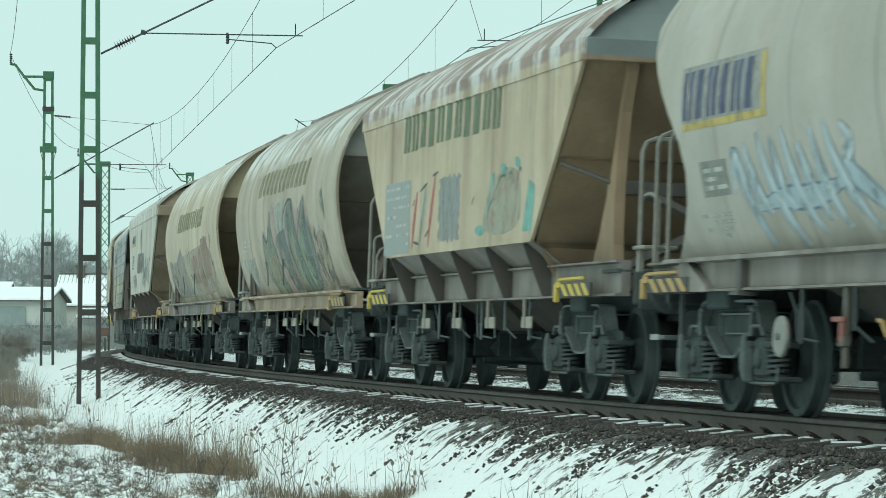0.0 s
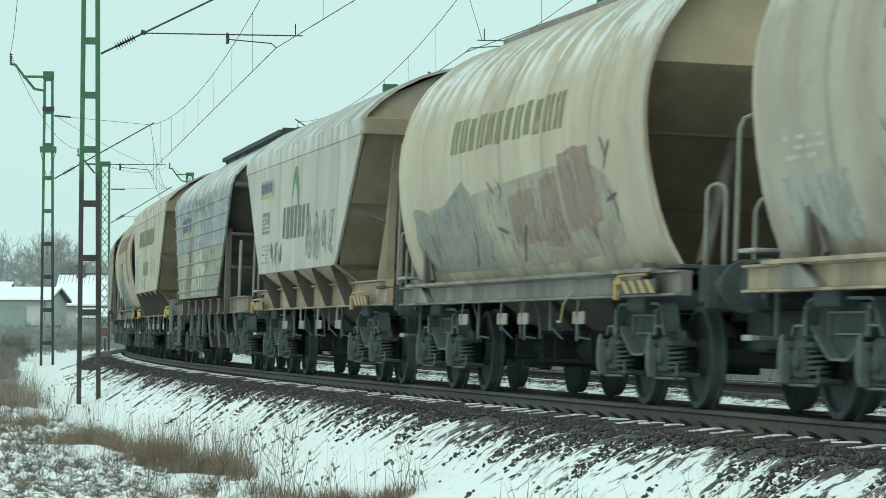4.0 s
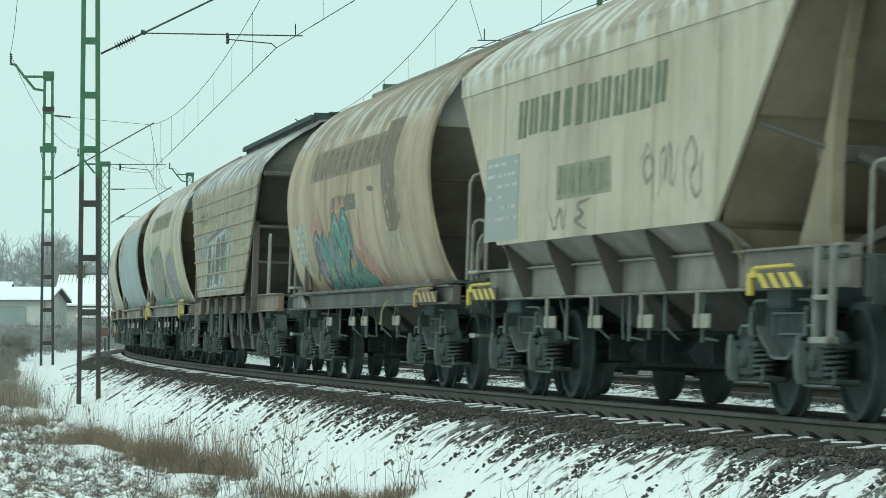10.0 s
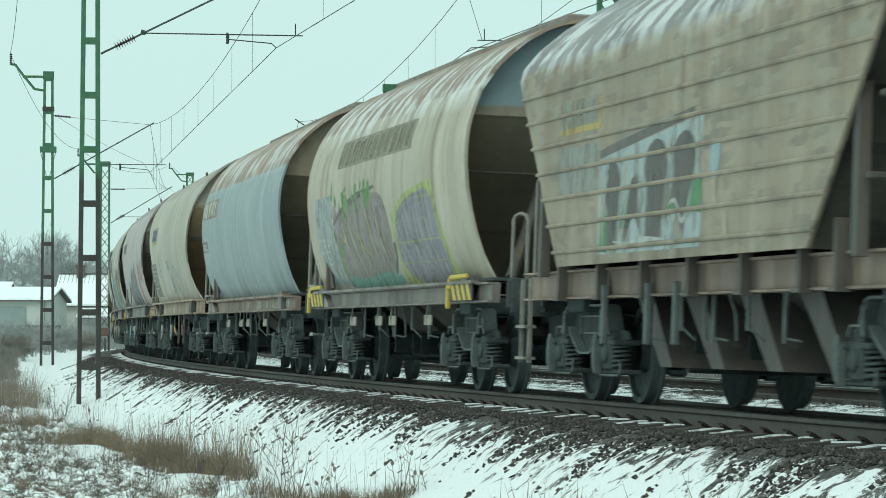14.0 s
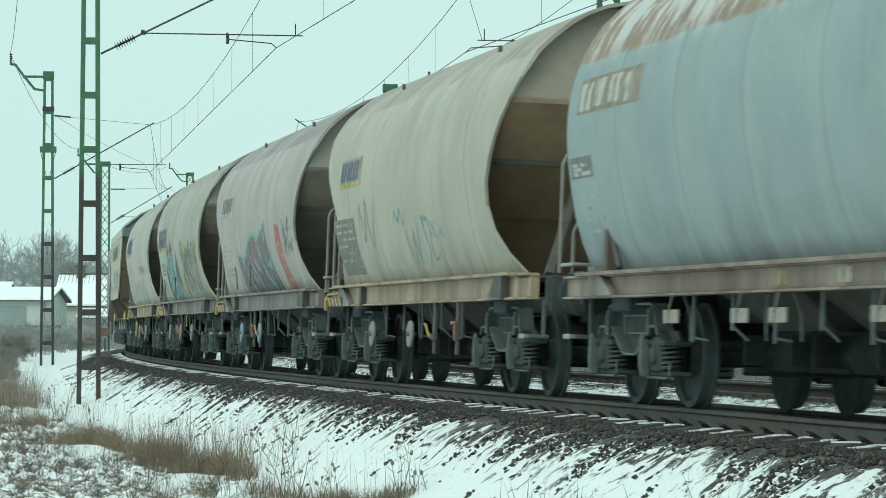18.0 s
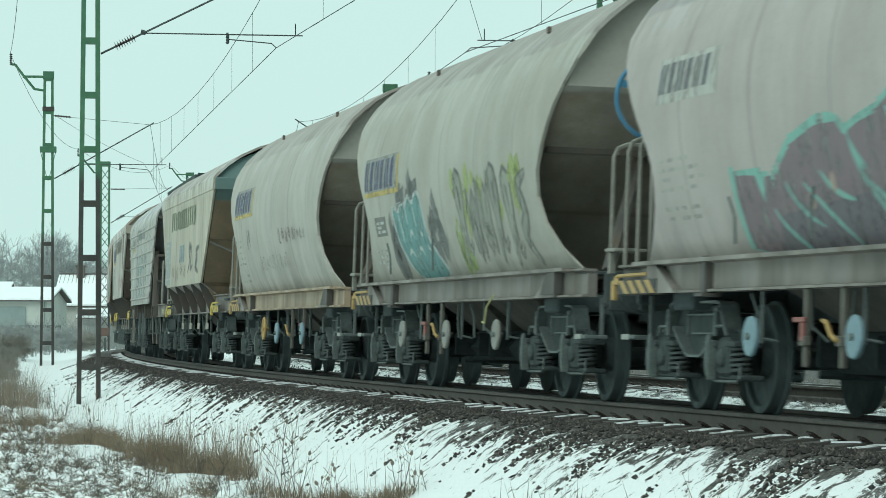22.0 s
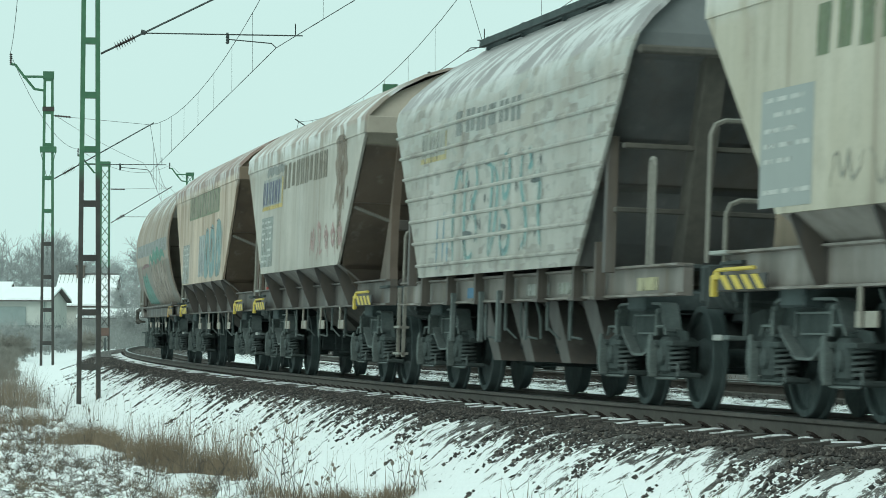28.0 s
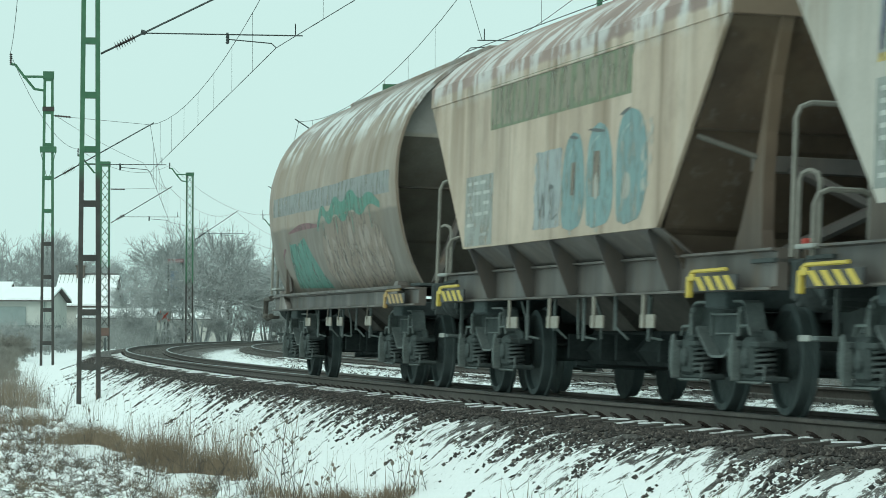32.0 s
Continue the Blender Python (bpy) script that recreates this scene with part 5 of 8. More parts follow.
def brake_link_mesh(s, e):
    def make(bm):
        y, x = s * 1.15, e * .71
        tube(bm, [(x, y, .64), (x, y, .83), (x + .02, y, .86), (x + .07, y, .86)], .022, 6)
        tube(bm, [(x, y, .72), (x + e * .26, y, .72), (x + e * .32, y, .64)], .014, 5)
    return cached("brake_link%d%d" % (s, e), make, TEALISH)


def stirrup_mesh():
    def make(bm):
        tube(bm, [(-.38, 0, .40), (-.38, 0, .29), (-.32, 0, .262), (.32, 0, .262), (.38, 0, .29), (.38, 0, .40)], .014, 5)
    return cached("stirrup", make, BOGIE)


def axlebox_mesh():
    def make(bm):
        box(bm, -.15, .15, -.14, .14, -.16, .17, .03)
        lathe(bm, [(0, .085), (.03, .085), (.045, .06), (.05, .0001)], Matrix.Translation((0, -.13, 0)) @ Matrix.Rotation(radians(-90), 4, "Z"), 14)
        box(bm, -.40, .40, -.11, .11, -.19, -.14, .015)
    return cached("axlebox", make, SIDEPLATE)


def spring_mesh():
    def make(bm):
        for r0, w, turns in ((.078, .015, 5.2), (.042, .010, 5)):
            n = int(turns * 11)
            tube(bm, [(r0 * math.cos(6.2832 * turns * a / n), r0 * math.sin(6.2832 * turns * a / n), .01 + .225 * a / n) for a in range(n + 1)], w, 5)
    return cached("coil_spring", make, SPRING, True)


def damper_mesh():
    def make(bm):
        lathe(bm, [(0, .02), (.015, .034), (.07, .048), (.20, .052), (.29, .042), (.34, .028), (.355, .01)], Matrix.Diagonal((.85, .7, 1, 1)) @ Matrix.Rotation(radians(-90), 4, "Y"), 12)
        box(bm, .09, .115, -.04, .04, -.03, .30, .004)
    return cached("damper", make, TEALISH, True)


def add_bogie(w, x):
    b = part("bogie", cached("bolster", lambda bm: (box(bm, -.28, .28, -.92, .92, .62, .84, .03), box(bm, -.9, .9, -.12, .12, .55, .68, .02)), DARKFRAME), None, w)
    b.matrix_local = pose(x, 0, 0)
    sets = []
    for s in (-1, 1):
        part("side_frame", bogie_side_mesh(s), None, b)
        part("frame_flange", bogie_flange_mesh(s), None, b)
        for e in (-1, 1):
            part("brake_link", brake_link_mesh(s, e), None, b)
        for ax in (-.9, .9):
            o = part("axle_box", axlebox_mesh(), None, b)
            o.matrix_local = pose(ax, s * 1.0, .46, 0, 0, 0 if s < 0 else 180)
            part("safety_stirrup", stirrup_mesh(), None, b).matrix_local = pose(ax, s * 1.10, 0)
            for dx in (-.28, .28):
                part("coil_spring", spring_mesh(), None, b).matrix_local = pose(ax + dx, s * 1.06, .31)
            part("friction_damper", damper_mesh(), None, b, "grey-green damper housing").matrix_local = pose(ax - .30, s * 1.17, .30)
    for ax in (-.9, .9):
        o = part("wheelset", wheelset_mesh(), None, b, "dark oily steel wheelset")
        o.matrix_local = pose(ax, 0, .46)
        sets.append((o, ax))
    return sets


def bent_rail(pts, r=.022):
    def make(bm):
        tube(bm, pts, r, 6)
    return make


def hoop(x, y, z0, z1, dx=0.0, dy=0.0, lean=0.0):
    """An upside-down U of bar, its two feet dx and dy apart."""
    l = math.hypot(dx, dy) or 1
    ux, uy, c = dx / l, dy / l, min(.12, l / 2.2)
    p = [(x, y, z0), (x + lean, y, z1 - c), (x + lean + ux * c * .3, y + uy * c * .3, z1 - c * .3), (x + lean + ux * c, y + uy * c, z1),
         (x + lean + dx - ux * c, y + dy - uy * c, z1), (x + lean + dx - ux * c * .3, y + dy - uy * c * .3, z1 - c * .3), (x + lean + dx, y + dy, z1 - c), (x + dx, y + dy, z0)]
    return bent_rail(p)


def buffer_mesh(s):
    def make(bm):
        m = Matrix.Rotation(0 if s > 0 else math.pi, 4, "Z")
        box(bm, -.02, .03, -.19, .19, -.19, .19, .01)
        lathe(bm, [(.0, .12), (.30, .12), (.31, .09), (.50, .085), (.52, .20), (.56, .23), (.585, .22), (.60, .0001)], m, 18)
    return cached("buffer%d" % s, make, DARKFRAME, True)


def common_parts(w, ty, sole):
    """Frame, ends, couplings and running gear that all the wagons have."""
    deep = {"R": (.98, 1.20), "S": (1.0, 1.27), "G": (1.0, 1.33), "B": (.98, 1.26)}[ty]
    for s in (-1, 1):
        def channel(bm, s=s):
            y = 1.26 if ty != "G" else 1.22
            z0, z1 = deep
            out = [(y + .045, z0), (y + .045, z0 + .02), (y - .01, z0 + .03), (y - .01, z1 - .03), (y + .045, z1 - .02), (y + .045, z1), (y - .1, z1), (y - .1, z0)]
            prism(bm, [(s * p, q) for p, q in out], 0, -6.35, 6.35)
        part("sole_bar", cached("sole%s%d%s" % (ty, s, sole.name), channel, sole), None, w)
        part("headstock", cached("headstock%d" % s, lambda bm, s=s: (box(bm, s * 6.40 - .06, s * 6.40 + .06, -1.10, 1.10, .92, 1.24, .02),
                                                                  box(bm, s * 6.05 - .3, s * 6.05 + .3, -1.25, 1.25, 1.215, 1.25, .005), box(bm, s * 6.1 - .28, s * 6.1 + .28, -.5, .5, .52, .92, .03)), DARKFRAME), None, w)
        for y in (-.875, .875):
            part("buffer", buffer_mesh(s), None, w).matrix_local = pose(s * 6.45, y, 1.06)
        part("draw_hook", cached("hook%d" % s, lambda bm, s=s: (tube(bm, [(s * 6.45, 0, 1.0), (s * 6.75, 0, 1.0), (s * 6.85, 0, .95), (s * 6.78, 0, .88)], .035, 6),
                                                             tube(bm, [(s * 6.75, .07, 1.0), (s * 7.03, .06, .80), (s * 7.03, -.06, .80), (s * 6.75, -.07, 1.0)], .022, 6)), GRIME), None, w)
        part("brake_hose", cached("hose%d" % s, lambda bm, s=s: tube(bm, [(s * 6.46, .3, .95), (s * 6.7, .3, .85), (s * 6.85, .28, .55), (s * 6.95, .2, .5), (s * 7.02, .1, .7)], .025, 6), BLACK), None, w)
    part("centre_sill", cached("sill", lambda bm: (box(bm, -6.35, 6.35, -.35, .35, .78, 1.1, .02), box(bm, -4.9, -4.3, -1.2, 1.2, .86, 1.05, .02), box(bm, 4.3, 4.9, -1.2, 1.2, .86, 1.05, .02)), GRIME), None, w)
    part("discharge_box", cached("outlet" + ty, lambda bm: outlet(bm, ty), UNDERSHADE), None, w)
    under_gear(w, ty)
    part("air_tank", cached("tank", lambda bm: lathe(bm, [(-.62, .02), (-.6, .14), (-.55, .17), (.55, .17), (.6, .14), (.62, .02)], Matrix.Translation((2.55, -.55, .62)), 14), GRIME, True), None, w)
    part("brake_rigging", cached("rigging", lambda bm: (tube(bm, [(-3.0, -.2, .5), (3.0, -.2, .5)], .03), tube(bm, [(-3.0, .25, .42), (3.0, .25, .42)], .03),
                                                     tube(bm, [(-2.95, -.5, .35), (-2.95, .5, .35)], .04), tube(bm, [(2.95, -.5, .35), (2.95, .5, .35)], .04)), GRIME), None, w)
    sets = []
    for x in (-4.47, 4.47):
        sets += add_bogie(w, x)
    return sets


def outlet(bm, ty):
    """The black trough of discharge doors between the bogies, with its flaps and side shafts."""
    x = {"G": 2.35, "B": 2.0, "R": 2.25, "S": 2.4}[ty]
    for k in range(4):
        a = -x + k * x / 2
        prism(bm, [(-.46, .70), (.46, .70), (.62, .50), (.50, .36), (.14, .33), (-.14, .33), (-.50, .36), (-.62, .50)], 0, a + .03, a + x / 2 - .03)
    box(bm, -x - .2, x + .2, .78, .86, .60, .72, .01)
    for k, f in enumerate((.06, .34, .47, .81)):
        a = -x + 2 * x * f
        box(bm, a - .02, a + .02, -.80, -.50, .40, .66, .005)


def cone(bm, x0, x1, x2, x3, z0=1.12, z1=.70):
    """A sloping hopper bottom, open plate work."""
    rings = [[bm.verts.new(c) for c in ((a, -q, z), (b, -q, z), (b, q, z), (a, q, z))] for a, b, q, z in ((x0, x1, 1.02, z0), (x2, x3, .52, z1))]
    for i in range(4):
        bm.faces.new((rings[0][i], rings[0][(i + 1) % 4], rings[1][(i + 1) % 4], rings[1][i]))
    bm.faces.new(rings[0][::-1])
    bm.faces.new(rings[1])
    bmesh.ops.recalc_face_normals(bm, faces=bm.faces)


def under_gear(w, ty):
    """Hopper bottoms, hangers, levers and shafts below the sole bars."""
    x = {"G": 2.75, "B": 2.3, "R": 2.65, "S": 2.8}[ty]
    for k in (0, 1):
        a, b = (-x, -.06) if k == 0 else (.06, x)
        part("hopper_bottom", cached("cone%s%d" % (ty, k), lambda bm, a=a, b=b: cone(bm, a, b, a + .75 if a < -1 else a + .35, b - .75 if b > 1 else b - .35), RUSTY), None, w)
    for k in range(5):
        h = part("hanger", cached("hanger%d" % (k % 2), lambda bm, k=k: (box(bm, -.022, .022, -.012, .012, .58 + .1 * (k % 2), 1.02, .003), tube(bm, [(0, 0, .62 + .1 * (k % 2)), (.12, .1, .60)], .012, 5)), BOGIE), None, w)
        h.matrix_local = pose(-x + .35 + k * (2 * x - .7) / 4, -1.16, 0)
    for k, q in enumerate((-x + .15, -.35, .55, x - .4)):
        part("lever", cached("lever%d" % (k % 2), lambda bm, k=k: tube(bm, [(0, 0, .60), (.02, -.02, .82), (.12 if k % 2 else -.1, -.04, .98)], .013, 5), TEALISH if ty in "SR" else BOGIE), None, w).matrix_local = pose(q, -1.12, 0)


def striped_plate(w, x, mat=None, tall=1.0):
    """The slanted-stripe plate at a wagon's corner, with its bent grip."""
    ylw = mat or YELLOW
    p = part("warning_plate", cached("plate", lambda bm: box(bm, -.63, .63, -.010, .010, 0, .13, .003), BLACK), None, w, "black plate with slanted yellow stripes")
    p.matrix_local = pose(x, -1.33, 1.0) @ Matrix.Diagonal((1, 1, tall, 1))
    for k in range(4):
        o = part("stripe", cached("plate_stripe" + ylw.name, lambda bm: prism(bm, [(0, .006), (.15, .006), (-.06, .124), (-.21, .124)], 1, -.0145, -.0105), ylw), None, p)
        o.matrix_local = pose(-.38 + k * .28, 0, 0)
    part("grip", cached("grip" + ylw.name, lambda bm: (tube(bm, [(-.76, .0, .10), (-.74, .0, .15), (-.66, 0, .17), (.3, .0, .175)], .017, 6), box(bm, -.80, -.73, -.025, .025, -.05, .13, .008), box(bm, -.74, -.60, -.02, .0, .09, .15, .006)), ylw), None, p)


def ladder(w, x, y=-1.3):
    part("step_ladder", cached("ladder", lambda bm: (box(bm, -.19, -.16, -.02, .02, .35, 1.2), box(bm, .16, .19, -.02, .02, .35, 1.2), box(bm, -.19, .19, -.06, .06, .38, .41), box(bm, -.19, .19, -.06, .06, .70, .73)), BARS), None, w).matrix_local = pose(x, y, 0)


def step_plate(w, x, mat=None):
    o = part("foot_step", cached("footstep", lambda bm: (box(bm, -.20, .20, -.02, .20, .0, .04, .008), box(bm, .10, .13, .14, .18, .0, .40, .005)), BOGIE), None, w)
    o.matrix_local = pose(x, -1.24, .60)
    part("white_edge", cached("footstep_edge", lambda bm: box(bm, -.19, .06, -.035, -.021, -.004, .045, .004), mat or PALE), None, o)


SIDEWAYS = Matrix.Rotation(radians(90), 4, "Z")


def valve_disc(w, x, mat):
    if mat is OCHRE:
        # a ring with four spokes
        o = part("hand_wheel", cached("spoked_wheel", lambda bm: (tube(bm, [(.165 * math.cos(a * .2618), 0, .165 * math.sin(a * .2618)) for a in range(25)], .024, 6), [tube(bm, [(-.16 * math.cos(a), 0, -.16 * math.sin(a)), (.16 * math.cos(a), 0, .16 * math.sin(a))], .015, 5) for a in (.5, 1.55, 2.6)], lathe(bm, [(-.03, .03), (.07, .03)], SIDEWAYS, 8)), mat, True), None, w, "yellow spoked hand wheel")
    else:
        o = part("hand_wheel", cached("disc" + mat.name, lambda bm: lathe(bm, [(-.02, .02), (-.02, .155), (0, .165), (.02, .155), (.02, .02)], SIDEWAYS, 20), mat, True), None, w, "painted round hand wheel")
        part("hub", cached("wheel_hub", lambda bm: lathe(bm, [(-.045, .005), (-.045, .028), (.07, .028)], SIDEWAYS, 8), BOGIE), None, o)
    o.matrix_local = pose(x, -1.34, .70 if mat is OCHRE else .63)


def discharge_gear(red, handle):
    """Pale straps under the sole bar, one with a red stop and one with a bent yellow handle."""
    def put(w, ty):
        for x, top in ((red, RED_STOP), (handle, OCHRE)):
            o = part("strap", cached("gear_strap", lambda bm: (box(bm, -.035, .035, -.02, .02, .40, 1.0, .006), box(bm, -.06, .06, -.045, .02, .56, .64, .008)), STRAP), None, w)
            o.matrix_local = pose(x, -1.27, 0)
            if top is OCHRE:
                part("handle", cached("gear_handle", lambda bm: tube(bm, [(.02, -.06, .60), (-.08, -.07, .64), (-.17, -.08, .74), (-.24, -.08, .75)], .017, 6), OCHRE), None, o, "bent yellow handle")
            else:
                part("stop", cached("gear_stop", lambda bm: (box(bm, -.20, .05, -.05, -.021, .74, .78, .006), box(bm, -.03, .04, -.05, -.021, .60, .74, .006)), RED_STOP), None, o, "faded red stop")
    return put


def build_wagon(ty, label, m, paint, sole="grey", end=None, extras=()):
    w = thing("hopper_wagon", label, "railway wagon", "goods train", m=m)
    # end tones hold the lit top and the shade of the hollow besides old paint
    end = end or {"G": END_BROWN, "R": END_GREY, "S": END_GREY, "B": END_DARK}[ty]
    key = "shell" + ty
    if key not in CACHE:
        bm = bmesh.new()
        shell(bm, ty)
        CACHE[key] = mesh_of(key, bm, None, True)
    me = CACHE[key].copy()
    me.materials.append(paint)
    part("body", me, None, w)
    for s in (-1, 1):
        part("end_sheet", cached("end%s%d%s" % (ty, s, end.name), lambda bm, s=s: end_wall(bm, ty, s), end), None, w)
    sets = common_parts(w, ty, SOLE[sole])
    o = SHIFT[ty]
    if ty == "G":
        for s in (-1, 1):
            def slope(bm, s=s):
                rows = [(1.50, 1.56), (1.20, 1.335)]
                for (a, za), (b, zb) in zip(rows, rows[1:]):
                    v = [bm.verts.new(c) for c in ((-3.95 + o, s * a, za), (3.95 + o, s * a, za), (3.95 + o, s * b, zb), (-3.95 + o, s * b, zb),
                                                   (-3.95 + o, s * (a - .03), za), (3.95 + o, s * (a - .03), za), (3.95 + o, s * (b - .03), zb), (-3.95 + o, s * (b - .03), zb))]
                    for f in ((0, 1, 2, 3), (7, 6, 5, 4), (0, 3, 7, 4), (1, 5, 6, 2), (0, 4, 5, 1), (3, 2, 6, 7)):
                        bm.faces.new([v[i] for i in f])
                bmesh.ops.recalc_face_normals(bm, faces=bm.faces)
            part("hopper_slope", cached("slope%d%s" % (s, sole), slope, SOLE[sole]), None, w)
            for k in range(5):
                g = part("gusset", cached("gusset%d" % s, lambda bm, s=s: prism(bm, [(s * 1.49, 1.555), (s * 1.52, 1.53), (s * 1.30, 1.02), (s * 1.20, 1.02), (s * 1.19, 1.33)], 0, -.014, .014), SOLE["dark"]), None, w)
                g.matrix_local = pose(-3.65 + k * 1.82 + o, 0, 0)
            for y in (s,):
                for e in (-1, 1):
                    part("end_pillar", cached("pillar%d%d%s" % (s, e, end.name), lambda bm, s=s, e=e: prism(bm, [(e * 5.84, 3.2), (e * 5.74, 3.2), (e * 5.50, 2.75), (e * 5.36, 2.4), (e * 5.18, 2.05), (e * 4.88, 1.6), (e * 4.55, 1.2), (e * 5.52, 1.2), (e * 5.45, 1.5), (e * 5.44, 1.9), (e * 5.48, 2.3), (e * 5.60, 2.75)], 1, s * 1.02 - .05, s * 1.02 + .05), end), None, w)
                    part("corner_strut", cached("strut%d%d" % (s, e), lambda bm, s=s, e=e: tube(bm, [(e * 4.85, s * 1.46, 2.28), (e * 5.25, s * 1.06, 2.1)], .024, 6), END_DARK), None, w)
        for e in (-1, 1):
            part("end_beam", cached("endbeam%d" % e, lambda bm, e=e: box(bm, e * 4.9 - .06, e * 4.9 + .06, -1.0, 1.0, 2.0, 2.14, .01), SOLE["dark"]), None, w)
            for sl in (-1, 1):
                part("end_brace", cached("brace%d%d" % (e, sl), lambda bm, e=e, sl=sl: tube(bm, [(e * 5.4, sl * -.95, 1.28), (e * 4.95, sl * .7, 2.05)], .055, 6), SOLE["dark"]), None, w)
            part("roof_lip", cached("lip%d%s" % (e, end.name), lambda bm, e=e: box(bm, e * 5.93 - .04, e * 5.93 + .04, -1.5, 1.5, 3.2, 3.42, .01), end), None, w).matrix_local = pose(o, 0, 0)
        warn = OCHRE if sole == "tan" else None
        striped_plate(w, -5.45, warn), striped_plate(w, 5.05, warn)
        for x in (-2.7, -.9, .9, 2.7):
            part("lever_plate", cached("leverplate", lambda bm: (box(bm, -.22, -.10, -.01, .01, 0, .12, .004), box(bm, -.03, .24, -.01, .01, 0, .12, .004), box(bm, -.19, -.13, -.005, .015, .1, .30)), LEVER), None, w).matrix_local = pose(x, -1.26, .70)
    elif ty == "B":
        for k in range(7):
            zr = 1.42 + k * .262
            e = lerp_table(ENDS["B"], zr) + .02
            for s in (-1, 1):
                r = part("rib", cached("rib%d%d" % (k, s), lambda bm, s=s, e=e, zr=zr: prism(bm, [(s * 1.485, zr - .028), (s * 1.508, zr - .018), (s * 1.514, zr - .002), (s * 1.508, zr + .012), (s * 1.485, zr + .020)], 0, -e + o, e + o), None), None, w)
                r.data = r.data.copy()
                r.data.materials.append(paint)
        for x in (-4.6, -3.1, -1.6, -.1, 1.4, 2.9, 3.75):
            for s in (-1, 1):
                part("bracket", cached("bracket%d" % s, lambda bm, s=s: (box(bm, -.04, .04, s * 1.33 - .05, s * 1.33 + .05, .98, 1.5), box(bm, -.1, .1, s * 1.33 - .07, s * 1.33 + .07, .96, .99)), SOLE["dark"]), None, w).matrix_local = pose(x, 0, 0)
        for e, xx in ((-1, -5.1), (1, 4.35)):
            for s in (-1, 1):
                part("end_post", cached("bpost%d" % s, lambda bm, s=s: box(bm, -.05, .05, s * 1.40 - .05, s * 1.40 + .05, 1.2, 2.45, .005), SOLE["dark"]), None, w).matrix_local = pose(xx, 0, 0)
            part("end_pillar", cached("bpillar%d" % e, lambda bm, e=e: (prism(bm, [(e * 5.5, 3.15), (e * 5.3, 3.15), (e * 4.5, 1.28), (e * 4.9, 1.28)], 1, -.75, -.55), prism(bm, [(e * 5.5, 3.15), (e * 5.3, 3.15), (e * 4.5, 1.28), (e * 4.9, 1.28)], 1, .55, .75)), END_DARK), None, w).matrix_local = pose(o, 0, 0)
            for z in (1.75, 2.32):
                part("cross_bar", cached("bcross%d%.1f" % (e, z), lambda bm, e=e, z=z: box(bm, e * (3.7 + z * .45) - .05, e * (3.7 + z * .45) + .05, -1.4, 1.4, z, z + .05, .01), END_DARK), None, w)
            part("end_beam", cached("bbeam%d" % e, lambda bm, e=e: box(bm, e * 5.62 - .05, e * 5.62 + .05, -1.42, 1.42, 3.14, 3.22, .02), END_DARK), None, w).matrix_local = pose(o, 0, 0)
        part("roof_walkway", cached("walk", lambda bm: (box(bm, -5.0, 5.0, -.30, .30, 4.22, 4.26), box(bm, -5.0, 5.0, -.62, -.56, 4.12, 4.20), box(bm, -5.0, 5.0, .56, .62, 4.12, 4.20)) and [box(bm, x - .05, x + .05, -.55, .55, 4.08, 4.24) for x in (-4.9, -3, -1, 1, 3, 4.9)], GRIME), None, w).matrix_local = pose(o, 0, 0)
        for x, d in ((-2.6, 1), (-1.0, 1), (.6, 1), (2.2, 1)):
            for s in (-1,):
                part("chute", cached("chute%d" % s, lambda bm, s=s: prism(bm, [(-.25, 1.0), (.30, 1.0), (1.0, .36), (.62, .36)], 1, s * 1.05, s * .35), SOLE["dark"]), None, w).matrix_local = pose(x, 0, 0)
        for x in (-3.0, -1.5, -.6):
            part("lever_post", cached("leverpost", lambda bm: box(bm, -.03, .03, -.03, .03, .55, 1.1, .01), BOGIE), None, w).matrix_local = pose(x, -1.32, 0)
    else:
        part("lower_flange", cached("flange" + ty + sole, lambda bm: [box(bm, -5.7, 5.7, min(a, b), max(a, b), 1.19 if ty == "R" else 1.25, 1.225 if ty == "R" else 1.285) for a, b in ((-1.36, -1.08), (1.08, 1.36))], SOLE[sole]), None, w)
        for e in (-1, 1):
            for s in (-1, 1):
                part("saddle", cached("saddle%d%d%s" % (e, s, ty), lambda bm, e=e, s=s: prism(bm, [(e * 4.4, 1.0), (e * 5.1, 1.28), (e * 5.3, 1.28), (e * 5.3, 1.0)], 1, s * 1.27 - .06, s * 1.27 + .06), SOLE["grey"]), None, w)
                part("end_strut", cached("rstrut%d%d" % (e, s), lambda bm, e=e, s=s: tube(bm, [(e * 6.1, s * 1.0, 1.25), (e * 4.7, s * .35, 2.45)], .06, 6), SOLE["dark"]), None, w)
            part("end_beam", cached("rbeam%d%s" % (e, ty), lambda bm, e=e: box(bm, e * 4.75 - .06, e * 4.75 + .06, -1.35, 1.35, 2.45, 2.58, .01), SOLE["dark"]), None, w)
        if ty == "R":
            part("roof_ridge", cached("ridge", lambda bm: box(bm, -5.4, 5.4, -.32, .32, 4.14, 4.24, .02), SOLE["grey"]), None, w)
            for x in (-2.7, -.7, .3, 2.7):
                part("lever_plate", cached("leverplate2", lambda bm: (box(bm, -.17, -.05, -.01, .01, 0, .12, .004), box(bm, .0, .27, -.01, .01, 0, .12, .004), tube(bm, [(0, -.02, .08), (.22, -.04, .26)], .008, 5)), LEVER), None, w).matrix_local = pose(x, -1.26, .74)
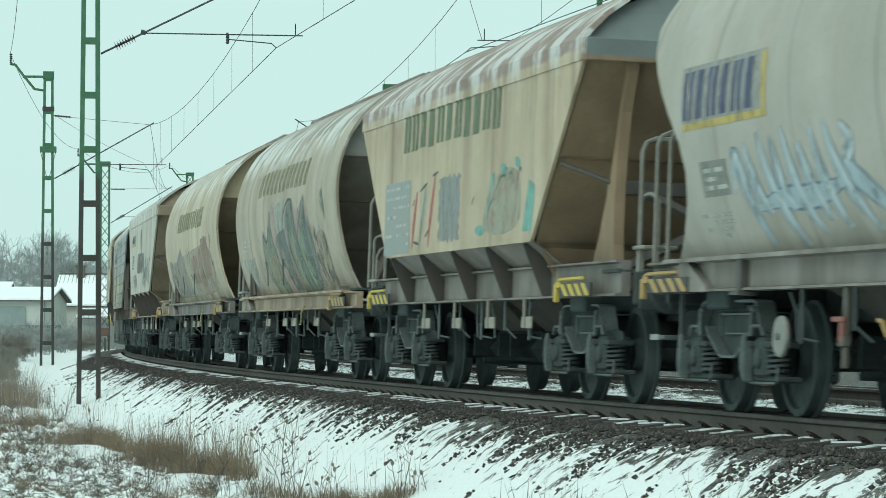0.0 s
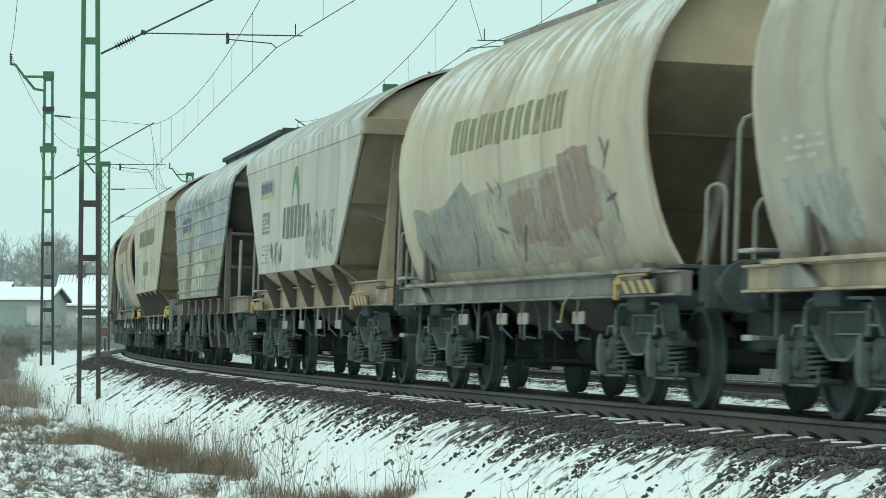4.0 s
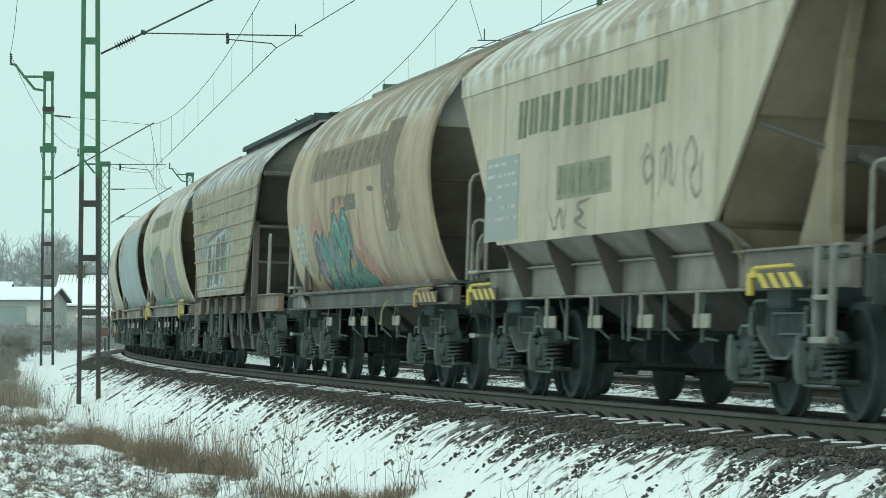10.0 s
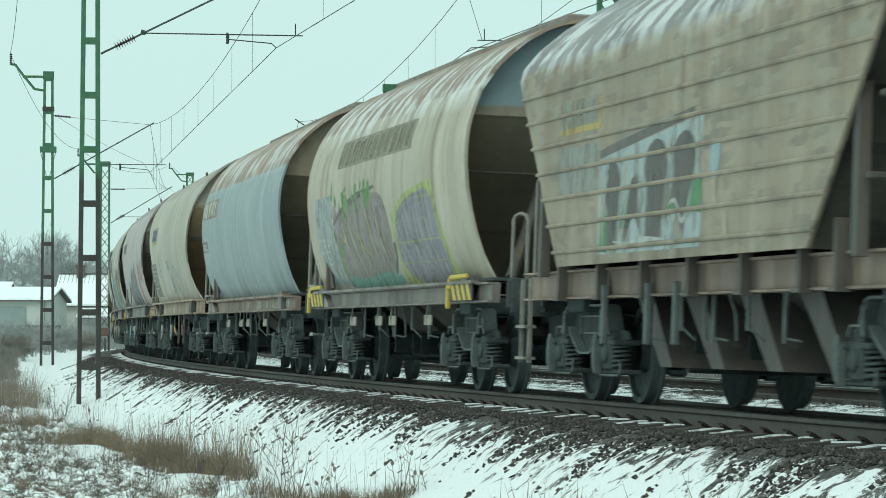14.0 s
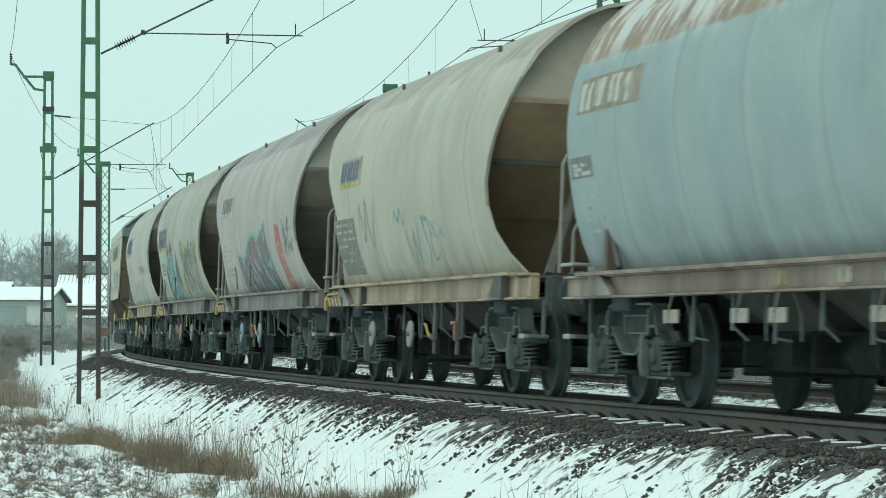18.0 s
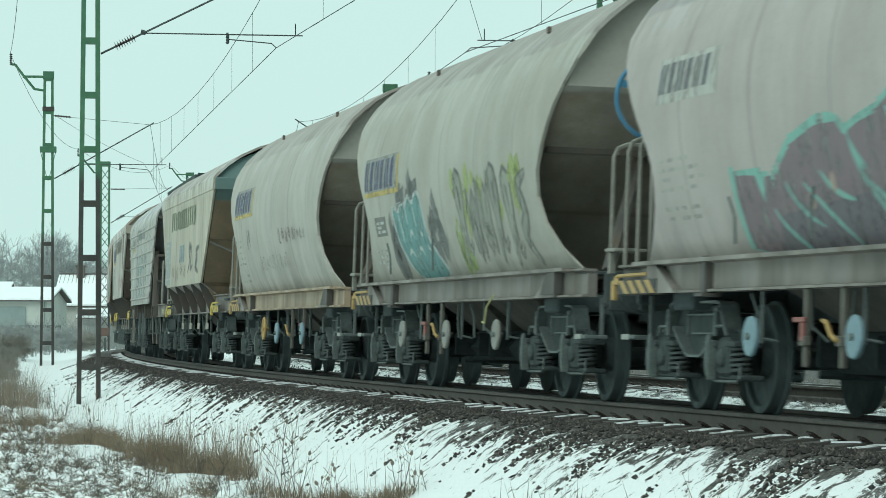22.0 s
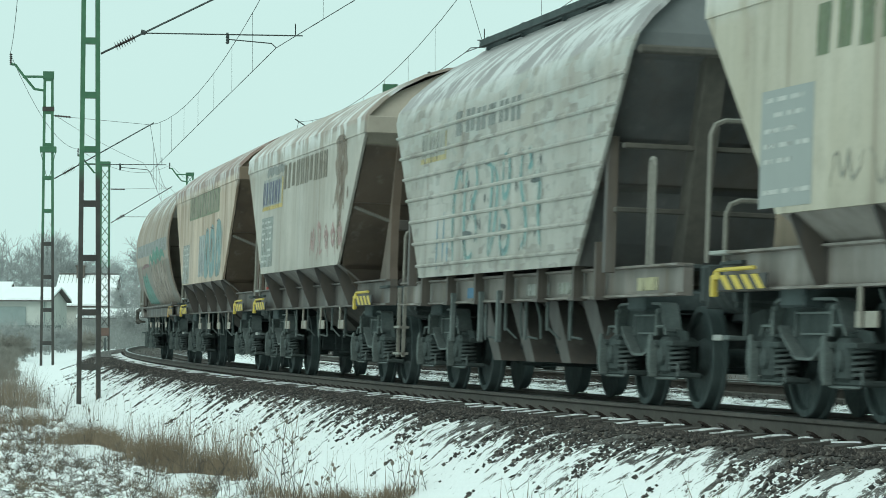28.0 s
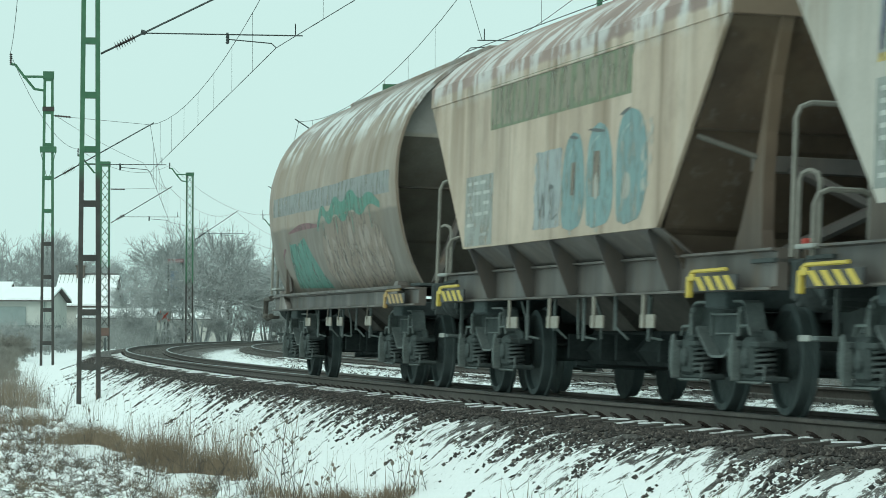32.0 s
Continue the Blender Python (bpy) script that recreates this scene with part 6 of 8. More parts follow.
            for x in (-5.6,):
                part("corner_bracket", cached("rbr", lambda bm: (box(bm, -.06, .06, -.05, .05, 0, .42, .01), tube(bm, [(0, 0, .42), (.35, 0, .05)], .03, 5)), SOLE["dark"]), None, w).matrix_local = pose(x + .9, -1.28, 1.2)
        else:
            for e in (-1, 1):
                part("lifting_lug", cached("lug", lambda bm: box(bm, -.035, .035, -.02, .02, -.02, .055, .008), SOLE["dark"]), None, w).matrix_local = pose(e * 3.0, -.95, 3.84)
    # handrails at both ends
    if ty in "GR":
        for k, (x, y, z1, dy) in enumerate(((-6.6, -1.28, 2.43, .62), (-6.2, -1.25, 1.75, .5), (-6.5, .2, 2.3, .8))):
            part("handrail", cached("hr%d" % k, hoop(x, y, 1.24, z1, 0, dy), BARS), None, w)
        part("handrail", cached("hrfront", hoop(6.25, -1.02, 1.24, 1.95, .10, .14), BARS), None, w)
        part("brake_wheel", cached("brakewheel", lambda bm: (lathe(bm, [(-.015, .17), (0, .2), (.015, .17), (.0, .165)], Matrix.Translation((-6.1, -.35, 1.75)), 16), tube(bm, [(-6.1, -.35, 1.24), (-6.1, -.35, 1.75)], .02, 6)), SOLE["dark"]), None, w)
        part("end_step", cached("endstep", lambda bm: box(bm, -6.5, -6.05, -1.30, -.75, 1.30, 1.335, .008), PALE), None, w)
        step_plate(w, -6.2)
    elif ty == "S":
        for k, (x, y, z1, dx) in enumerate(((-6.72, -1.28, 2.40, .6), (-6.36, -1.24, 2.44, .6), (-6.02, -1.22, 2.46, .6))):
            part("handrail", cached("hrs%d" % k, hoop(x, y, 1.27, z1, 0, dx), BARS), None, w)
        part("end_step", cached("endstep_s", lambda bm: (box(bm, -6.80, -6.45, -1.32, -1.0, 1.40, 1.435, .008), box(bm, -6.74, -6.68, -1.3, -1.24, 1.2, 1.40, .008)), BARS), None, w)
        striped_plate(w, -5.6, OCHRE)
        part("corner_bracket", cached("sbr", lambda bm: prism(bm, [(4.75, 1.03), (5.0, 1.25), (5.35, 1.25), (5.35, 1.03)], 1, -1.35, -1.26), SOLE["dark"]), None, w)
        part("frame_joint", cached("sjoint", lambda bm: (box(bm, -3.66, -3.54, -1.33, -1.22, .97, 1.30, .01), box(bm, -3.72, -3.48, -1.36, -1.20, .96, .99)), SOLE["dark"]), None, w)
        step_plate(w, 6.15), step_plate(w, -6.1)
    else:
        for k, (x, y, z1, dy) in enumerate(((-6.1, -1.25, 2.3, .9), (-5.7, -1.3, 1.85, .5))):
            part("handrail", cached("hrb%d" % k, hoop(x, y, 1.26, z1, 0, dy), BARS), None, w)
        part("handrail", cached("hrb9", hoop(5.35, -1.3, 1.26, 2.2, .14, 0), BARS), None, w)
        ladder(w, -6.2)
    for f in extras:
        f(w, ty)
    return w, sets
# ---------------------------------------------------------------- signs and sprayed lettering on the sides
DATUM = {"R": -0.55, "S": -0.55, "G": -0.30, "B": -0.35}
FOOT = {"R": 1.24, "S": 1.30, "G": 1.60, "B": 1.33}
SPRAY = {}


def spray(c):
    if c not in SPRAY:
        SPRAY[c] = faded("spray_paint", c, 0.5)
    return SPRAY[c]


def decal(name, w, bm, c, label=""):
    return part(name, bm, c if isinstance(c, bpy.types.Material) else spray(c), w, label)


def owner_sign(x0, x1, z0, z1, back=(0.30, 0.30, 0.28), bars=(0.05, 0.06, 0.14), edge=(0.52, 0.38, 0.10)):
    """A pale panel with dark slanted bars and a yellow edge on two sides."""
    def put(w, ty):
        d = DATUM[ty]
        a, b, e = x0 + d, x1 + d, 0.09 * (x1 - x0)
        bm = bmesh.new()
        patch(bm, ty, a, b, z0, z1, .006)
        s = decal("painted_sign", w, bm, back, "faded owner's sign with dark bars and yellow edge")
        if edge:
            bm = bmesh.new()
            patch(bm, ty, a, b, z0, z0 + .06, .010)
            patch(bm, ty, b - e * .6, b, z0 + .062, z1 - .02, .010)
            decal("sign_edge", s, bm, edge)
        step = (b - a - .06 - e) / 6
        for k in range(6):
            bm = bmesh.new()
            xa, lo, hi = a + .03 + k * step, z0 + .085, z1 - .045
            for f, th in (((0, .30), (.46, .30)) if k % 2 == 0 else ((.08, .52),)):
                patch(bm, ty, xa + f * step, xa + (f + th) * step, lo, hi, .014, .16)
            decal("sign_bar", s, bm, bars)
    return put


def word(x0, x1, z0, z1, n, c, back=None, seed=1):
    """A row of worn block bars where an owner's name was painted."""
    def put(w, ty):
        r = random.Random(seed)
        d = DATUM[ty]
        par = w
        if back:
            bm = bmesh.new()
            patch(bm, ty, x0 + d - .08, x1 + d + .08, z0 - .03, z1 + .03, .006, 0, 3, .03, r)
            par = decal("lettering_ground", w, bm, back)
        step = (x1 - x0) / n
        for k in range(n):
            bm = bmesh.new()
            a = x0 + d + k * step
            lo, hi = z0 + r.choice((0, 0, .02)), z1 - r.choice((0, 0, .02))
            wide = r.random()
            for f, th in (((0, .34), (.46, .32)) if wide < .6 else ((.04, .62),)):
                patch(bm, ty, a + f * step, a + (f + th) * step, lo, hi, .010, .10, 1, .010, r)
            decal("painted_bar", par, bm, c)
    return put


def panel(x0, x1, z0, z1, c=None, lines=6, ink=(0.5, 0.5, 0.47), seed=3):
    """A plate of data: a painted field with short unreadable bars."""
    def put(w, ty):
        r = random.Random(seed)
        d = DATUM[ty]
        s = w
        if c is not None:
            bm = bmesh.new()
            patch(bm, ty, x0 + d, x1 + d, z0, z1, .006)
            s = decal("data_panel", w, bm, c, "painted data panel with rows of small bars")
        bm = bmesh.new()
        for k in range(lines):
            z = z1 - .06 - k * (z1 - z0 - .08) / lines
            x = x0 + d + .1
            while x < x1 + d - .2:
                l = r.uniform(.12, .4)
                if r.random() < .75:
                    patch(bm, ty, x, min(x + l, x1 + d - .05), z - .035, z, .011)
                x += l + .1
        if len(bm.faces):
            tagged(decal("small_print", s, bm, ink), kind="stuff")
    return put


def graffiti(x0, x1, z0, z1, letters, fill, line, seed, width=.22):
    """Sprayed made-up letter forms: a cloud, crowded outlined forms, blades across them and highlights."""
    def put(w, ty):
        r = random.Random(seed)
        d = DATUM[ty]
        top = min(z1 + .12, 2.62)
        cell = (x1 - x0) / letters
        if width <= .15:
            for k, f in enumerate(scrawl(r, x0 + d, x1 + d, z0 + width * .5, top - width * .5, letters)):
                bm = bmesh.new()
                stroke(bm, ty, f, width * 1.1 + .10, .0085 + .0012 * (k % 2))
                g = decal("graffiti", w, bm, line, "sprayed graffiti letter form")
                bm = bmesh.new()
                stroke(bm, ty, f, width * 1.1, .0115 + .0012 * (k % 2))
                decal("graffiti_fill", g, bm, fill[k % len(fill)])
            return
        field(x0 - .1, x1 + .1, z0 - .02, top - .25, tuple(v * .8 for v in fill[0]), .16, seed + 60, .0045)(w, ty)
        last = -1
        for k in range(letters):
            pick = r.choice([i for i in range(6) if i != last])
            last = pick
            a, lean, hz = x0 + d + k * cell - cell * .08, r.uniform(-.12, .22), (top - z0)
            lo, hi = z0 + r.uniform(-.04, .06) * hz, top - r.uniform(.0, .10) * hz
            fx, fz = r.random() < .5, r.random() < .6
            form = [(1 - p if fx else p, 1 - q if fz else q) for p, q in LETTERS[pick]]
            pts = [(a + cell * 1.14 * (p + r.uniform(-.10, .10)) + lean * q * .5, lo + (hi - lo) * (q + r.uniform(-.08, .05))) for p, q in form]
            pts = [(x, max(z, FOOT[ty])) for x, z in pts]
            # round the corners a little
            pts = [(c[0] * (1 - t) + e[0] * t, c[1] * (1 - t) + e[1] * t) for c, e in zip(pts, pts[1:] + pts[:1]) for t in (.16, .84)]
            mx, mz = sum(c[0] for c in pts) / len(pts), sum(c[1] for c in pts) / len(pts)
            grow_x, grow_z = 1 + .13 / cell, 1 + .11 / (hi - lo)
            bm = bmesh.new()
            painted(bm, ty, [(mx + (x - mx) * grow_x, max(FOOT[ty] - .02, mz + (z - mz) * grow_z)) for x, z in pts], .0085 + .0012 * (k % 2))
            g = decal("graffiti", w, bm, line, "sprayed graffiti letter form")
            bm = bmesh.new()
            painted(bm, ty, pts, .0115 + .0012 * (k % 2))
            decal("graffiti_fill", g, bm, fill[k % len(fill)])
            bm = bmesh.new()
            other = fill[(k + 1) % len(fill)]
            painted(bm, ty, [(x, z) for x, z in pts], .0145, lo + (hi - lo) * r.uniform(.3, .55))
            decal("graffiti_shade", g, bm, other if len(fill) > 1 else tuple(v * .78 for v in other))
            bm = bmesh.new()
            stroke(bm, ty, [(mx - cell * .12, mz + .05), (mx, mz + r.uniform(-.12, .12)), (mx + cell * .12, mz + .02)], .06, .0165)
            decal("graffiti_line", g, bm, line)
    return put


def tag(x0, x1, z0, z1, letters, c, seed, width=.045):
    """A thin sprayed scribble."""
    def put(w, ty):
        r = random.Random(seed)
        d = DATUM[ty]
        bm = bmesh.new()
        for f in scrawl(r, x0 + d, x1 + d, z0, z1, letters, .4):
            stroke(bm, ty, f, width, .013)
        decal("sprayed_scribble", w, bm, c)
    return put


def rounded(pts, closed):
    """Cuts the corners of a drawn line twice."""
    for _ in range(2):
        q = [] if closed else [pts[0]]
        for a, b in zip(pts, pts[1:] + (pts[:1] if closed else [])):
            q += [(a[0] * .75 + b[0] * .25, a[1] * .75 + b[1] * .25), (a[0] * .25 + b[0] * .75, a[1] * .25 + b[1] * .75)]
        pts = q if closed else q + [pts[-1]]
    return pts


def art(x0, x1, z0, z1, items, label):
    """A sprayed picture in its own unit square: filled forms, lines, ovals and scattered spots, painted one over another."""
    def lay(w, ty, top, place, lift, item):
        kind, c = item[0], item[1]
        bm = bmesh.new()
        if kind == "fill":
            painted(bm, ty, [place(q) for q in rounded(list(item[2]), True)], lift)
        elif kind == "sharp":
            painted(bm, ty, [place(q) for q in item[2]], lift)
        elif kind == "line":
            for pts in item[3]:
                stroke(bm, ty, [place(q) for q in rounded(list(pts), False)], item[2], lift)
        elif kind == "oval":
            for cx, cz, rx, rz in item[2]:
                painted(bm, ty, [place((cx + rx * math.cos(a * .3142), cz + rz * math.sin(a * .3142))) for a in range(20)], lift)
        else:
            r = random.Random(item[2])
            for _ in range(item[3]):
                cx, cz, s = r.uniform(*item[5]), r.uniform(*item[6]), item[4] * r.uniform(.5, 1.4)
                ring = [(cx + s / (x1 - x0) * r.uniform(.4, 1.2) * math.cos(a * .785), cz + s / (z1 - z0) * r.uniform(.5, 1.6) * math.sin(a * .785)) for a in range(8)]
                painted(bm, ty, [place(q) for q in ring], lift)
        if not bm.verts:
            bm.free()
            return top
        if kind == "spots":
            tagged(decal("paint_spatter", top or w, bm, c), kind="stuff")
            return top
        if top is None:
            return decal("graffiti", w, bm, c, label)
        decal("sprayed_line" if kind == "line" else "paint_form", top, bm, c)
        return top

    def put(w, ty):
        d, top, lift = DATUM[ty], None, .006
        place = lambda q: (x0 + d + q[0] * (x1 - x0), max(FOOT[ty] - .03, z0 + q[1] * (z1 - z0)))
        for item in items:
            several = item[3] if item[0] == "line" else item[2] if item[0] == "oval" else ()
            for one in several:
                lift += .0002
                top = lay(w, ty, top, place, lift, (item[0], item[1], item[2], [one]) if item[0] == "line" else (item[0], item[1], [one]))
            if not several:
                top = lay(w, ty, top, place, lift, item)
            lift += .0008
    return put


def field(x0, x1, z0, z1, c, ragged=.05, seed=5, lift=.005):
    """A patch of another paint with an uneven edge."""
    def put(w, ty):
        d, n, m = DATUM[ty], 12, max(5, int((z1 - z0) / .035))
        bm = bmesh.new()
        g = []
        for j in range(m + 1):
            row = []
            for i in range(n + 1):
                fx, fz = i / n, j / m
                wob = lambda a, b: ragged * 2.2 * noise.noise(Vector((a * 4 + seed * 3.7, b * 4, seed)))
                x = x0 + (x1 - x0) * fx + wob(fz * 2, fx * .3) * (1 if i in (0, n) else .0) * 1.5
                z = z0 + (z1 - z0) * fz + wob(fx * 3, 9 + fz) * (1 if j in (0, m) else 0) * .6
                row.append(bm.verts.new(on_side(ty, x + d, z, lift)))
            g.append(row)
        for a, b in zip(g, g[1:]):
            for i in range(n):
                bm.faces.new((a[i], a[i + 1], b[i + 1], b[i]))
        decal("paint_patch", w, bm, c)
    return put


def leaf(x, z, size, c):
    """A tapering curved leaf emblem."""
    shape = [(0, -.06), (.04, .2), (.14, .44), (.34, .60), (.58, .60), (.78, .42), (.90, .16), (.92, -.12), (.84, -.16), (.70, .0), (.56, .2), (.40, .34), (.24, .30), (.12, .12)]

    def put(w, ty):
        bm = bmesh.new()
        painted(bm, ty, [(x + DATUM[ty] + p * size, z + q * size) for p, q in shape], .009)
        decal("leaf_emblem", w, bm, c)
    return put


def discs(*xs_mats):
    def put(w, ty):
        for x, m in xs_mats:
            valve_disc(w, x, m)
    return put


def plates(mat, *xs):
    def put(w, ty):
        for x in xs:
            striped_plate(w, x, mat, 1.6 if mat is YELLOW else 1.0)
    return put


def levers(*xs):
    """Thin yellow levers under the sole bar."""
    def put(w, ty):
        for i, x in enumerate(xs):
            part("lever", cached("lever%d" % (i % 3), lambda bm, i=i: tube(bm, [(-.06, 0, 0), (.06, 0, -.01), (.28, -.03, .10 + .03 * (i % 3)), (.55, -.02, .20 + .04 * (i % 3))], .011, 5), LEVER_YELLOW), None, w, "thin yellow lever").matrix_local = pose(x, -1.42, .76)
    return put


def sole_spots(*rows):
    """Pale rubbed paint spots on the sole bar."""
    def put(w, ty):
        for x, l, c in rows:
            bm = bmesh.new()
            box(bm, x - l, x + l, -1.256, -1.251, 1.035, 1.15)
            decal("paint_spot", w, bm, c)
    return put


def blue_wheel(w, ty):
    """A big blue hand wheel on a column at the wagon's rear platform."""
    ring = part("hand_wheel", cached("blue_ring", lambda bm: (tube(bm, [(0, .38 * math.cos(a * .2618), .38 * math.sin(a * .2618)) for a in range(25)], .022, 7), box(bm, -.012, .012, -.37, .37, .09, .16, .004)), BLUE, True), None, w, "big blue hand wheel")
    ring.matrix_local = pose(-6.6, -.93, 2.83)
    part("column", cached("blue_ring_column", lambda bm: box(bm, -6.58, -6.50, -.97, -.89, 1.24, 2.9, .01), SOLE["grey"]), None, w)


def tail_post(w, ty):
    part("lamp_bracket", cached("tail_post", lambda bm: box(bm, -.02, .02, -.02, .02, 0, .34), SOLE["dark"]), None, w).matrix_local = pose(6.42, -1.0, 1.0)
    part("red_marker", cached("red_marker", lambda bm: box(bm, -.035, .035, -.035, .035, .34, .41, .01), RED), None, w).matrix_local = pose(6.42, -1.0, 1.0)


def corner_ladder(w, ty):
    """A pale two-rung ladder frame at the front corner."""
    part("corner_ladder", cached("corner_ladder", lambda bm: (box(bm, -.20, -.16, -.025, .025, .58, 1.30, .006), box(bm, .16, .20, -.025, .025, .58, 1.30, .006), box(bm, -.20, .20, -.05, .05, .58, .63, .006), box(bm, -.18, .18, -.04, .04, .90, .94, .006)), DISC_GREY), None, w, "pale painted corner ladder").matrix_local = pose(6.15, -1.33, 0)


def tail_step(w, ty):
    part("corner_step", cached("tail_step", lambda bm: (tube(bm, [(-6.42, -1.30, 1.18), (-6.78, -1.34, 1.16), (-6.80, -1.34, .92), (-6.60, -1.34, .86), (-6.40, -1.30, .90)], .045, 6), box(bm, -6.76, -6.46, -1.40, -1.16, .86, .91, .01)), END_DARK), None, w)


STRAP = mottled("dull_strap_steel", (0.075, 0.07, 0.058), (0.14, 0.13, 0.11), 4.0, 0.7)
RED_STOP = mottled("faded_red_enamel", (0.22, 0.07, 0.06), (0.30, 0.12, 0.10), 4.0, 0.6)
BLUE = mottled("faded_blue_enamel", (0.035, 0.16, 0.28), (0.07, 0.22, 0.34), 4.0, 0.5)
DISC_GREY = mottled("disc_grey_beige", (0.17, 0.175, 0.155), (0.29, 0.29, 0.26), 4.0, 0.6)
DISC_BLUE = mottled("disc_blue", (0.13, 0.22, 0.26), (0.22, 0.32, 0.36), 4.0, 0.6)
GREEN_INK, OLIVE_INK = (0.10, 0.145, 0.07), (0.20, 0.185, 0.085)

# ---------------------------------------------------------------- sprayed pictures, one for each wagon that carries one
BLUE_STROKES = [[(0, .5), (.03, .95), (.09, .4), (.16, .02)], [(.10, .92), (.15, .5), (.21, .3)], [(.20, 1), (.25, .5), (.37, 0)], [(.28, .95), (.32, .5), (.36, .3)], [(.36, 1), (.41, .45), (.50, .1)], [(.45, .85), (.5, .5), (.57, .2)],
                [(.54, .97), (.58, .5), (.66, .12)], [(.62, 1), (.67, .6), (.82, .08)], [(.72, .95), (.79, .78), (.71, .62), (.86, .35), (.98, .12)], [(.14, .35), (.3, .42), (.5, .38), (.72, .5)]]
TAG_BLUE = art(-3.01, .75, 1.33, 2.22, [("line", (0.12, 0.19, 0.26), .20, BLUE_STROKES), ("line", (0.36, 0.44, 0.48), .155, BLUE_STROKES), ("line", (0.56, 0.61, 0.62), .05, [[(a + .01, b) for a, b in q[:3]] for q in BLUE_STROKES[:9]])], "pale blue sprayed brush letters with dark blue tips")

RED_STROKES = art(-2.2, -.5, 1.62, 2.45, [("line", (0.42, 0.11, 0.09), .15, [[(.05, 0), (.12, .5), (.2, .8)], [(.62, 0), (.7, .5), (.82, 1)]]), ("line", (0.20, 0.28, 0.26), .13, [[(.32, 0), (.40, .45), (.5, .85)]]),
    ("line", (0.045, 0.045, 0.05), .035, [[(.02, .6), (.1, .7)], [(.3, .8), (.55, .9)], [(.72, .98), (.92, 1.02)], [(.5, .15), (.66, .25)], [(.1, .1), (.3, .06)]]), ("line", (0.46, 0.40, 0.34), .03, [[(.45, .1), (.5, .5), (.62, .85)]])], "red and grey sprayed strokes")
PINK_SCRIBBLE = art(1.2, 4.2, 1.62, 2.42, [("fill", (0.34, 0.32, 0.24), [(.2, .05), (.25, .5), (.4, .85), (.75, .95), (.85, .5), (.8, .05)]), ("line", (0.14, 0.36, 0.31), .11, [[(.1, .15), (.25, .12)], [(.3, .3), (.34, .75), (.4, .85)], [(.5, .92), (.6, .86)], [(.72, .98), (.8, .9)]]),
    ("sharp", (0.16, 0.42, 0.36), [(.86, .05), (1.0, .05), (1.04, .62), (.94, .7)]), ("oval", (0.42, 0.27, 0.23), [(.38, .3, .025, .12), (.56, .62, .02, .08), (.36, .58, .02, .08), (.74, .7, .018, .12)]),
    ("line", (0.07, 0.07, 0.065), .03, [[(.32, .1), (.30, .4), (.4, .55)], [(.42, .62), (.5, .82), (.58, .8)], [(.62, .72), (.66, .88), (.7, .7)], [(.74, .6), (.8, .9), (.84, .8)], [(.02, .5), (.06, .6)]])], "teal and pink sprayed scribble")

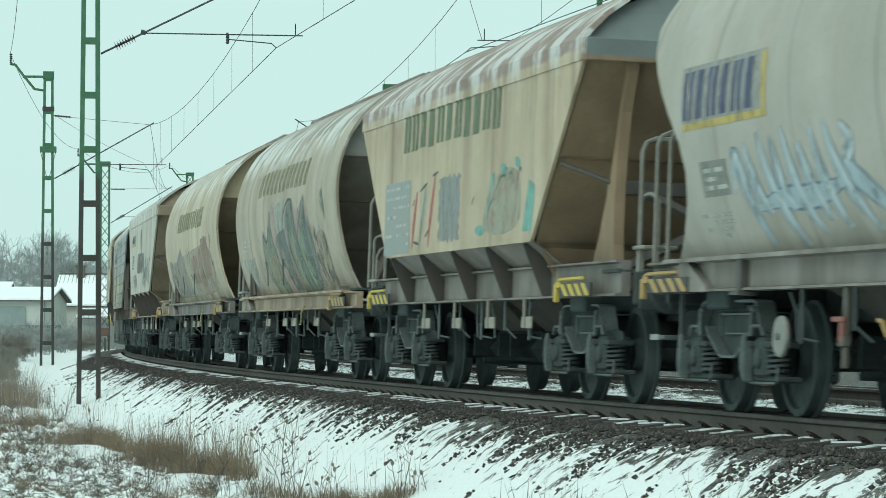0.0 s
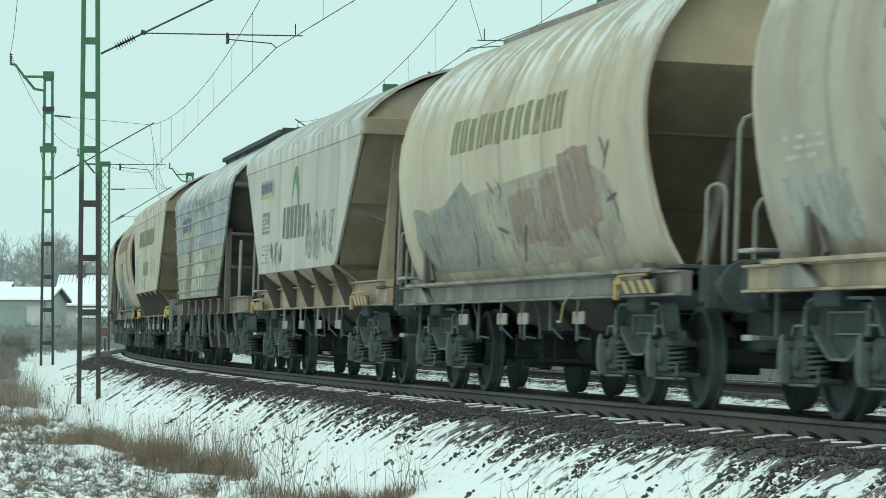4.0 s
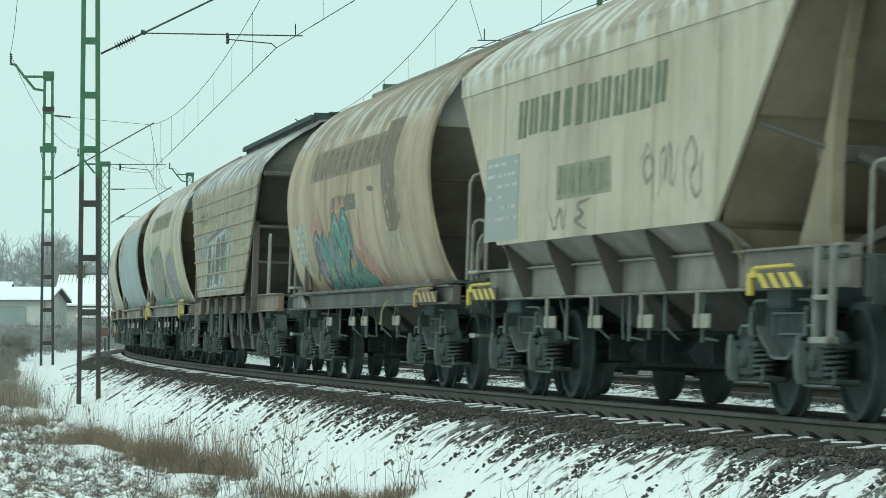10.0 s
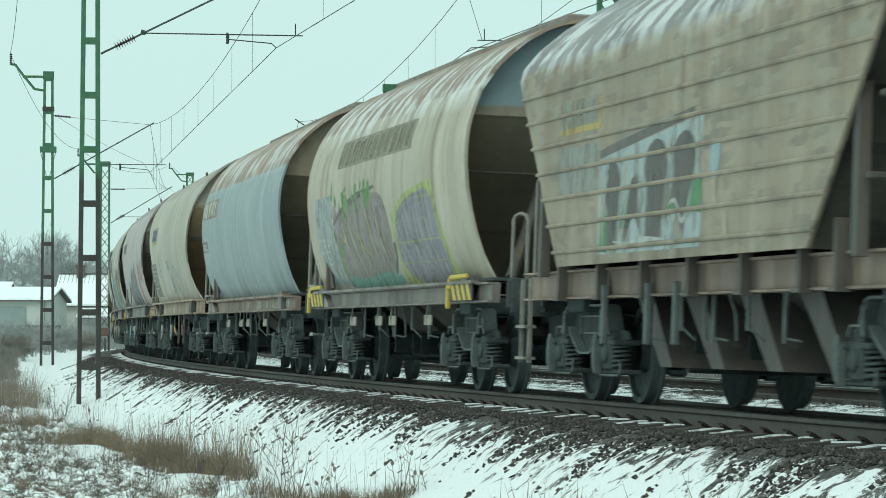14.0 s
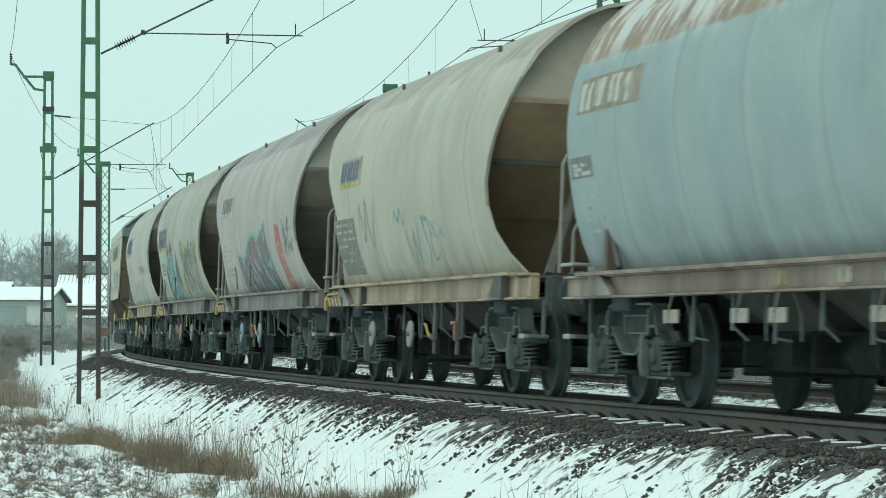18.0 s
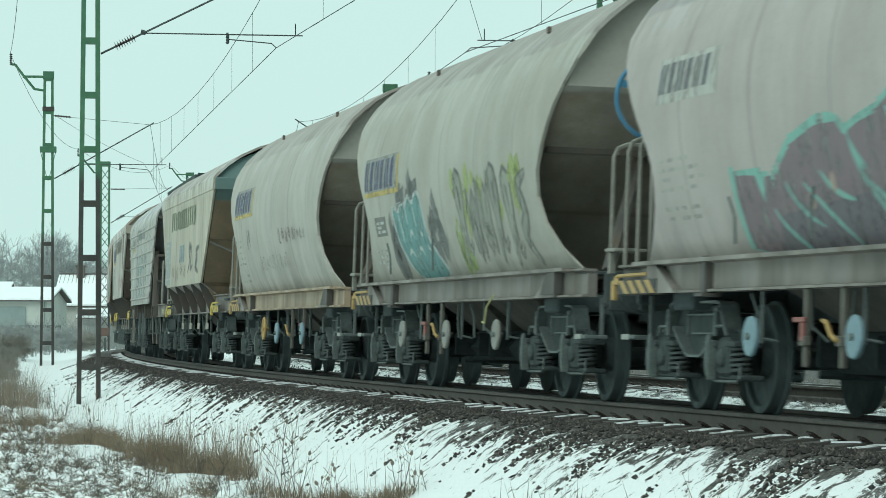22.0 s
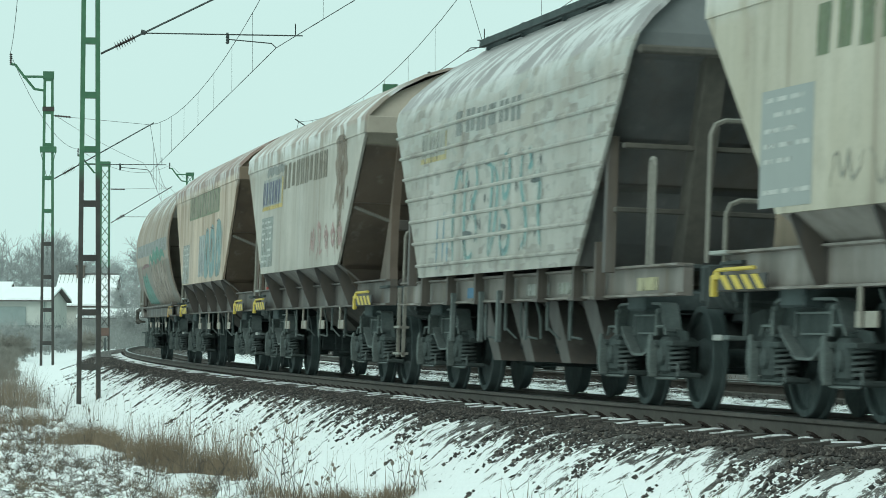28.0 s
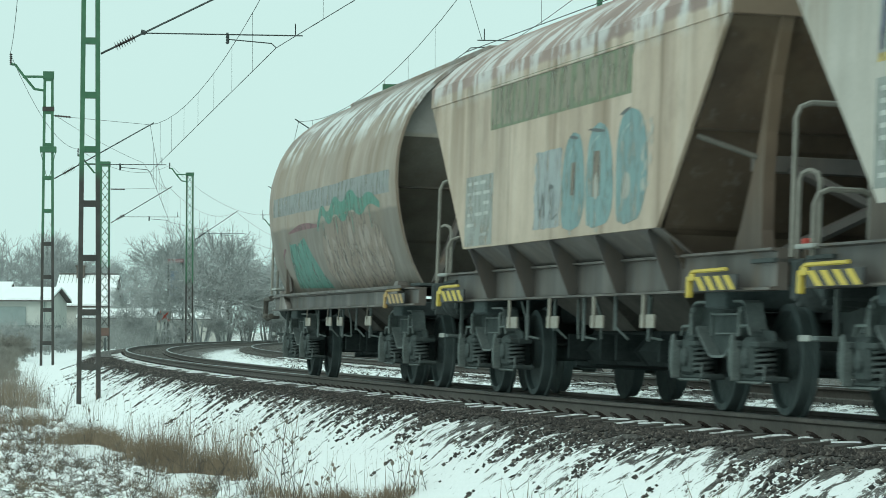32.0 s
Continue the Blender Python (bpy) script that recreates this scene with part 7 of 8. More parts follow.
DARK_FLAMES = art(-2.1, 4.9, 1.22, 2.56, [("fill", (0.40, 0.305, 0.265), [(.02, .05), (.03, .5), (.07, .84), (.13, .6), (.21, .97), (.27, 1.13), (.30, .75), (.45, .9), (.56, 1.07), (.64, .85), (.75, 1.09), (.82, .7), (.88, .3), (.90, 0)]),
    ("sharp", (0.33, 0.345, 0.30), [(.30, .70), (.29, 1.02), (.46, 1.06), (.47, .74)]),
    ("sharp", (0.185, 0.225, 0.165), [(.05, .5), (.07, .78), (.12, .55), (.205, .98), (.22, .65), (.26, .5), (.28, .25), (.30, 0), (.10, 0)]), ("sharp", (0.27, 0.275, 0.175), [(.08, .3), (.14, .5), (.19, .3), (.23, 0), (.14, 0)]), ("sharp", (0.33, 0.22, 0.14), [(.16, .46), (.20, .5), (.22, .2), (.18, .14)]),
    ("sharp", (0.10, 0.13, 0.125), [(.29, .68), (.43, .74), (.47, .35), (.50, .05), (.40, .05), (.33, .3)]), ("sharp", (0.25, 0.22, 0.15), [(.33, .5), (.36, .55), (.43, .12), (.40, .08)]),
    ("sharp", (0.13, 0.17, 0.135), [(.46, .88), (.50, 1.0), (.57, 1.05), (.60, .8), (.62, .5), (.67, .2), (.66, 0), (.52, 0), (.49, .4)]), ("sharp", (0.24, 0.265, 0.17), [(.51, .62), (.55, .72), (.58, .3), (.61, .05), (.55, .05)]), ("sharp", (0.28, 0.20, 0.14), [(.45, .52), (.475, .58), (.54, .1), (.50, .05)]),
    ("sharp", (0.175, 0.22, 0.165), [(.63, .5), (.68, .75), (.745, 1.06), (.76, .85), (.81, .7), (.84, .4), (.81, .1), (.72, 0), (.66, .02), (.62, .3)]), ("sharp", (0.09, 0.115, 0.105), [(.70, .7), (.745, .97), (.775, .65), (.80, .4), (.77, .1), (.74, .3)]), ("sharp", (0.27, 0.34, 0.225), [(.66, .5), (.69, .6), (.74, .15), (.70, .08)]),
    ("line", (0.05, 0.058, 0.055), .055, [[(.04, .5), (.07, .76), (.12, .55), (.2, .96)], [(.205, .96), (.22, .62), (.27, .4), (.31, .02)], [(.05, .5), (.06, .25), (.10, .02)], [(.28, .62), (.33, .3), (.42, .02)], [(.42, .8), (.45, .95), (.51, 1.05), (.57, 1.03)], [(.57, 1.03), (.60, .75), (.64, .4), (.70, .03)], [(.46, .86), (.47, .55), (.53, .25), (.55, .02)], [(.62, .62), (.67, .76), (.74, 1.06)], [(.745, 1.04), (.77, .75), (.83, .6), (.85, .35), (.80, .06)], [(.68, .6), (.70, .25), (.75, .12), (.79, .3)]]),
    ("line", (0.44, 0.36, 0.33), .05, [[(.02, .3), (.05, .62)], [(.24, .95), (.26, 1.05)], [(.61, .95), (.63, .75)], [(.28, .15), (.34, .35), (.38, .1)], [(.79, .9), (.85, .6), (.88, .4)], [(.84, .05), (.87, .3)]]),
    ("line", (0.12, 0.11, 0.10), .03, [[(-.04, .5), (-.01, .3), (.03, .04)], [(-.02, .7), (.0, .6)], [(.0, .45), (.04, .2), (.07, .03)]]),
    ("fill", (0.36, 0.305, 0.225), [(.88, .0), (.88, .5), (.93, .66), (1.02, .64), (1.03, .0)]), ("spots", (0.085, 0.075, 0.062), 9, 22, .09, (.87, 1.02), (.15, .72)), ("spots", (0.27, 0.245, 0.16), 4, 12, .10, (.88, 1.0), (.02, .5)), ("spots", (0.335, 0.365, 0.28), 15, 7, .10, (.99, 1.03), (.85, 1.0))], "dark green and pink flame graffiti with black outlines")
BLOCKS = [[(.55, .20), (.55, .62), (.66, .66), (.68, .20)], [(.69, .15), (.70, .72), (.765, .75), (.78, .15)], [(.795, .25), (.78, .90), (.90, .92), (.925, .30)]]
BROWN_BLOCKS = art(-4.8, 5.3, 1.34, 2.5, [("fill", (0.375, 0.33, 0.25), [(.03, .05), (.04, .6), (.2, .62), (.45, .72), (.95, .85), (.99, .3), (.97, 0), (.05, 0)]), ("sharp", (0.275, 0.255, 0.21), [(.04, .1), (.05, .66), (.10, .64), (.14, .56), (.2, .6), (.27, .72), (.33, .84), (.37, .7), (.40, .35), (.44, .0), (.1, 0)]),
    ("line", (0.21, 0.235, 0.235), .09, [[(.04, .62), (.08, .45), (.10, .2)], [(.09, .6), (.13, .4), (.15, .12)], [(.2, .5), (.26, .65), (.31, .75)]]), ("spots", (0.30, 0.275, 0.225), 5, 16, .14, (.08, .40), (.05, .55)),
    ("sharp", (0.42, 0.385, 0.285), [(.405, .55), (.47, .64), (.53, .1), (.47, .05)]), ("line", (0.10, 0.09, 0.075), .05, [[(.46, .78), (.49, .66)], [(.50, .80), (.53, .68), (.51, .60)], [(.48, .36), (.53, .30)]])]
    + [("sharp", (0.27, 0.185, 0.135), b) for b in BLOCKS] + [("line", (0.37, 0.215, 0.16), .045, [b + b[:1] for b in BLOCKS]), ("line", (0.44, 0.39, 0.33), .03, [[(.60, .6), (.63, .2)], [(.685, .7), (.70, .1)], [(.73, .6), (.75, .2)], [(.84, .85), (.86, .4)], [(.79, .2), (.80, .02)]]), ("spots", (0.35, 0.265, 0.205), 8, 18, .12, (.55, .95), (.02, .4)),
    ("line", (0.075, 0.07, 0.06), .045, [[(.95, .96), (.97, .8), (.955, .7)], [(.985, .92), (.965, .78)], [(.96, .55), (.985, .4), (.975, .28)], [(.95, .45), (.99, .5)]])], "faded brown sprayed block letters with reddish edges")

FIGURES = art(-2.7, 3.6, 1.33, 2.62, [("spots", (0.235, 0.31, 0.20), 3, 26, .16, (0, .95), (.05, .6)), ("fill", (0.225, 0.18, 0.115), [(.02, 0), (.06, .45), (.12, .58), (.2, .52), (.19, .25), (.22, 0)]), ("oval", (0.25, 0.20, 0.13), [(.15, .75, .055, .18), (.20, .38, .03, .2)]),
    ("oval", (0.105, 0.085, 0.06), [(.15, .58, .035, .09), (.08, .25, .012, .1)]), ("oval", (0.45, 0.45, 0.38), [(.07, .54, .038, .10)]), ("line", (0.10, 0.085, 0.06), .045, [[(.04, .62), (.07, .68), (.11, .62)], [(.1, .4), (.12, .1)], [(.18, .3), (.2, .02)]]),
    ("sharp", (0.53, 0.51, 0.41), [(.24, 0), (.255, .4), (.30, .38), (.335, .75), (.36, .5), (.47, .95), (.435, .5), (.52, .72), (.55, .45), (.66, .36), (.57, .28), (.545, 0), (.46, .02), (.44, .25), (.40, 0), (.35, .03), (.325, .22), (.30, 0)]), ("sharp", (0.25, 0.20, 0.115), [(.47, .4), (.50, .34), (.53, .05), (.5, .02)]),
    ("line", (0.35, 0.33, 0.24), .05, [[(.28, .1), (.31, .35)], [(.38, .2), (.42, .45)]]), ("line", (0.45, 0.45, 0.38), .03, [[(0, .32), (.04, .3)], [(0, .22), (.045, .2)], [(0, .12), (.03, .1)]]), ("spots", (0.24, 0.34, 0.21), 8, 6, .10, (.26, .44), (.1, .3))], "sprayed brown figure and white flame letters")

BUBBLES = art(-3.0, 2.75, 1.22, 2.5, [("sharp", (0.42, 0.215, 0.155), [(0, 0), (0, .45), (.01, .75), (.05, .72), (.08, .88), (.12, .7), (.16, .92), (.22, .66), (.27, .62), (.31, .72), (.36, .98), (.40, .8), (.46, 1.03), (.51, .84), (.55, 1.0), (.58, .6), (.66, .42), (.72, .35), (.8, .2), (.9, 0)]),
    ("sharp", (0.40, 0.22, 0.16), [(.70, .35), (.69, .8), (.72, .62), (.76, .85), (.75, .5), (.98, 0), (.88, 0)]), ("line", (0.46, 0.36, 0.10), .055, [[(.02, .62), (.1, .66), (.2, .55), (.28, .6), (.36, .82), (.44, .8), (.52, .88)]]),
    ("fill", (0.055, 0.215, 0.175), [(.05, 0), (.08, .35), (.3, .4), (.6, .45), (.66, .25), (.82, .08), (.82, 0)]),
    ("oval", (0.03, 0.075, 0.065), [(.09, .34, .075, .34), (.20, .32, .075, .34), (.30, .34, .06, .3), (.40, .42, .085, .42), (.535, .45, .08, .42)]),
    ("oval", (0.06, 0.235, 0.195), [(.20, .32, .062, .31), (.40, .42, .07, .39), (.535, .45, .066, .39)]), ("oval", (0.17, 0.18, 0.205), [(.09, .36, .062, .29), (.30, .36, .048, .26)]),
    ("oval", (0.035, 0.05, 0.045), [(.40, .45, .017, .12), (.54, .46, .017, .12), (.1, .3, .012, .08)]), ("oval", (0.45, 0.36, 0.16), [(.403, .40, .012, .06), (.543, .41, .012, .06), (.22, .2, .012, .07)]), ("spots", (0.30, 0.20, 0.22), 6, 9, .09, (.08, .6), (.2, .7)),
    ("line", (0.30, 0.44, 0.40), .035, [[(.04, .5), (.08, .62), (.13, .5)], [(.34, .6), (.4, .77), (.45, .6)], [(.49, .65), (.54, .8), (.59, .55)]]), ("spots", (0.44, 0.30, 0.12), 12, 12, .07, (.02, .85), (.05, .3))], "teal bubble letters with salmon spikes behind")

WHITE_PANEL = art(-2.35, 1.45, 1.36, 2.46, [("sharp", (0.37, 0.43, 0.43), [(0, 0), (0, .80), (.88, 1.0), (.88, 0)]), ("sharp", (0.13, 0.12, 0.105), [(0, .80), (.82, 1.0), (.82, 1.07), (0, .88)]), ("spots", (0.27, 0.26, 0.21), 5, 10, .14, (.02, .85), (.02, .4)),
    ("sharp", (0.07, 0.23, 0.09), [(.02, .02), (.02, .38), (.1, .3), (.09, .02)]), ("sharp", (0.07, 0.24, 0.09), [(.6, .3), (.72, .5), (.88, .55), (.88, .25), (.75, .3)]), ("sharp", (0.08, 0.22, 0.09), [(.2, .2), (.26, .5), (.3, .2)]),
    ("oval", (0.095, 0.085, 0.075), [(.13, .55, .07, .22), (.51, .66, .10, .22), (.74, .70, .09, .2)]), ("sharp", (0.095, 0.085, 0.075), [(.1, .05), (.08, .5), (.2, .55), (.17, .05)]), ("sharp", (0.095, 0.085, 0.075), [(.24, .1), (.29, .6), (.36, .62), (.41, .1), (.33, .3)]), ("sharp", (0.095, 0.085, 0.075), [(.43, .05), (.44, .6), (.60, .6), (.55, .05)]), ("sharp", (0.10, 0.09, 0.08), [(.64, .4), (.66, .65), (.83, .7), (.74, .1)]),
    ("line", (0.45, 0.46, 0.42), .05, [[(.06, .06), (.05, .5), (.1, .72)], [(.22, .08), (.28, .55), (.32, .66)], [(.42, .06), (.36, .4), (.40, .72)], [(.62, .34), (.68, .4), (.74, .12), (.84, .62)], [(.15, .1), (.28, .06), (.42, .1), (.6, .08)]]), ("line", (0.44, 0.35, 0.23), .06, [[(.04, .1), (.03, .65)], [(.22, .4), (.26, .75)], [(.86, .5), (.84, .95)], [(.6, .7), (.63, .85)]]),
    ("spots", (0.43, 0.37, 0.26), 21, 8, .06, (.95, 1.08), (.05, .5)), ("sharp", (0.30, 0.40, 0.42), [(.93, .5), (.95, .8), (1.02, .75), (1.0, .5)])], "white sprayed panel with dark letters, green and tan edges")

LIME_LETTERS = art(-2.95, 1.35, 1.22, 2.52, [("fill", (0.245, 0.21, 0.185), [(0, .1), (.02, .75), (.3, .9), (.6, .95), (1, .9), (1, .02), (.05, .02)]), ("spots", (0.30, 0.24, 0.25), 4, 18, .2, (.05, .95), (.2, .7)), ("line", (0.10, 0.10, 0.085), .10, [[(0, .68), (.2, .82), (.45, .92), (.8, .98)]]),
    ("spots", (0.13, 0.29, 0.075), 7, 20, .12, (.0, .7), (.78, 1.02)), ("spots", (0.15, 0.29, 0.09), 8, 10, .10, (-.02, .12), (.2, .6)), ("line", (0.09, 0.09, 0.08), .19, [[(.14, .82), (.22, .4), (.30, .1)], [(.25, .9), (.33, .5), (.44, .12)], [(.42, .92), (.45, .5), (.56, .08)], [(.58, .95), (.66, .55), (.74, .1)], [(.78, .92), (.8, .5), (.9, .1)]]),
    ("line", (0.37, 0.335, 0.255), .13, [[(.14, .82), (.22, .4), (.30, .1)], [(.25, .9), (.33, .5), (.44, .12)], [(.42, .92), (.45, .5), (.56, .08)], [(.58, .95), (.66, .55), (.74, .1)], [(.78, .92), (.8, .5), (.9, .1)]]), ("line", (0.45, 0.38, 0.10), .04, [[(.1, .6), (.2, .45), (.26, .7)], [(.36, .6), (.5, .42), (.62, .3)], [(.62, .75), (.72, .4)], [(.84, .7), (.9, .3)]]),
    ("fill", (0.15, 0.31, 0.25), [(.02, 0), (.05, .16), (.4, .10), (.7, .16), (1.0, .12), (1.0, 0)])], "tall tan sprayed letters with lime edge")
VIOLET_LETTERS = art(1.45, 4.95, 1.24, 2.45, [("sharp", (0.40, 0.44, 0.15), [(0, 0), (.02, .7), (.3, .9), (.6, .95), (.82, .98), (.9, .55), (1.0, 0)]), ("fill", (0.26, 0.235, 0.275), [(.03, 0), (.06, .66), (.3, .84), (.6, .9), (.78, .9), (.86, .5), (.94, 0)]), ("line", (0.33, 0.31, 0.35), .12, [[(.14, .7), (.2, .3), (.26, 0)], [(.3, .82), (.38, .4), (.44, .02)], [(.5, .85), (.55, .45), (.66, .02)], [(.7, .86), (.76, .4), (.84, .02)]]),
    ("line", (0.42, 0.45, 0.30), .035, [[(.08, .6), (.12, .2)], [(.24, .75), (.33, .2)], [(.44, .8), (.5, .2)], [(.62, .85), (.72, .15)], [(.82, .75), (.9, .1)]]), ("line", (0.12, 0.11, 0.13), .03, [[(.2, .75), (.26, .3)], [(.4, .8), (.47, .25)], [(.6, .8), (.67, .2)]])], "violet sprayed letters with yellow outline")

MINT_EDGE = [(0, .06), (.0, .60), (.05, .58), (.09, .56), (.13, .58), (.2, .52), (.3, .74), (.45, .86), (.52, .84), (.55, .74), (.6, .8), (.68, .84), (.79, 1.0), (.83, .6), (.9, .25), (.98, 0), (.14, 0)]
MAROON = art(-2.1, 3.15, 1.27, 2.45, [("line", (0.40, 0.12, 0.095), .16, [[(.0, .45), (.05, .2), (.13, 0)]]), ("sharp", (0.19, 0.42, 0.355), MINT_EDGE), ("sharp", (0.195, 0.135, 0.15), [(.022 + a * .952, b * .93 if b > .5 else b) for a, b in MINT_EDGE]), ("sharp", (0.135, 0.115, 0.13), [(.15, 0), (.2, .25), (.4, .3), (.7, .35), (.88, .28), (.95, 0)]),
    ("sharp", (0.20, 0.43, 0.37), [(.12, .55), (.15, .34), (.17, .52)]), ("sharp", (0.20, 0.43, 0.37), [(.77, .35), (.83, .30), (.82, .50)]), ("sharp", (0.20, 0.43, 0.37), [(.72, .82), (.755, .6), (.765, .8)]), ("sharp", (0.20, 0.43, 0.37), [(.55, .72), (.60, .46), (.60, .5), (.63, .44)]),
    ("line", (0.21, 0.44, 0.38), .055, [[(.18, .3), (.22, .15), (.3, 0)], [(.26, .46), (.30, .28), (.38, .16)], [(.34, .44), (.40, .3), (.52, 0)], [(.42, .5), (.47, .36), (.54, .3)], [(.55, .8), (.58, .5), (.68, .12)], [(.62, .4), (.7, .2), (.8, 0)], [(.72, .5), (.77, .34)]]), ("oval", (0.42, 0.30, 0.24), [(.36, .32, .012, .06), (.47, .42, .01, .07)])], "maroon sprayed letters with mint outline")
RED_STRIP = art(3.05, 4.45, 1.3, 2.4, [("sharp", (0.42, 0.125, 0.095), [(.1, .55), (.12, .92), (.5, .9), (.62, .4), (.95, 0), (.45, 0)]), ("line", (0.46, 0.34, 0.30), .05, [[(.2, .6), (.4, .7), (.35, .5), (.55, .45)], [(.45, .3), (.65, .35), (.55, .15), (.8, .12)]]), ("spots", (0.12, 0.12, 0.105), 5, 16, .07, (.75, 1.5), (.35, .95)), ("line", (0.12, 0.12, 0.11), .035, [[(.8, .9), (1.0, .8), (1.1, .5)], [(.9, .6), (1.2, .7)]])], "orange-red sprayed strip with pale lines")

TEAL_BUMPS = art(-2.6, .75, 1.27, 2.3, [("spots", (0.15, 0.155, 0.145), 3, 16, .17, (-.05, .05), (.2, .6)), ("spots", (0.15, 0.155, 0.145), 5, 12, .17, (.1, .55), (.9, 1.02)), ("spots", (0.16, 0.165, 0.155), 6, 12, .16, (.68, .86), (.3, .75)),
    ("fill", (0.48, 0.53, 0.50), [(0, .86), (.06, .93), (.12, .8), (.2, .98), (.27, .86), (.34, 1.03), (.42, .88), (.48, 1.05), (.58, 1.0), (.62, .5), (.72, .3), (.86, 0), (.22, 0), (.06, .4)]), ("fill", (0.115, 0.285, 0.275), [(.025, .82), (.06, .88), (.13, .76), (.2, .92), (.27, .82), (.34, .97), (.42, .84), (.48, 1.0), (.56, .95), (.59, .5), (.69, .28), (.82, 0), (.25, 0), (.09, .4)]),
    ("line", (0.50, 0.55, 0.52), .05, [[(.13, .8), (.16, .6), (.17, .45)], [(.27, .84), (.29, .66)], [(.3, .5), (.33, .6), (.37, .48)], [(.42, .85), (.44, .62)], [(.2, .3), (.25, .38), (.3, .28)], [(.38, .3), (.44, .4), (.48, .28)], [(.55, .4), (.6, .34)], [(.5, .55), (.53, .5)]]), ("line", (0.07, 0.19, 0.19), .05, [[(.1, .6), (.2, .2), (.28, 0)], [(.36, .55), (.46, .1)], [(.5, .7), (.6, .2)]])], "teal sprayed letters with white rim and grey shadow")

OUTLINES = [[(.02, .02), (0, .4), (.03, .85), (.08, .95), (.1, .8)], [(.16, .9), (.13, .6), (.15, .1), (.2, .02), (.24, .1)], [(.25, .95), (.28, .8), (.25, .62), (.2, .55), (.27, .45), (.28, .2)], [(.38, .92), (.44, .9), (.43, .5), (.41, .05)], [(.44, .9), (.5, .78), (.48, .3), (.42, .06)], [(.56, .98), (.62, .95), (.61, .62), (.55, .55), (.55, .95)], [(.55, .5), (.63, .42), (.62, .08), (.54, .06), (.53, .4)], [(.74, .98), (.72, .7), (.78, .45), (.8, .2), (.75, .1)], [(.8, .98), (.84, .85), (.8, .8)], [(.85, .7), (.92, .72), (.9, .4), (.93, .1)]]
TEAL_OUTLINES = art(-2.05, 2.6, 1.40, 2.52, [("line", (0.41, 0.43, 0.39), .24, OUTLINES), ("line", (0.115, 0.285, 0.28), .075, OUTLINES), ("line", (0.22, 0.35, 0.33), .03, [[(a + .015, b - .02) for a, b in q] for q in OUTLINES]), ("spots", (0.065, 0.085, 0.085), 3, 26, .05, (.02, .95), (.05, .95)), ("line", (0.08, 0.10, 0.10), .05, [[(.83, .68), (.92, .68)], [(.36, .93), (.42, .95)], [(.14, .5), (.2, .42)], [(.13, .3), (.24, .28)], [(.54, .32), (.6, .3)]])], "teal outlined bubble letters")
BLUE_MARKS = art(-2.95, -2.2, 1.36, 2.0, [("line", (0.10, 0.25, 0.33), .075, [[(.1, 0), (.12, .9)], [(.55, .05), (.6, 1.0)], [(.9, .1), (.88, .5)]])], "short blue sprayed strokes")

LOOP_LETTERS = art(.75, 4.1, 1.62, 2.55, [("fill", (0.17, 0.28, 0.28), [(-.03, .1), (-.02, .7), (.05, 1.0), (.2, .98), (.26, .4), (.22, 0), (.03, -.02)]), ("fill", (0.18, 0.295, 0.295), [(.27, .03), (.26, .75), (.33, 1.05), (.5, 1.0), (.58, .4), (.54, 0), (.32, -.02)]), ("fill", (0.165, 0.275, 0.275), [(.60, .03), (.58, .8), (.66, 1.12), (.86, 1.05), (.93, .5), (.86, 0), (.66, -.02)]),
    ("sharp", (0.19, 0.14, 0.10), [(.08, .35), (.09, .68), (.14, .68), (.14, .35)]), ("sharp", (0.17, 0.125, 0.09), [(.33, .3), (.34, .75), (.41, .75), (.42, .3)]), ("oval", (0.38, 0.36, 0.31), [(.70, .36, .045, .14), (.38, .4, .03, .14)]), ("line", (0.30, 0.40, 0.385), .04, [[(.03, .2), (.05, .75), (.12, .86)], [(.25, .2), (.28, .8), (.4, .9)], [(.6, .2), (.62, .85), (.74, .96)]]),
    ("line", (0.08, 0.085, 0.085), .035, [[(.06, .95), (.16, .92)], [(.28, .98), (.46, .93)], [(.62, 1.05), (.72, 1.1)], [(.12, .7), (.14, .3)]]), ("spots", (0.42, 0.41, 0.36), 7, 22, .045, (.85, .95), (.3, .95)), ("line", (0.30, 0.37, 0.36), .05, [[(.1, 0), (.1, -.12)], [(.4, 0), (.4, -.12)]])], "pale teal looping sprayed letters on a rusty side")
TAIL_PIECE = art(-3.5, 5.6, 1.24, 2.42, [("sharp", (0.05, 0.20, 0.155), [(0, .04), (.03, .62), (.12, .58), (.2, .66), (.36, .03)]), ("line", (0.19, 0.07, 0.08), .09, [[(.04, .74), (.2, .80), (.38, .76)]]), ("line", (0.19, 0.07, 0.08), .07, [[(-.08, .3), (-.06, .5), (-.02, .55)]]),
    ("fill", (0.225, 0.165, 0.125), [(.36, 0), (.39, .72), (.55, .85), (.75, .85), (.93, .7), (1, 0)]), ("spots", (0.31, 0.25, 0.205), 5, 20, .14, (.42, .96), (.1, .6)), ("line", (0.12, 0.09, 0.07), .05, [[(.44, .7), (.48, .1)], [(.56, .75), (.55, .4), (.62, .1)], [(.68, .8), (.72, .2)], [(.80, .75), (.78, .45), (.88, .08)]]),
    ("line", (0.055, 0.215, 0.155), .26, [[(.36, .72), (.42, .98), (.48, .78), (.55, 1.0), (.62, .82), (.70, 1.02), (.78, .84), (.86, .98), (.95, .85)]]), ("line", (0.055, 0.21, 0.155), .05, [[(.42, .9), (.425, .6)], [(.55, .9), (.555, .62)], [(.70, .92), (.705, .6)], [(.86, .9), (.865, .62)]])], "green and brown sprayed letters with dripping edge")
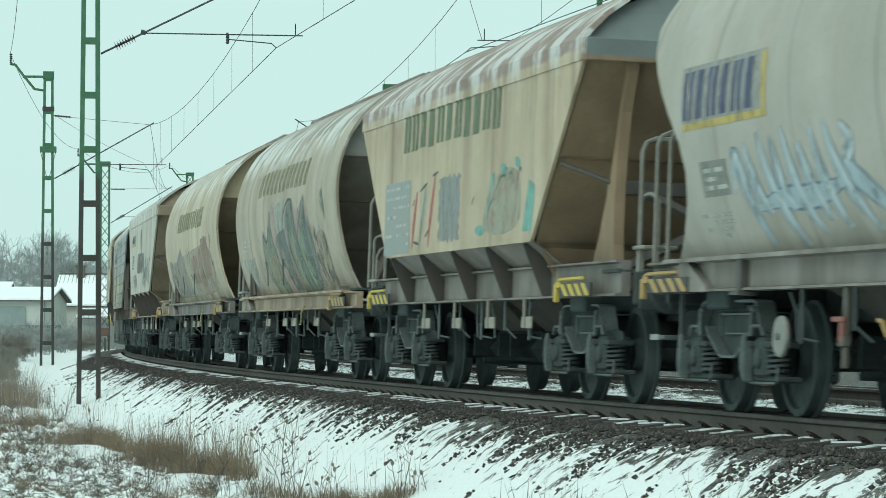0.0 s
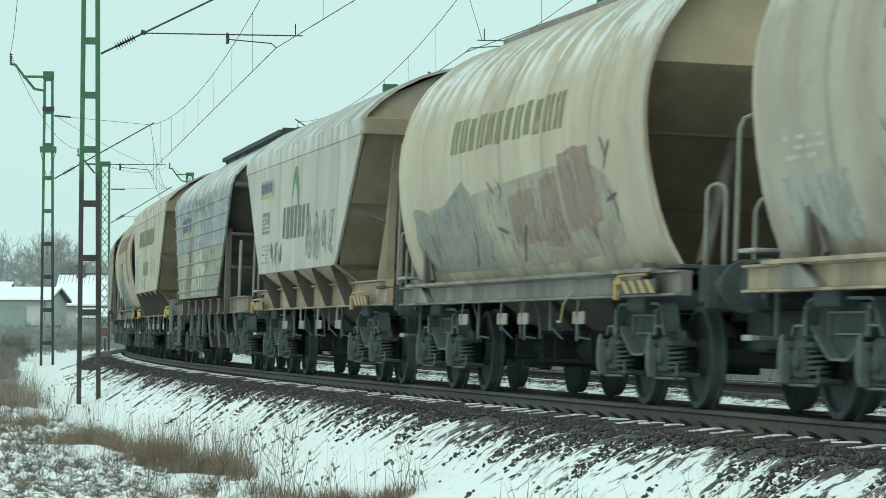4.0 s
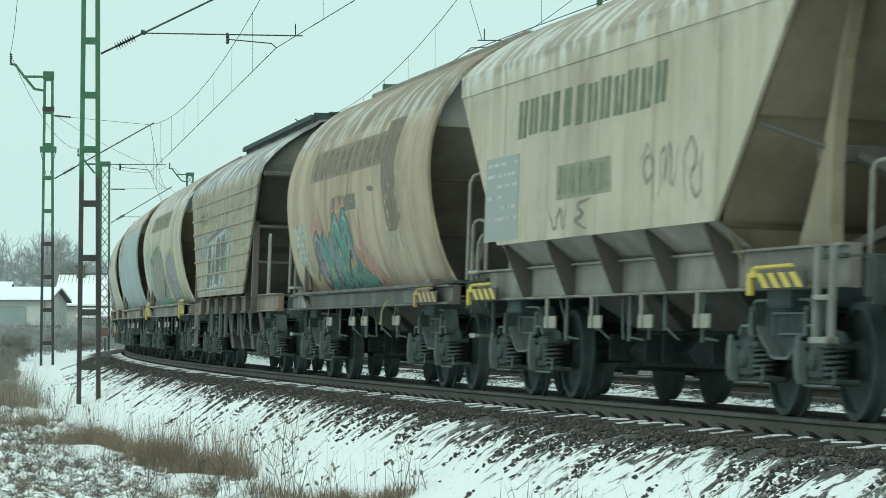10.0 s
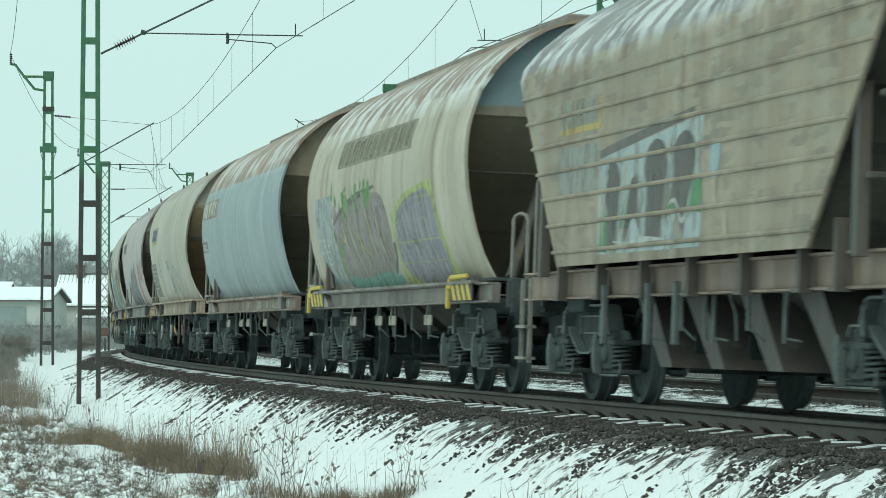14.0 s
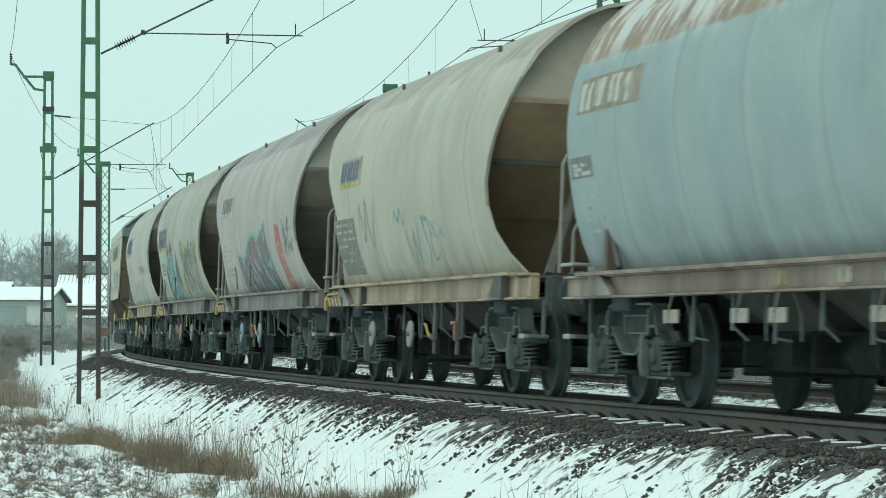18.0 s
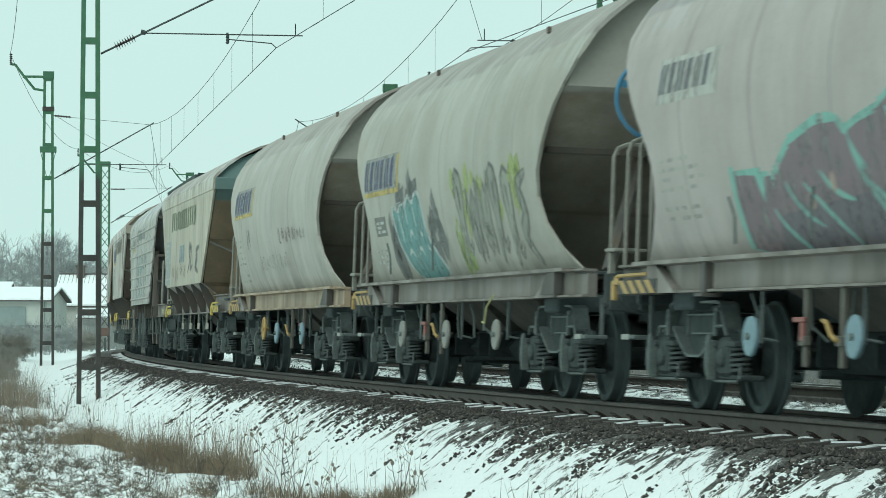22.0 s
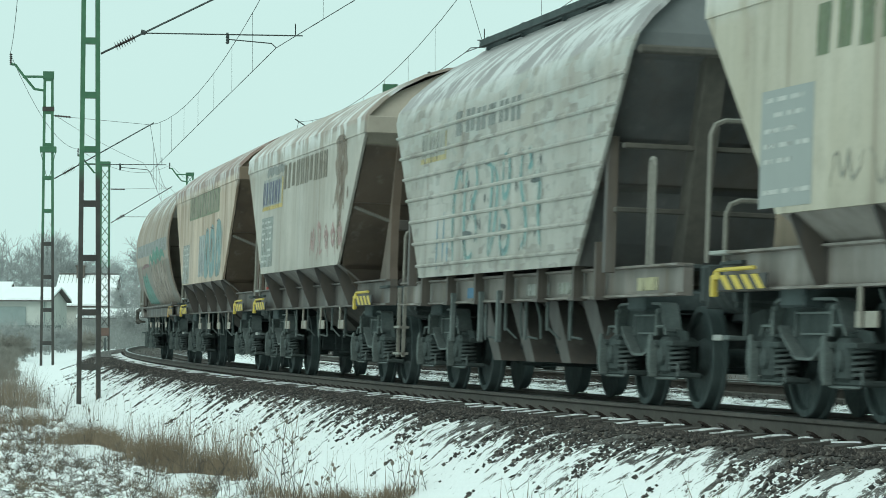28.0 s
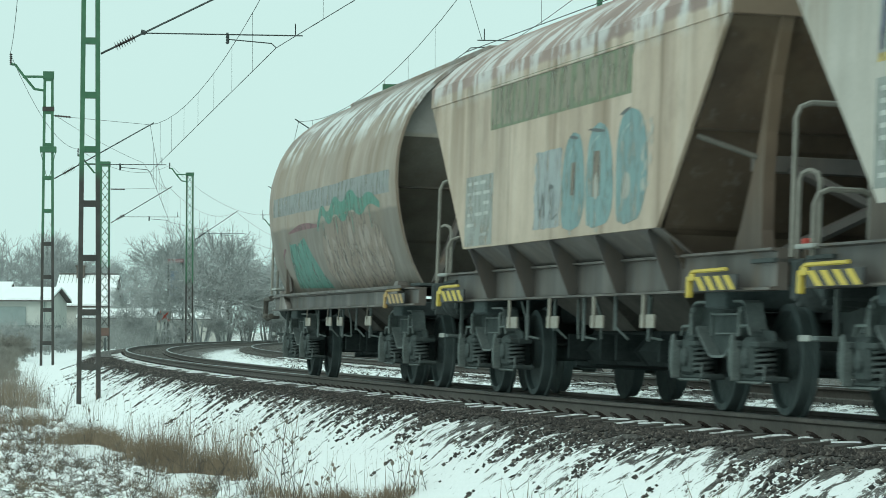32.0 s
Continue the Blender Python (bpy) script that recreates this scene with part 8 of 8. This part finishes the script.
TRUNK_STAIN = art(3.65, 4.80, 1.75, 3.28, [("fill", (0.205, 0.15, 0.105), [(.28, .0), (.30, .35), (.12, .5), (.22, .62), (.0, .72), (.14, .85), (.05, 1.0), (.95, 1.0), (.86, .84), (1.05, .7), (.78, .6), (.84, .46), (.60, .34), (.52, 0)]), ("sharp", (0.15, 0.10, 0.065), [(.38, .1), (.40, .5), (.25, .7), (.3, 1.0), (.75, 1.0), (.68, .7), (.72, .52), (.52, .4), (.48, .1)]), ("spots", (0.19, 0.135, 0.09), 6, 14, .06, (-.05, 1.05), (.3, 1.0)), ("spots", (0.34, 0.31, 0.26), 7, 8, .05, (.2, .8), (.3, .95))], "brown rust stain spreading down from the roof")
BROWN_RUN = art(2.95, 4.6, 1.9, 3.3, [("sharp", (0.155, 0.11, 0.07), [(.25, 0), (.1, .6), (.05, 1), (.75, 1), (.7, .55), (.85, .1), (.6, 0)]), ("spots", (0.36, 0.345, 0.28), 4, 14, .06, (.2, .9), (.0, .5)), ("line", (0.13, 0.10, 0.07), .07, [[(-.5, .42), (-.2, .40)]])], "brown run of rust and old paint")

WAGON_LIST = [
    ("S", 296.47, "pale grey rounded grain hopper with sprayed blue graffiti", weathered("grey_paint", (0.30, 0.30, 0.25), (0.36, 0.355, 0.30), (0.31, 0.305, 0.265), 0.10, 0.15, 3.6, 1, None, 0.25), "grey", END_PALE,
     [owner_sign(-4.23, -1.95, 2.33, 2.86), panel(-3.86, -3.12, 1.77, 2.06, (0.20, 0.21, 0.19), 3), panel(-4.2, -3.2, 1.4, 1.7, None, 4, (0.42, 0.42, 0.37)),
      TAG_BLUE, discs((-2.4, DISC_GREY), (.2, DISC_GREY)), discharge_gear(-1.1, .05)]),
    ("G", 282.55, "sand-coloured angular grain hopper, rusty roof, faded green lettering", weathered("sand_paint", (0.396, 0.335, 0.220), (0.482, 0.421, 0.297), (0.278, 0.216, 0.176), 0.6, 0.75, 3.3, 2), "grey", weathered("end_sheet_rust", (0.204, 0.150, 0.090), (0.300, 0.222, 0.132), (0.15, 0.185, 0.175), 0.6, 0, 3.25, 3),
     [word(-2.83, 2.68, 2.78, 3.21, 11, GREEN_INK, None, 2), panel(-3.93, -2.3, 1.58, 2.45, BLUEGREY, 7), field(-.56, .59, 1.67, 2.39, (0.24, 0.26, 0.25)),
      RED_STROKES, PINK_SCRIBBLE]),
    ("R", 268.5, "dirty beige rounded grain hopper with green and pink graffiti", weathered("dull_beige_paint", (0.326, 0.298, 0.225), (0.400, 0.372, 0.290), (0.326, 0.298, 0.239), 0.35, 0.8, 3.5, 3), "tan", None,
     [word(-2.14, 3.44, 2.77, 3.16, 12, OLIVE_INK, None, 3), DARK_FLAMES,
      panel(-4.5, -3.4, 1.9, 2.2, None, 3), field(-4.6, -3.1, 1.35, 1.85, (0.38, 0.38, 0.33)), plates(OCHRE, 5.2), levers(-1.6, .2, 2.2)]),
    ("R", 253.91, "yellowish beige rounded grain hopper with brown graffiti blocks", weathered("warm_beige_paint", (0.40, 0.36, 0.255), (0.47, 0.43, 0.315), (0.38, 0.345, 0.265), 0.3, 0.85, 3.55, 4), "grey", weathered("end_sheet_ochre", (0.25, 0.205, 0.13), (0.34, 0.285, 0.19), (0.38, 0.32, 0.20), 0.5, 0, 3.0, 7),
     [word(-1.98, 3.4, 2.62, 2.99, 12, OLIVE_INK, None, 4), BROWN_BLOCKS, plates(OCHRE, 5.2), levers(-1.2, 1.1, 2.6)]),
    ("G", 239.78, "pale beige angular grain hopper with green leaf emblem", weathered("pale_beige_paint", (0.37, 0.375, 0.315), (0.43, 0.43, 0.365), (0.33, 0.33, 0.29), 0.25, 0.6, 3.4, 5, None, 0.6), "tan", END_BROWN,
     [owner_sign(-3.83, -2.27, 2.72, 3.0), word(-1.18, 1.7, 2.02, 2.5, 7, (0.09, 0.10, 0.085), None, 5), leaf(-.25, 2.56, .85, (0.09, 0.20, 0.09)), panel(-3.58, -2.68, 2.16, 2.5, (0.2, 0.2, 0.18), 4),
      graffiti(1.3, 4.1, 1.66, 2.25, 4, [(0.36, 0.36, 0.31)], (0.16, 0.16, 0.145), 12, .12), tag(-2.6, -1.1, 1.65, 2.0, 3, (0.12, 0.12, 0.11), 13, .10), panel(-3.6, -2.6, 1.65, 2.05, None, 5, (0.28, 0.29, 0.25))]),
    ("B", 225.8, "blue-grey and beige corrugated grain hopper with pale graffiti figures", weathered("beige_slat_paint", (0.205, 0.243, 0.240), (0.290, 0.325, 0.310), (0.285, 0.300, 0.282), 0.6, 0.9, 3.2, 6, ((0.335, 0.315, 0.24), 2.2), 1.2, (0.36, 0.41, 0.41)), "rust", END_DARK,
     [owner_sign(-3.61, -1.45, 2.49, 2.89, (0.30, 0.31, 0.29)), word(-1.02, 1.06, 2.88, 3.14, 3, (0.16, 0.23, 0.24), None, 6),
      FIGURES]),
    ("G", 211.56, "beige angular grain hopper with dark green lettering", weathered("beige_paint", (0.38, 0.35, 0.25), (0.45, 0.415, 0.305), (0.33, 0.285, 0.215), 0.35, 0.65, 3.35, 7), "grey", END_BROWN,
     [word(-2.97, 2.68, 2.60, 2.98, 12, (0.11, 0.135, 0.07), None, 7), word(-1.15, .73, 1.95, 2.22, 5, (0.17, 0.19, 0.10), (0.24, 0.24, 0.155), 8), panel(-4.4, -2.85, 1.59, 2.46, BLUEGREY, 7),
      tag(1.7, 3.8, 1.75, 2.35, 3, (0.22, 0.21, 0.17), 16), tag(-1.6, .2, 1.6, 1.9, 2, (0.16, 0.15, 0.12), 17), corner_ladder]),
    ("R", 197.71, "rusty brown-beige rounded grain hopper with teal and orange graffiti", weathered("rust_beige_paint", (0.342, 0.274, 0.178), (0.429, 0.353, 0.238), (0.245, 0.195, 0.135), 0.7, 0.5, 3.3, 8, None, 1.5), "dark", END_GREY,
     [word(-2.72, 3.06, 2.78, 3.15, 10, (0.17, 0.125, 0.08), (0.225, 0.165, 0.11), 9), field(-.82, 1.16, 2.26, 2.47, (0.14, 0.12, 0.08), .03, 22),
      BUBBLES, BROWN_RUN, tag(3.1, 4.3, 1.6, 1.95, 3, (0.45, 0.43, 0.36), 20, .06), panel(-4.6, -3.4, 1.5, 2.2, (0.40, 0.385, 0.31), 6), plates(OCHRE, 5.2), levers(-2.6, .1, 2.5)]),
    ("B", 183.28, "brown-grey corrugated grain hopper with white graffiti panel", weathered("brown_slat_paint", (0.259, 0.228, 0.162), (0.341, 0.307, 0.221), (0.23, 0.23, 0.215), 0.6, 0.85, 3.25, 9, None, 1.3, (0.30, 0.29, 0.235)), "rust", END_DARK,
     [owner_sign(-3.87, -2.34, 2.53, 2.85, (0.28, 0.265, 0.20), (0.24, 0.24, 0.2), (0.46, 0.33, 0.10)), WHITE_PANEL, field(-3.9, -2.4, 1.95, 2.4, (0.27, 0.28, 0.25), .05, 26)]),
    ("R", 168.86, "beige and green-grey rounded grain hopper with lime and violet graffiti", weathered("green_beige_paint", (0.36, 0.345, 0.26), (0.43, 0.41, 0.32), (0.28, 0.22, 0.165), 0.45, 0.85, 3.4, 10), "grey", weathered("end_sheet_blue_grey", (0.195, 0.180, 0.128), (0.270, 0.247, 0.165), (0.17, 0.24, 0.25), 0.2, 0, 3.15, 12),
     [word(-2.45, 2.9, 2.87, 3.18, 11, (0.17, 0.145, 0.085), (0.27, 0.24, 0.175), 10), field(-4.4, -2.9, 1.30, 2.5, (0.33, 0.37, 0.36), .06, 27),
      LIME_LETTERS, VIOLET_LETTERS, panel(-4.4, -3.4, 1.5, 2.0, None, 5), plates(YELLOW, -5.45, 5.05), levers(1.5)]),
    ("R", 154.27, "blue-grey rounded grain hopper with rusty beige roof", weathered("blue_grey_paint", (0.222, 0.288, 0.284), (0.262, 0.328, 0.322), (0.27, 0.205, 0.145), 0.05, 0.7, 3.2, 11, None, 0.5), "rust", END_BROWN,
     [word(-4.64, -2.62, 2.72, 3.0, 4, (0.52, 0.50, 0.43), (0.30, 0.23, 0.165), 11), panel(-5.0, -4.2, 2.1, 2.3, (0.18, 0.18, 0.165), 3), panel(-4.8, -4.0, 1.5, 2.0, None, 4, (0.4, 0.42, 0.4)), sole_spots((.4, .12, (0.42, 0.33, 0.16)), (1.9, .16, (0.45, 0.40, 0.28)), (2.9, .1, (0.36, 0.38, 0.33)), (3.7, .12, (0.42, 0.33, 0.16)), (4.4, .06, (0.45, 0.40, 0.28)), (5.4, .3, (0.34, 0.35, 0.32)))]),
    ("S", 139.97, "light grey-beige rounded grain hopper with bright yellowed frame", weathered("light_grey_beige_paint", (0.328, 0.325, 0.255), (0.382, 0.380, 0.306), (0.33, 0.31, 0.25), 0.10, 0.15, 3.55, 12, None, 0.25), "tan", weathered("end_sheet_tan", (0.304, 0.218, 0.123), (0.418, 0.314, 0.190), (0.34, 0.32, 0.25), 0.6, 0, 3.1, 14),
     [owner_sign(-3.9, -2.3, 2.55, 2.93), panel(-4.59, -3.0, 1.42, 2.15, (0.18, 0.175, 0.15), 7, (0.4, 0.39, 0.33)), tag(-2.9, -1.3, 1.45, 2.45, 1, (0.25, 0.25, 0.21), 31, .05), tag(-.3, .7, 1.9, 2.2, 1, (0.16, 0.33, 0.33), 32, .05), tag(.4, 2.4, 1.4, 2.0, 2, (0.25, 0.36, 0.35), 33, .06),
      field(2.0, 2.8, 1.75, 1.95, (0.44, 0.44, 0.40), .04, 29), discs((-2.45, DISC_GREY), (.2, DISC_GREY)), discharge_gear(2.75, 1.4), blue_wheel]),
    ("S", 125.97, "mauve-grey rounded grain hopper with outlined graffiti", weathered("mauve_grey_paint", (0.30, 0.285, 0.255), (0.355, 0.34, 0.31), (0.29, 0.275, 0.255), 0.10, 0.15, 3.5, 13, None, 0.25), "grey", END_PALE,
     [owner_sign(-4.0, -2.27, 2.6, 2.99, (0.46, 0.45, 0.41), (0.10, 0.10, 0.11), None), panel(-4.18, -2.7, 1.55, 2.2, None, 7, (0.42, 0.40, 0.36)), MAROON, RED_STRIP,
      discs((-2.17, DISC_BLUE), (.3, DISC_BLUE)), levers(-2.4, -.5), discharge_gear(-1.0, -.15), blue_wheel]),
    ("S", 111.97, "pale grey rounded grain hopper with teal and dark graffiti", weathered("stone_grey_paint", (0.290, 0.294, 0.242), (0.347, 0.353, 0.296), (0.31, 0.30, 0.26), 0.10, 0.15, 3.55, 14, None, 0.25), "grey", END_PALE,
     [owner_sign(-4.34, -1.99, 2.35, 2.84), TEAL_BUMPS,
      art(1.2, 5.0, 1.28, 2.35, [("spots", (0.33, 0.38, 0.13), 4, 34, .12, (0, 1), (.55, 1)), ("spots", (0.30, 0.36, 0.14), 5, 16, .12, (-.02, .12), (0, .5))], "lime sprayed haze behind dark letters"), graffiti(1.3, 5.0, 1.32, 2.3, 6, [(0.31, 0.31, 0.255), (0.26, 0.26, 0.22)], (0.11, 0.115, 0.10), 38, .13), panel(-3.81, -3.06, 1.85, 2.09, (0.16, 0.16, 0.14), 3), panel(-4.2, -3.2, 1.4, 1.75, None, 4),
      discs((-2.7, DISC_GREY), (.0, DISC_GREY), (2.7, DISC_GREY)), levers(-3.2, -.5, 2.4), discharge_gear(-1.45, -.6)]),
    ("S", 97.96, "pale grey rounded grain hopper with small scribbles and yellow hand wheel", weathered("clean_grey_paint", (0.310, 0.309, 0.265), (0.370, 0.371, 0.318), (0.31, 0.295, 0.255), 0.10, 0.15, 3.5, 15, None, 0.25), "tan", END_PALE,
     [owner_sign(-4.25, -1.83, 2.52, 3.0), tag(-2.75, -2.3, 2.0, 2.34, 2, (0.10, 0.11, 0.11), 39, .035), tag(1.14, 3.0, 1.98, 2.24, 5, (0.20, 0.14, 0.14), 40, .035), tag(2.9, 4.1, 2.0, 2.18, 4, (0.27, 0.26, 0.23), 51, .03), tag(-1.5, 2.0, 1.62, 1.85, 9, (0.285, 0.275, 0.23), 41, .025),
      panel(-4.43, -3.3, 1.4, 2.23, None, 8, (0.41, 0.40, 0.34)), discs((-1.53, OCHRE), (.05, DISC_BLUE), (2.9, DISC_BLUE)), discharge_gear(2.6, 1.35)]),
    ("G", 83.9, "pale beige angular grain hopper, teal roof end, green lettering", weathered("chalky_beige_paint", (0.374, 0.365, 0.278), (0.437, 0.430, 0.338), (0.31, 0.285, 0.24), 0.3, 0.5, 3.4, 16), "grey", weathered("end_sheet_teal_top", (0.156, 0.124, 0.078), (0.234, 0.182, 0.111), (0.10, 0.17, 0.155), 0.2, 0, 3.02, 17),
     [word(-2.96, 2.68, 2.68, 3.06, 12, (0.115, 0.15, 0.075), None, 12), field(-.84, .32, 2.01, 2.35, (0.24, 0.29, 0.30), .02, 32), panel(-4.2, -2.95, 1.60, 2.5, BLUEGREY, 7), graffiti(1.2, 3.7, 1.72, 2.2, 2, [(0.15, 0.15, 0.14)], (0.27, 0.26, 0.22), 42, .09), tag(-2.6, .9, 1.65, 2.0, 4, (0.26, 0.25, 0.205), 43, .05)]),
    ("B", 70.16, "pale corrugated grain hopper with teal outlined letters", weathered("pale_slat_paint", (0.317, 0.327, 0.282), (0.374, 0.386, 0.343), (0.31, 0.315, 0.30), 0.25, 0.75, 3.3, 18, None, 0.9, (0.42, 0.445, 0.42)), "grey", END_SLATE,
     [owner_sign(-3.98, -2.51, 2.6, 2.94, (0.35, 0.35, 0.30), (0.30, 0.30, 0.27), (0.44, 0.36, 0.16)), word(-2.05, 1.34, 2.82, 3.09, 6, (0.20, 0.215, 0.20), None, 13), TEAL_OUTLINES, BLUE_MARKS, sole_spots((-2.3, .25, (0.06, 0.22, 0.38)), (.9, .5, (0.36, 0.37, 0.33)), (2.3, .5, (0.36, 0.36, 0.31)), (5.2, .35, (0.42, 0.38, 0.22)))]),
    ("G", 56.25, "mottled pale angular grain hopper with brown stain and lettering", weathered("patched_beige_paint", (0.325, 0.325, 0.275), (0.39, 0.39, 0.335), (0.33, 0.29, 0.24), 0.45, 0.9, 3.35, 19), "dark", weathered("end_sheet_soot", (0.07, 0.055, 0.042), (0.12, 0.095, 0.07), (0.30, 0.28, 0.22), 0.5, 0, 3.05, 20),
     [owner_sign(-3.85, -1.53, 2.53, 3.01, (0.33, 0.34, 0.31)), word(-1.49, 3.03, 2.78, 3.16, 10, (0.14, 0.115, 0.075), None, 14), TRUNK_STAIN, panel(-3.86, -2.51, 1.65, 2.42, (0.26, 0.28, 0.255), 8), tag(1.51, 4.58, 1.65, 2.15, 5, (0.38, 0.24, 0.22), 46, .09), field(-3.4, -1.4, 3.05, 3.18, (0.22, 0.23, 0.215), .05, 35)]),
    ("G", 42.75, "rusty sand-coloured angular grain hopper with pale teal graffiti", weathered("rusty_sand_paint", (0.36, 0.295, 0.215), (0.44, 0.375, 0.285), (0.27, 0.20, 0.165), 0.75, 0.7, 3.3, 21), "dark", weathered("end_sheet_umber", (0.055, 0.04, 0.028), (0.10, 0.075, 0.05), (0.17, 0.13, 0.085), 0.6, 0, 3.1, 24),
     [word(-2.52, 3.13, 2.80, 3.2, 11, (0.24, 0.21, 0.15), (0.155, 0.19, 0.105), 15), LOOP_LETTERS, tag(-.35, .55, 1.7, 2.1, 2, (0.09, 0.10, 0.10), 48, .04), field(-.45, .65, 1.66, 2.42, (0.31, 0.345, 0.345), .03, 36), panel(-3.71, -2.36, 1.57, 2.32, (0.29, 0.305, 0.28), 6), tail_post]),
    ("R", 28.55, "beige and brown rounded grain hopper with teal graffiti, last of train", weathered("brown_beige_paint", (0.25, 0.215, 0.165), (0.32, 0.28, 0.22), (0.24, 0.205, 0.17), 0.6, 0.9, 3.45, 22, ((0.17, 0.145, 0.12), 2.25), 1.3), "dark", END_GREY,
     [field(-4.59, 5.9, 2.38, 2.66, (0.24, 0.255, 0.245), .06, 37), TAIL_PIECE, tail_step, plates(OCHRE, 5.2)]),
]
WAGONS, WHEELSETS = [], []
for ty, centre, label, paint, sole, end, extras in WAGON_LIST:
    wagon, sets = build_wagon(ty, label, arc_frame(centre + travel(0), -.02), paint, sole, end, extras)
    WAGONS.append((wagon, centre))
    WHEELSETS += [(o, ax, centre) for o, ax in sets]


def motions():
    for w, c in WAGONS:
        walk(w, [(t, arc_frame(c + travel(t), -.02)) for t in range(0, 33, 2)])
    # the wheels roll without slipping, keyed closely
    turns = [(2 * i / 30, travel(2 * i / 30) / .46) for i in range(481)]
    for o, ax, c in WHEELSETS:
        walk(o, [(t, Matrix.LocRotScale((ax, 0, .46), Euler((0, a + c, 0)), None)) for t, a in turns])


motions()
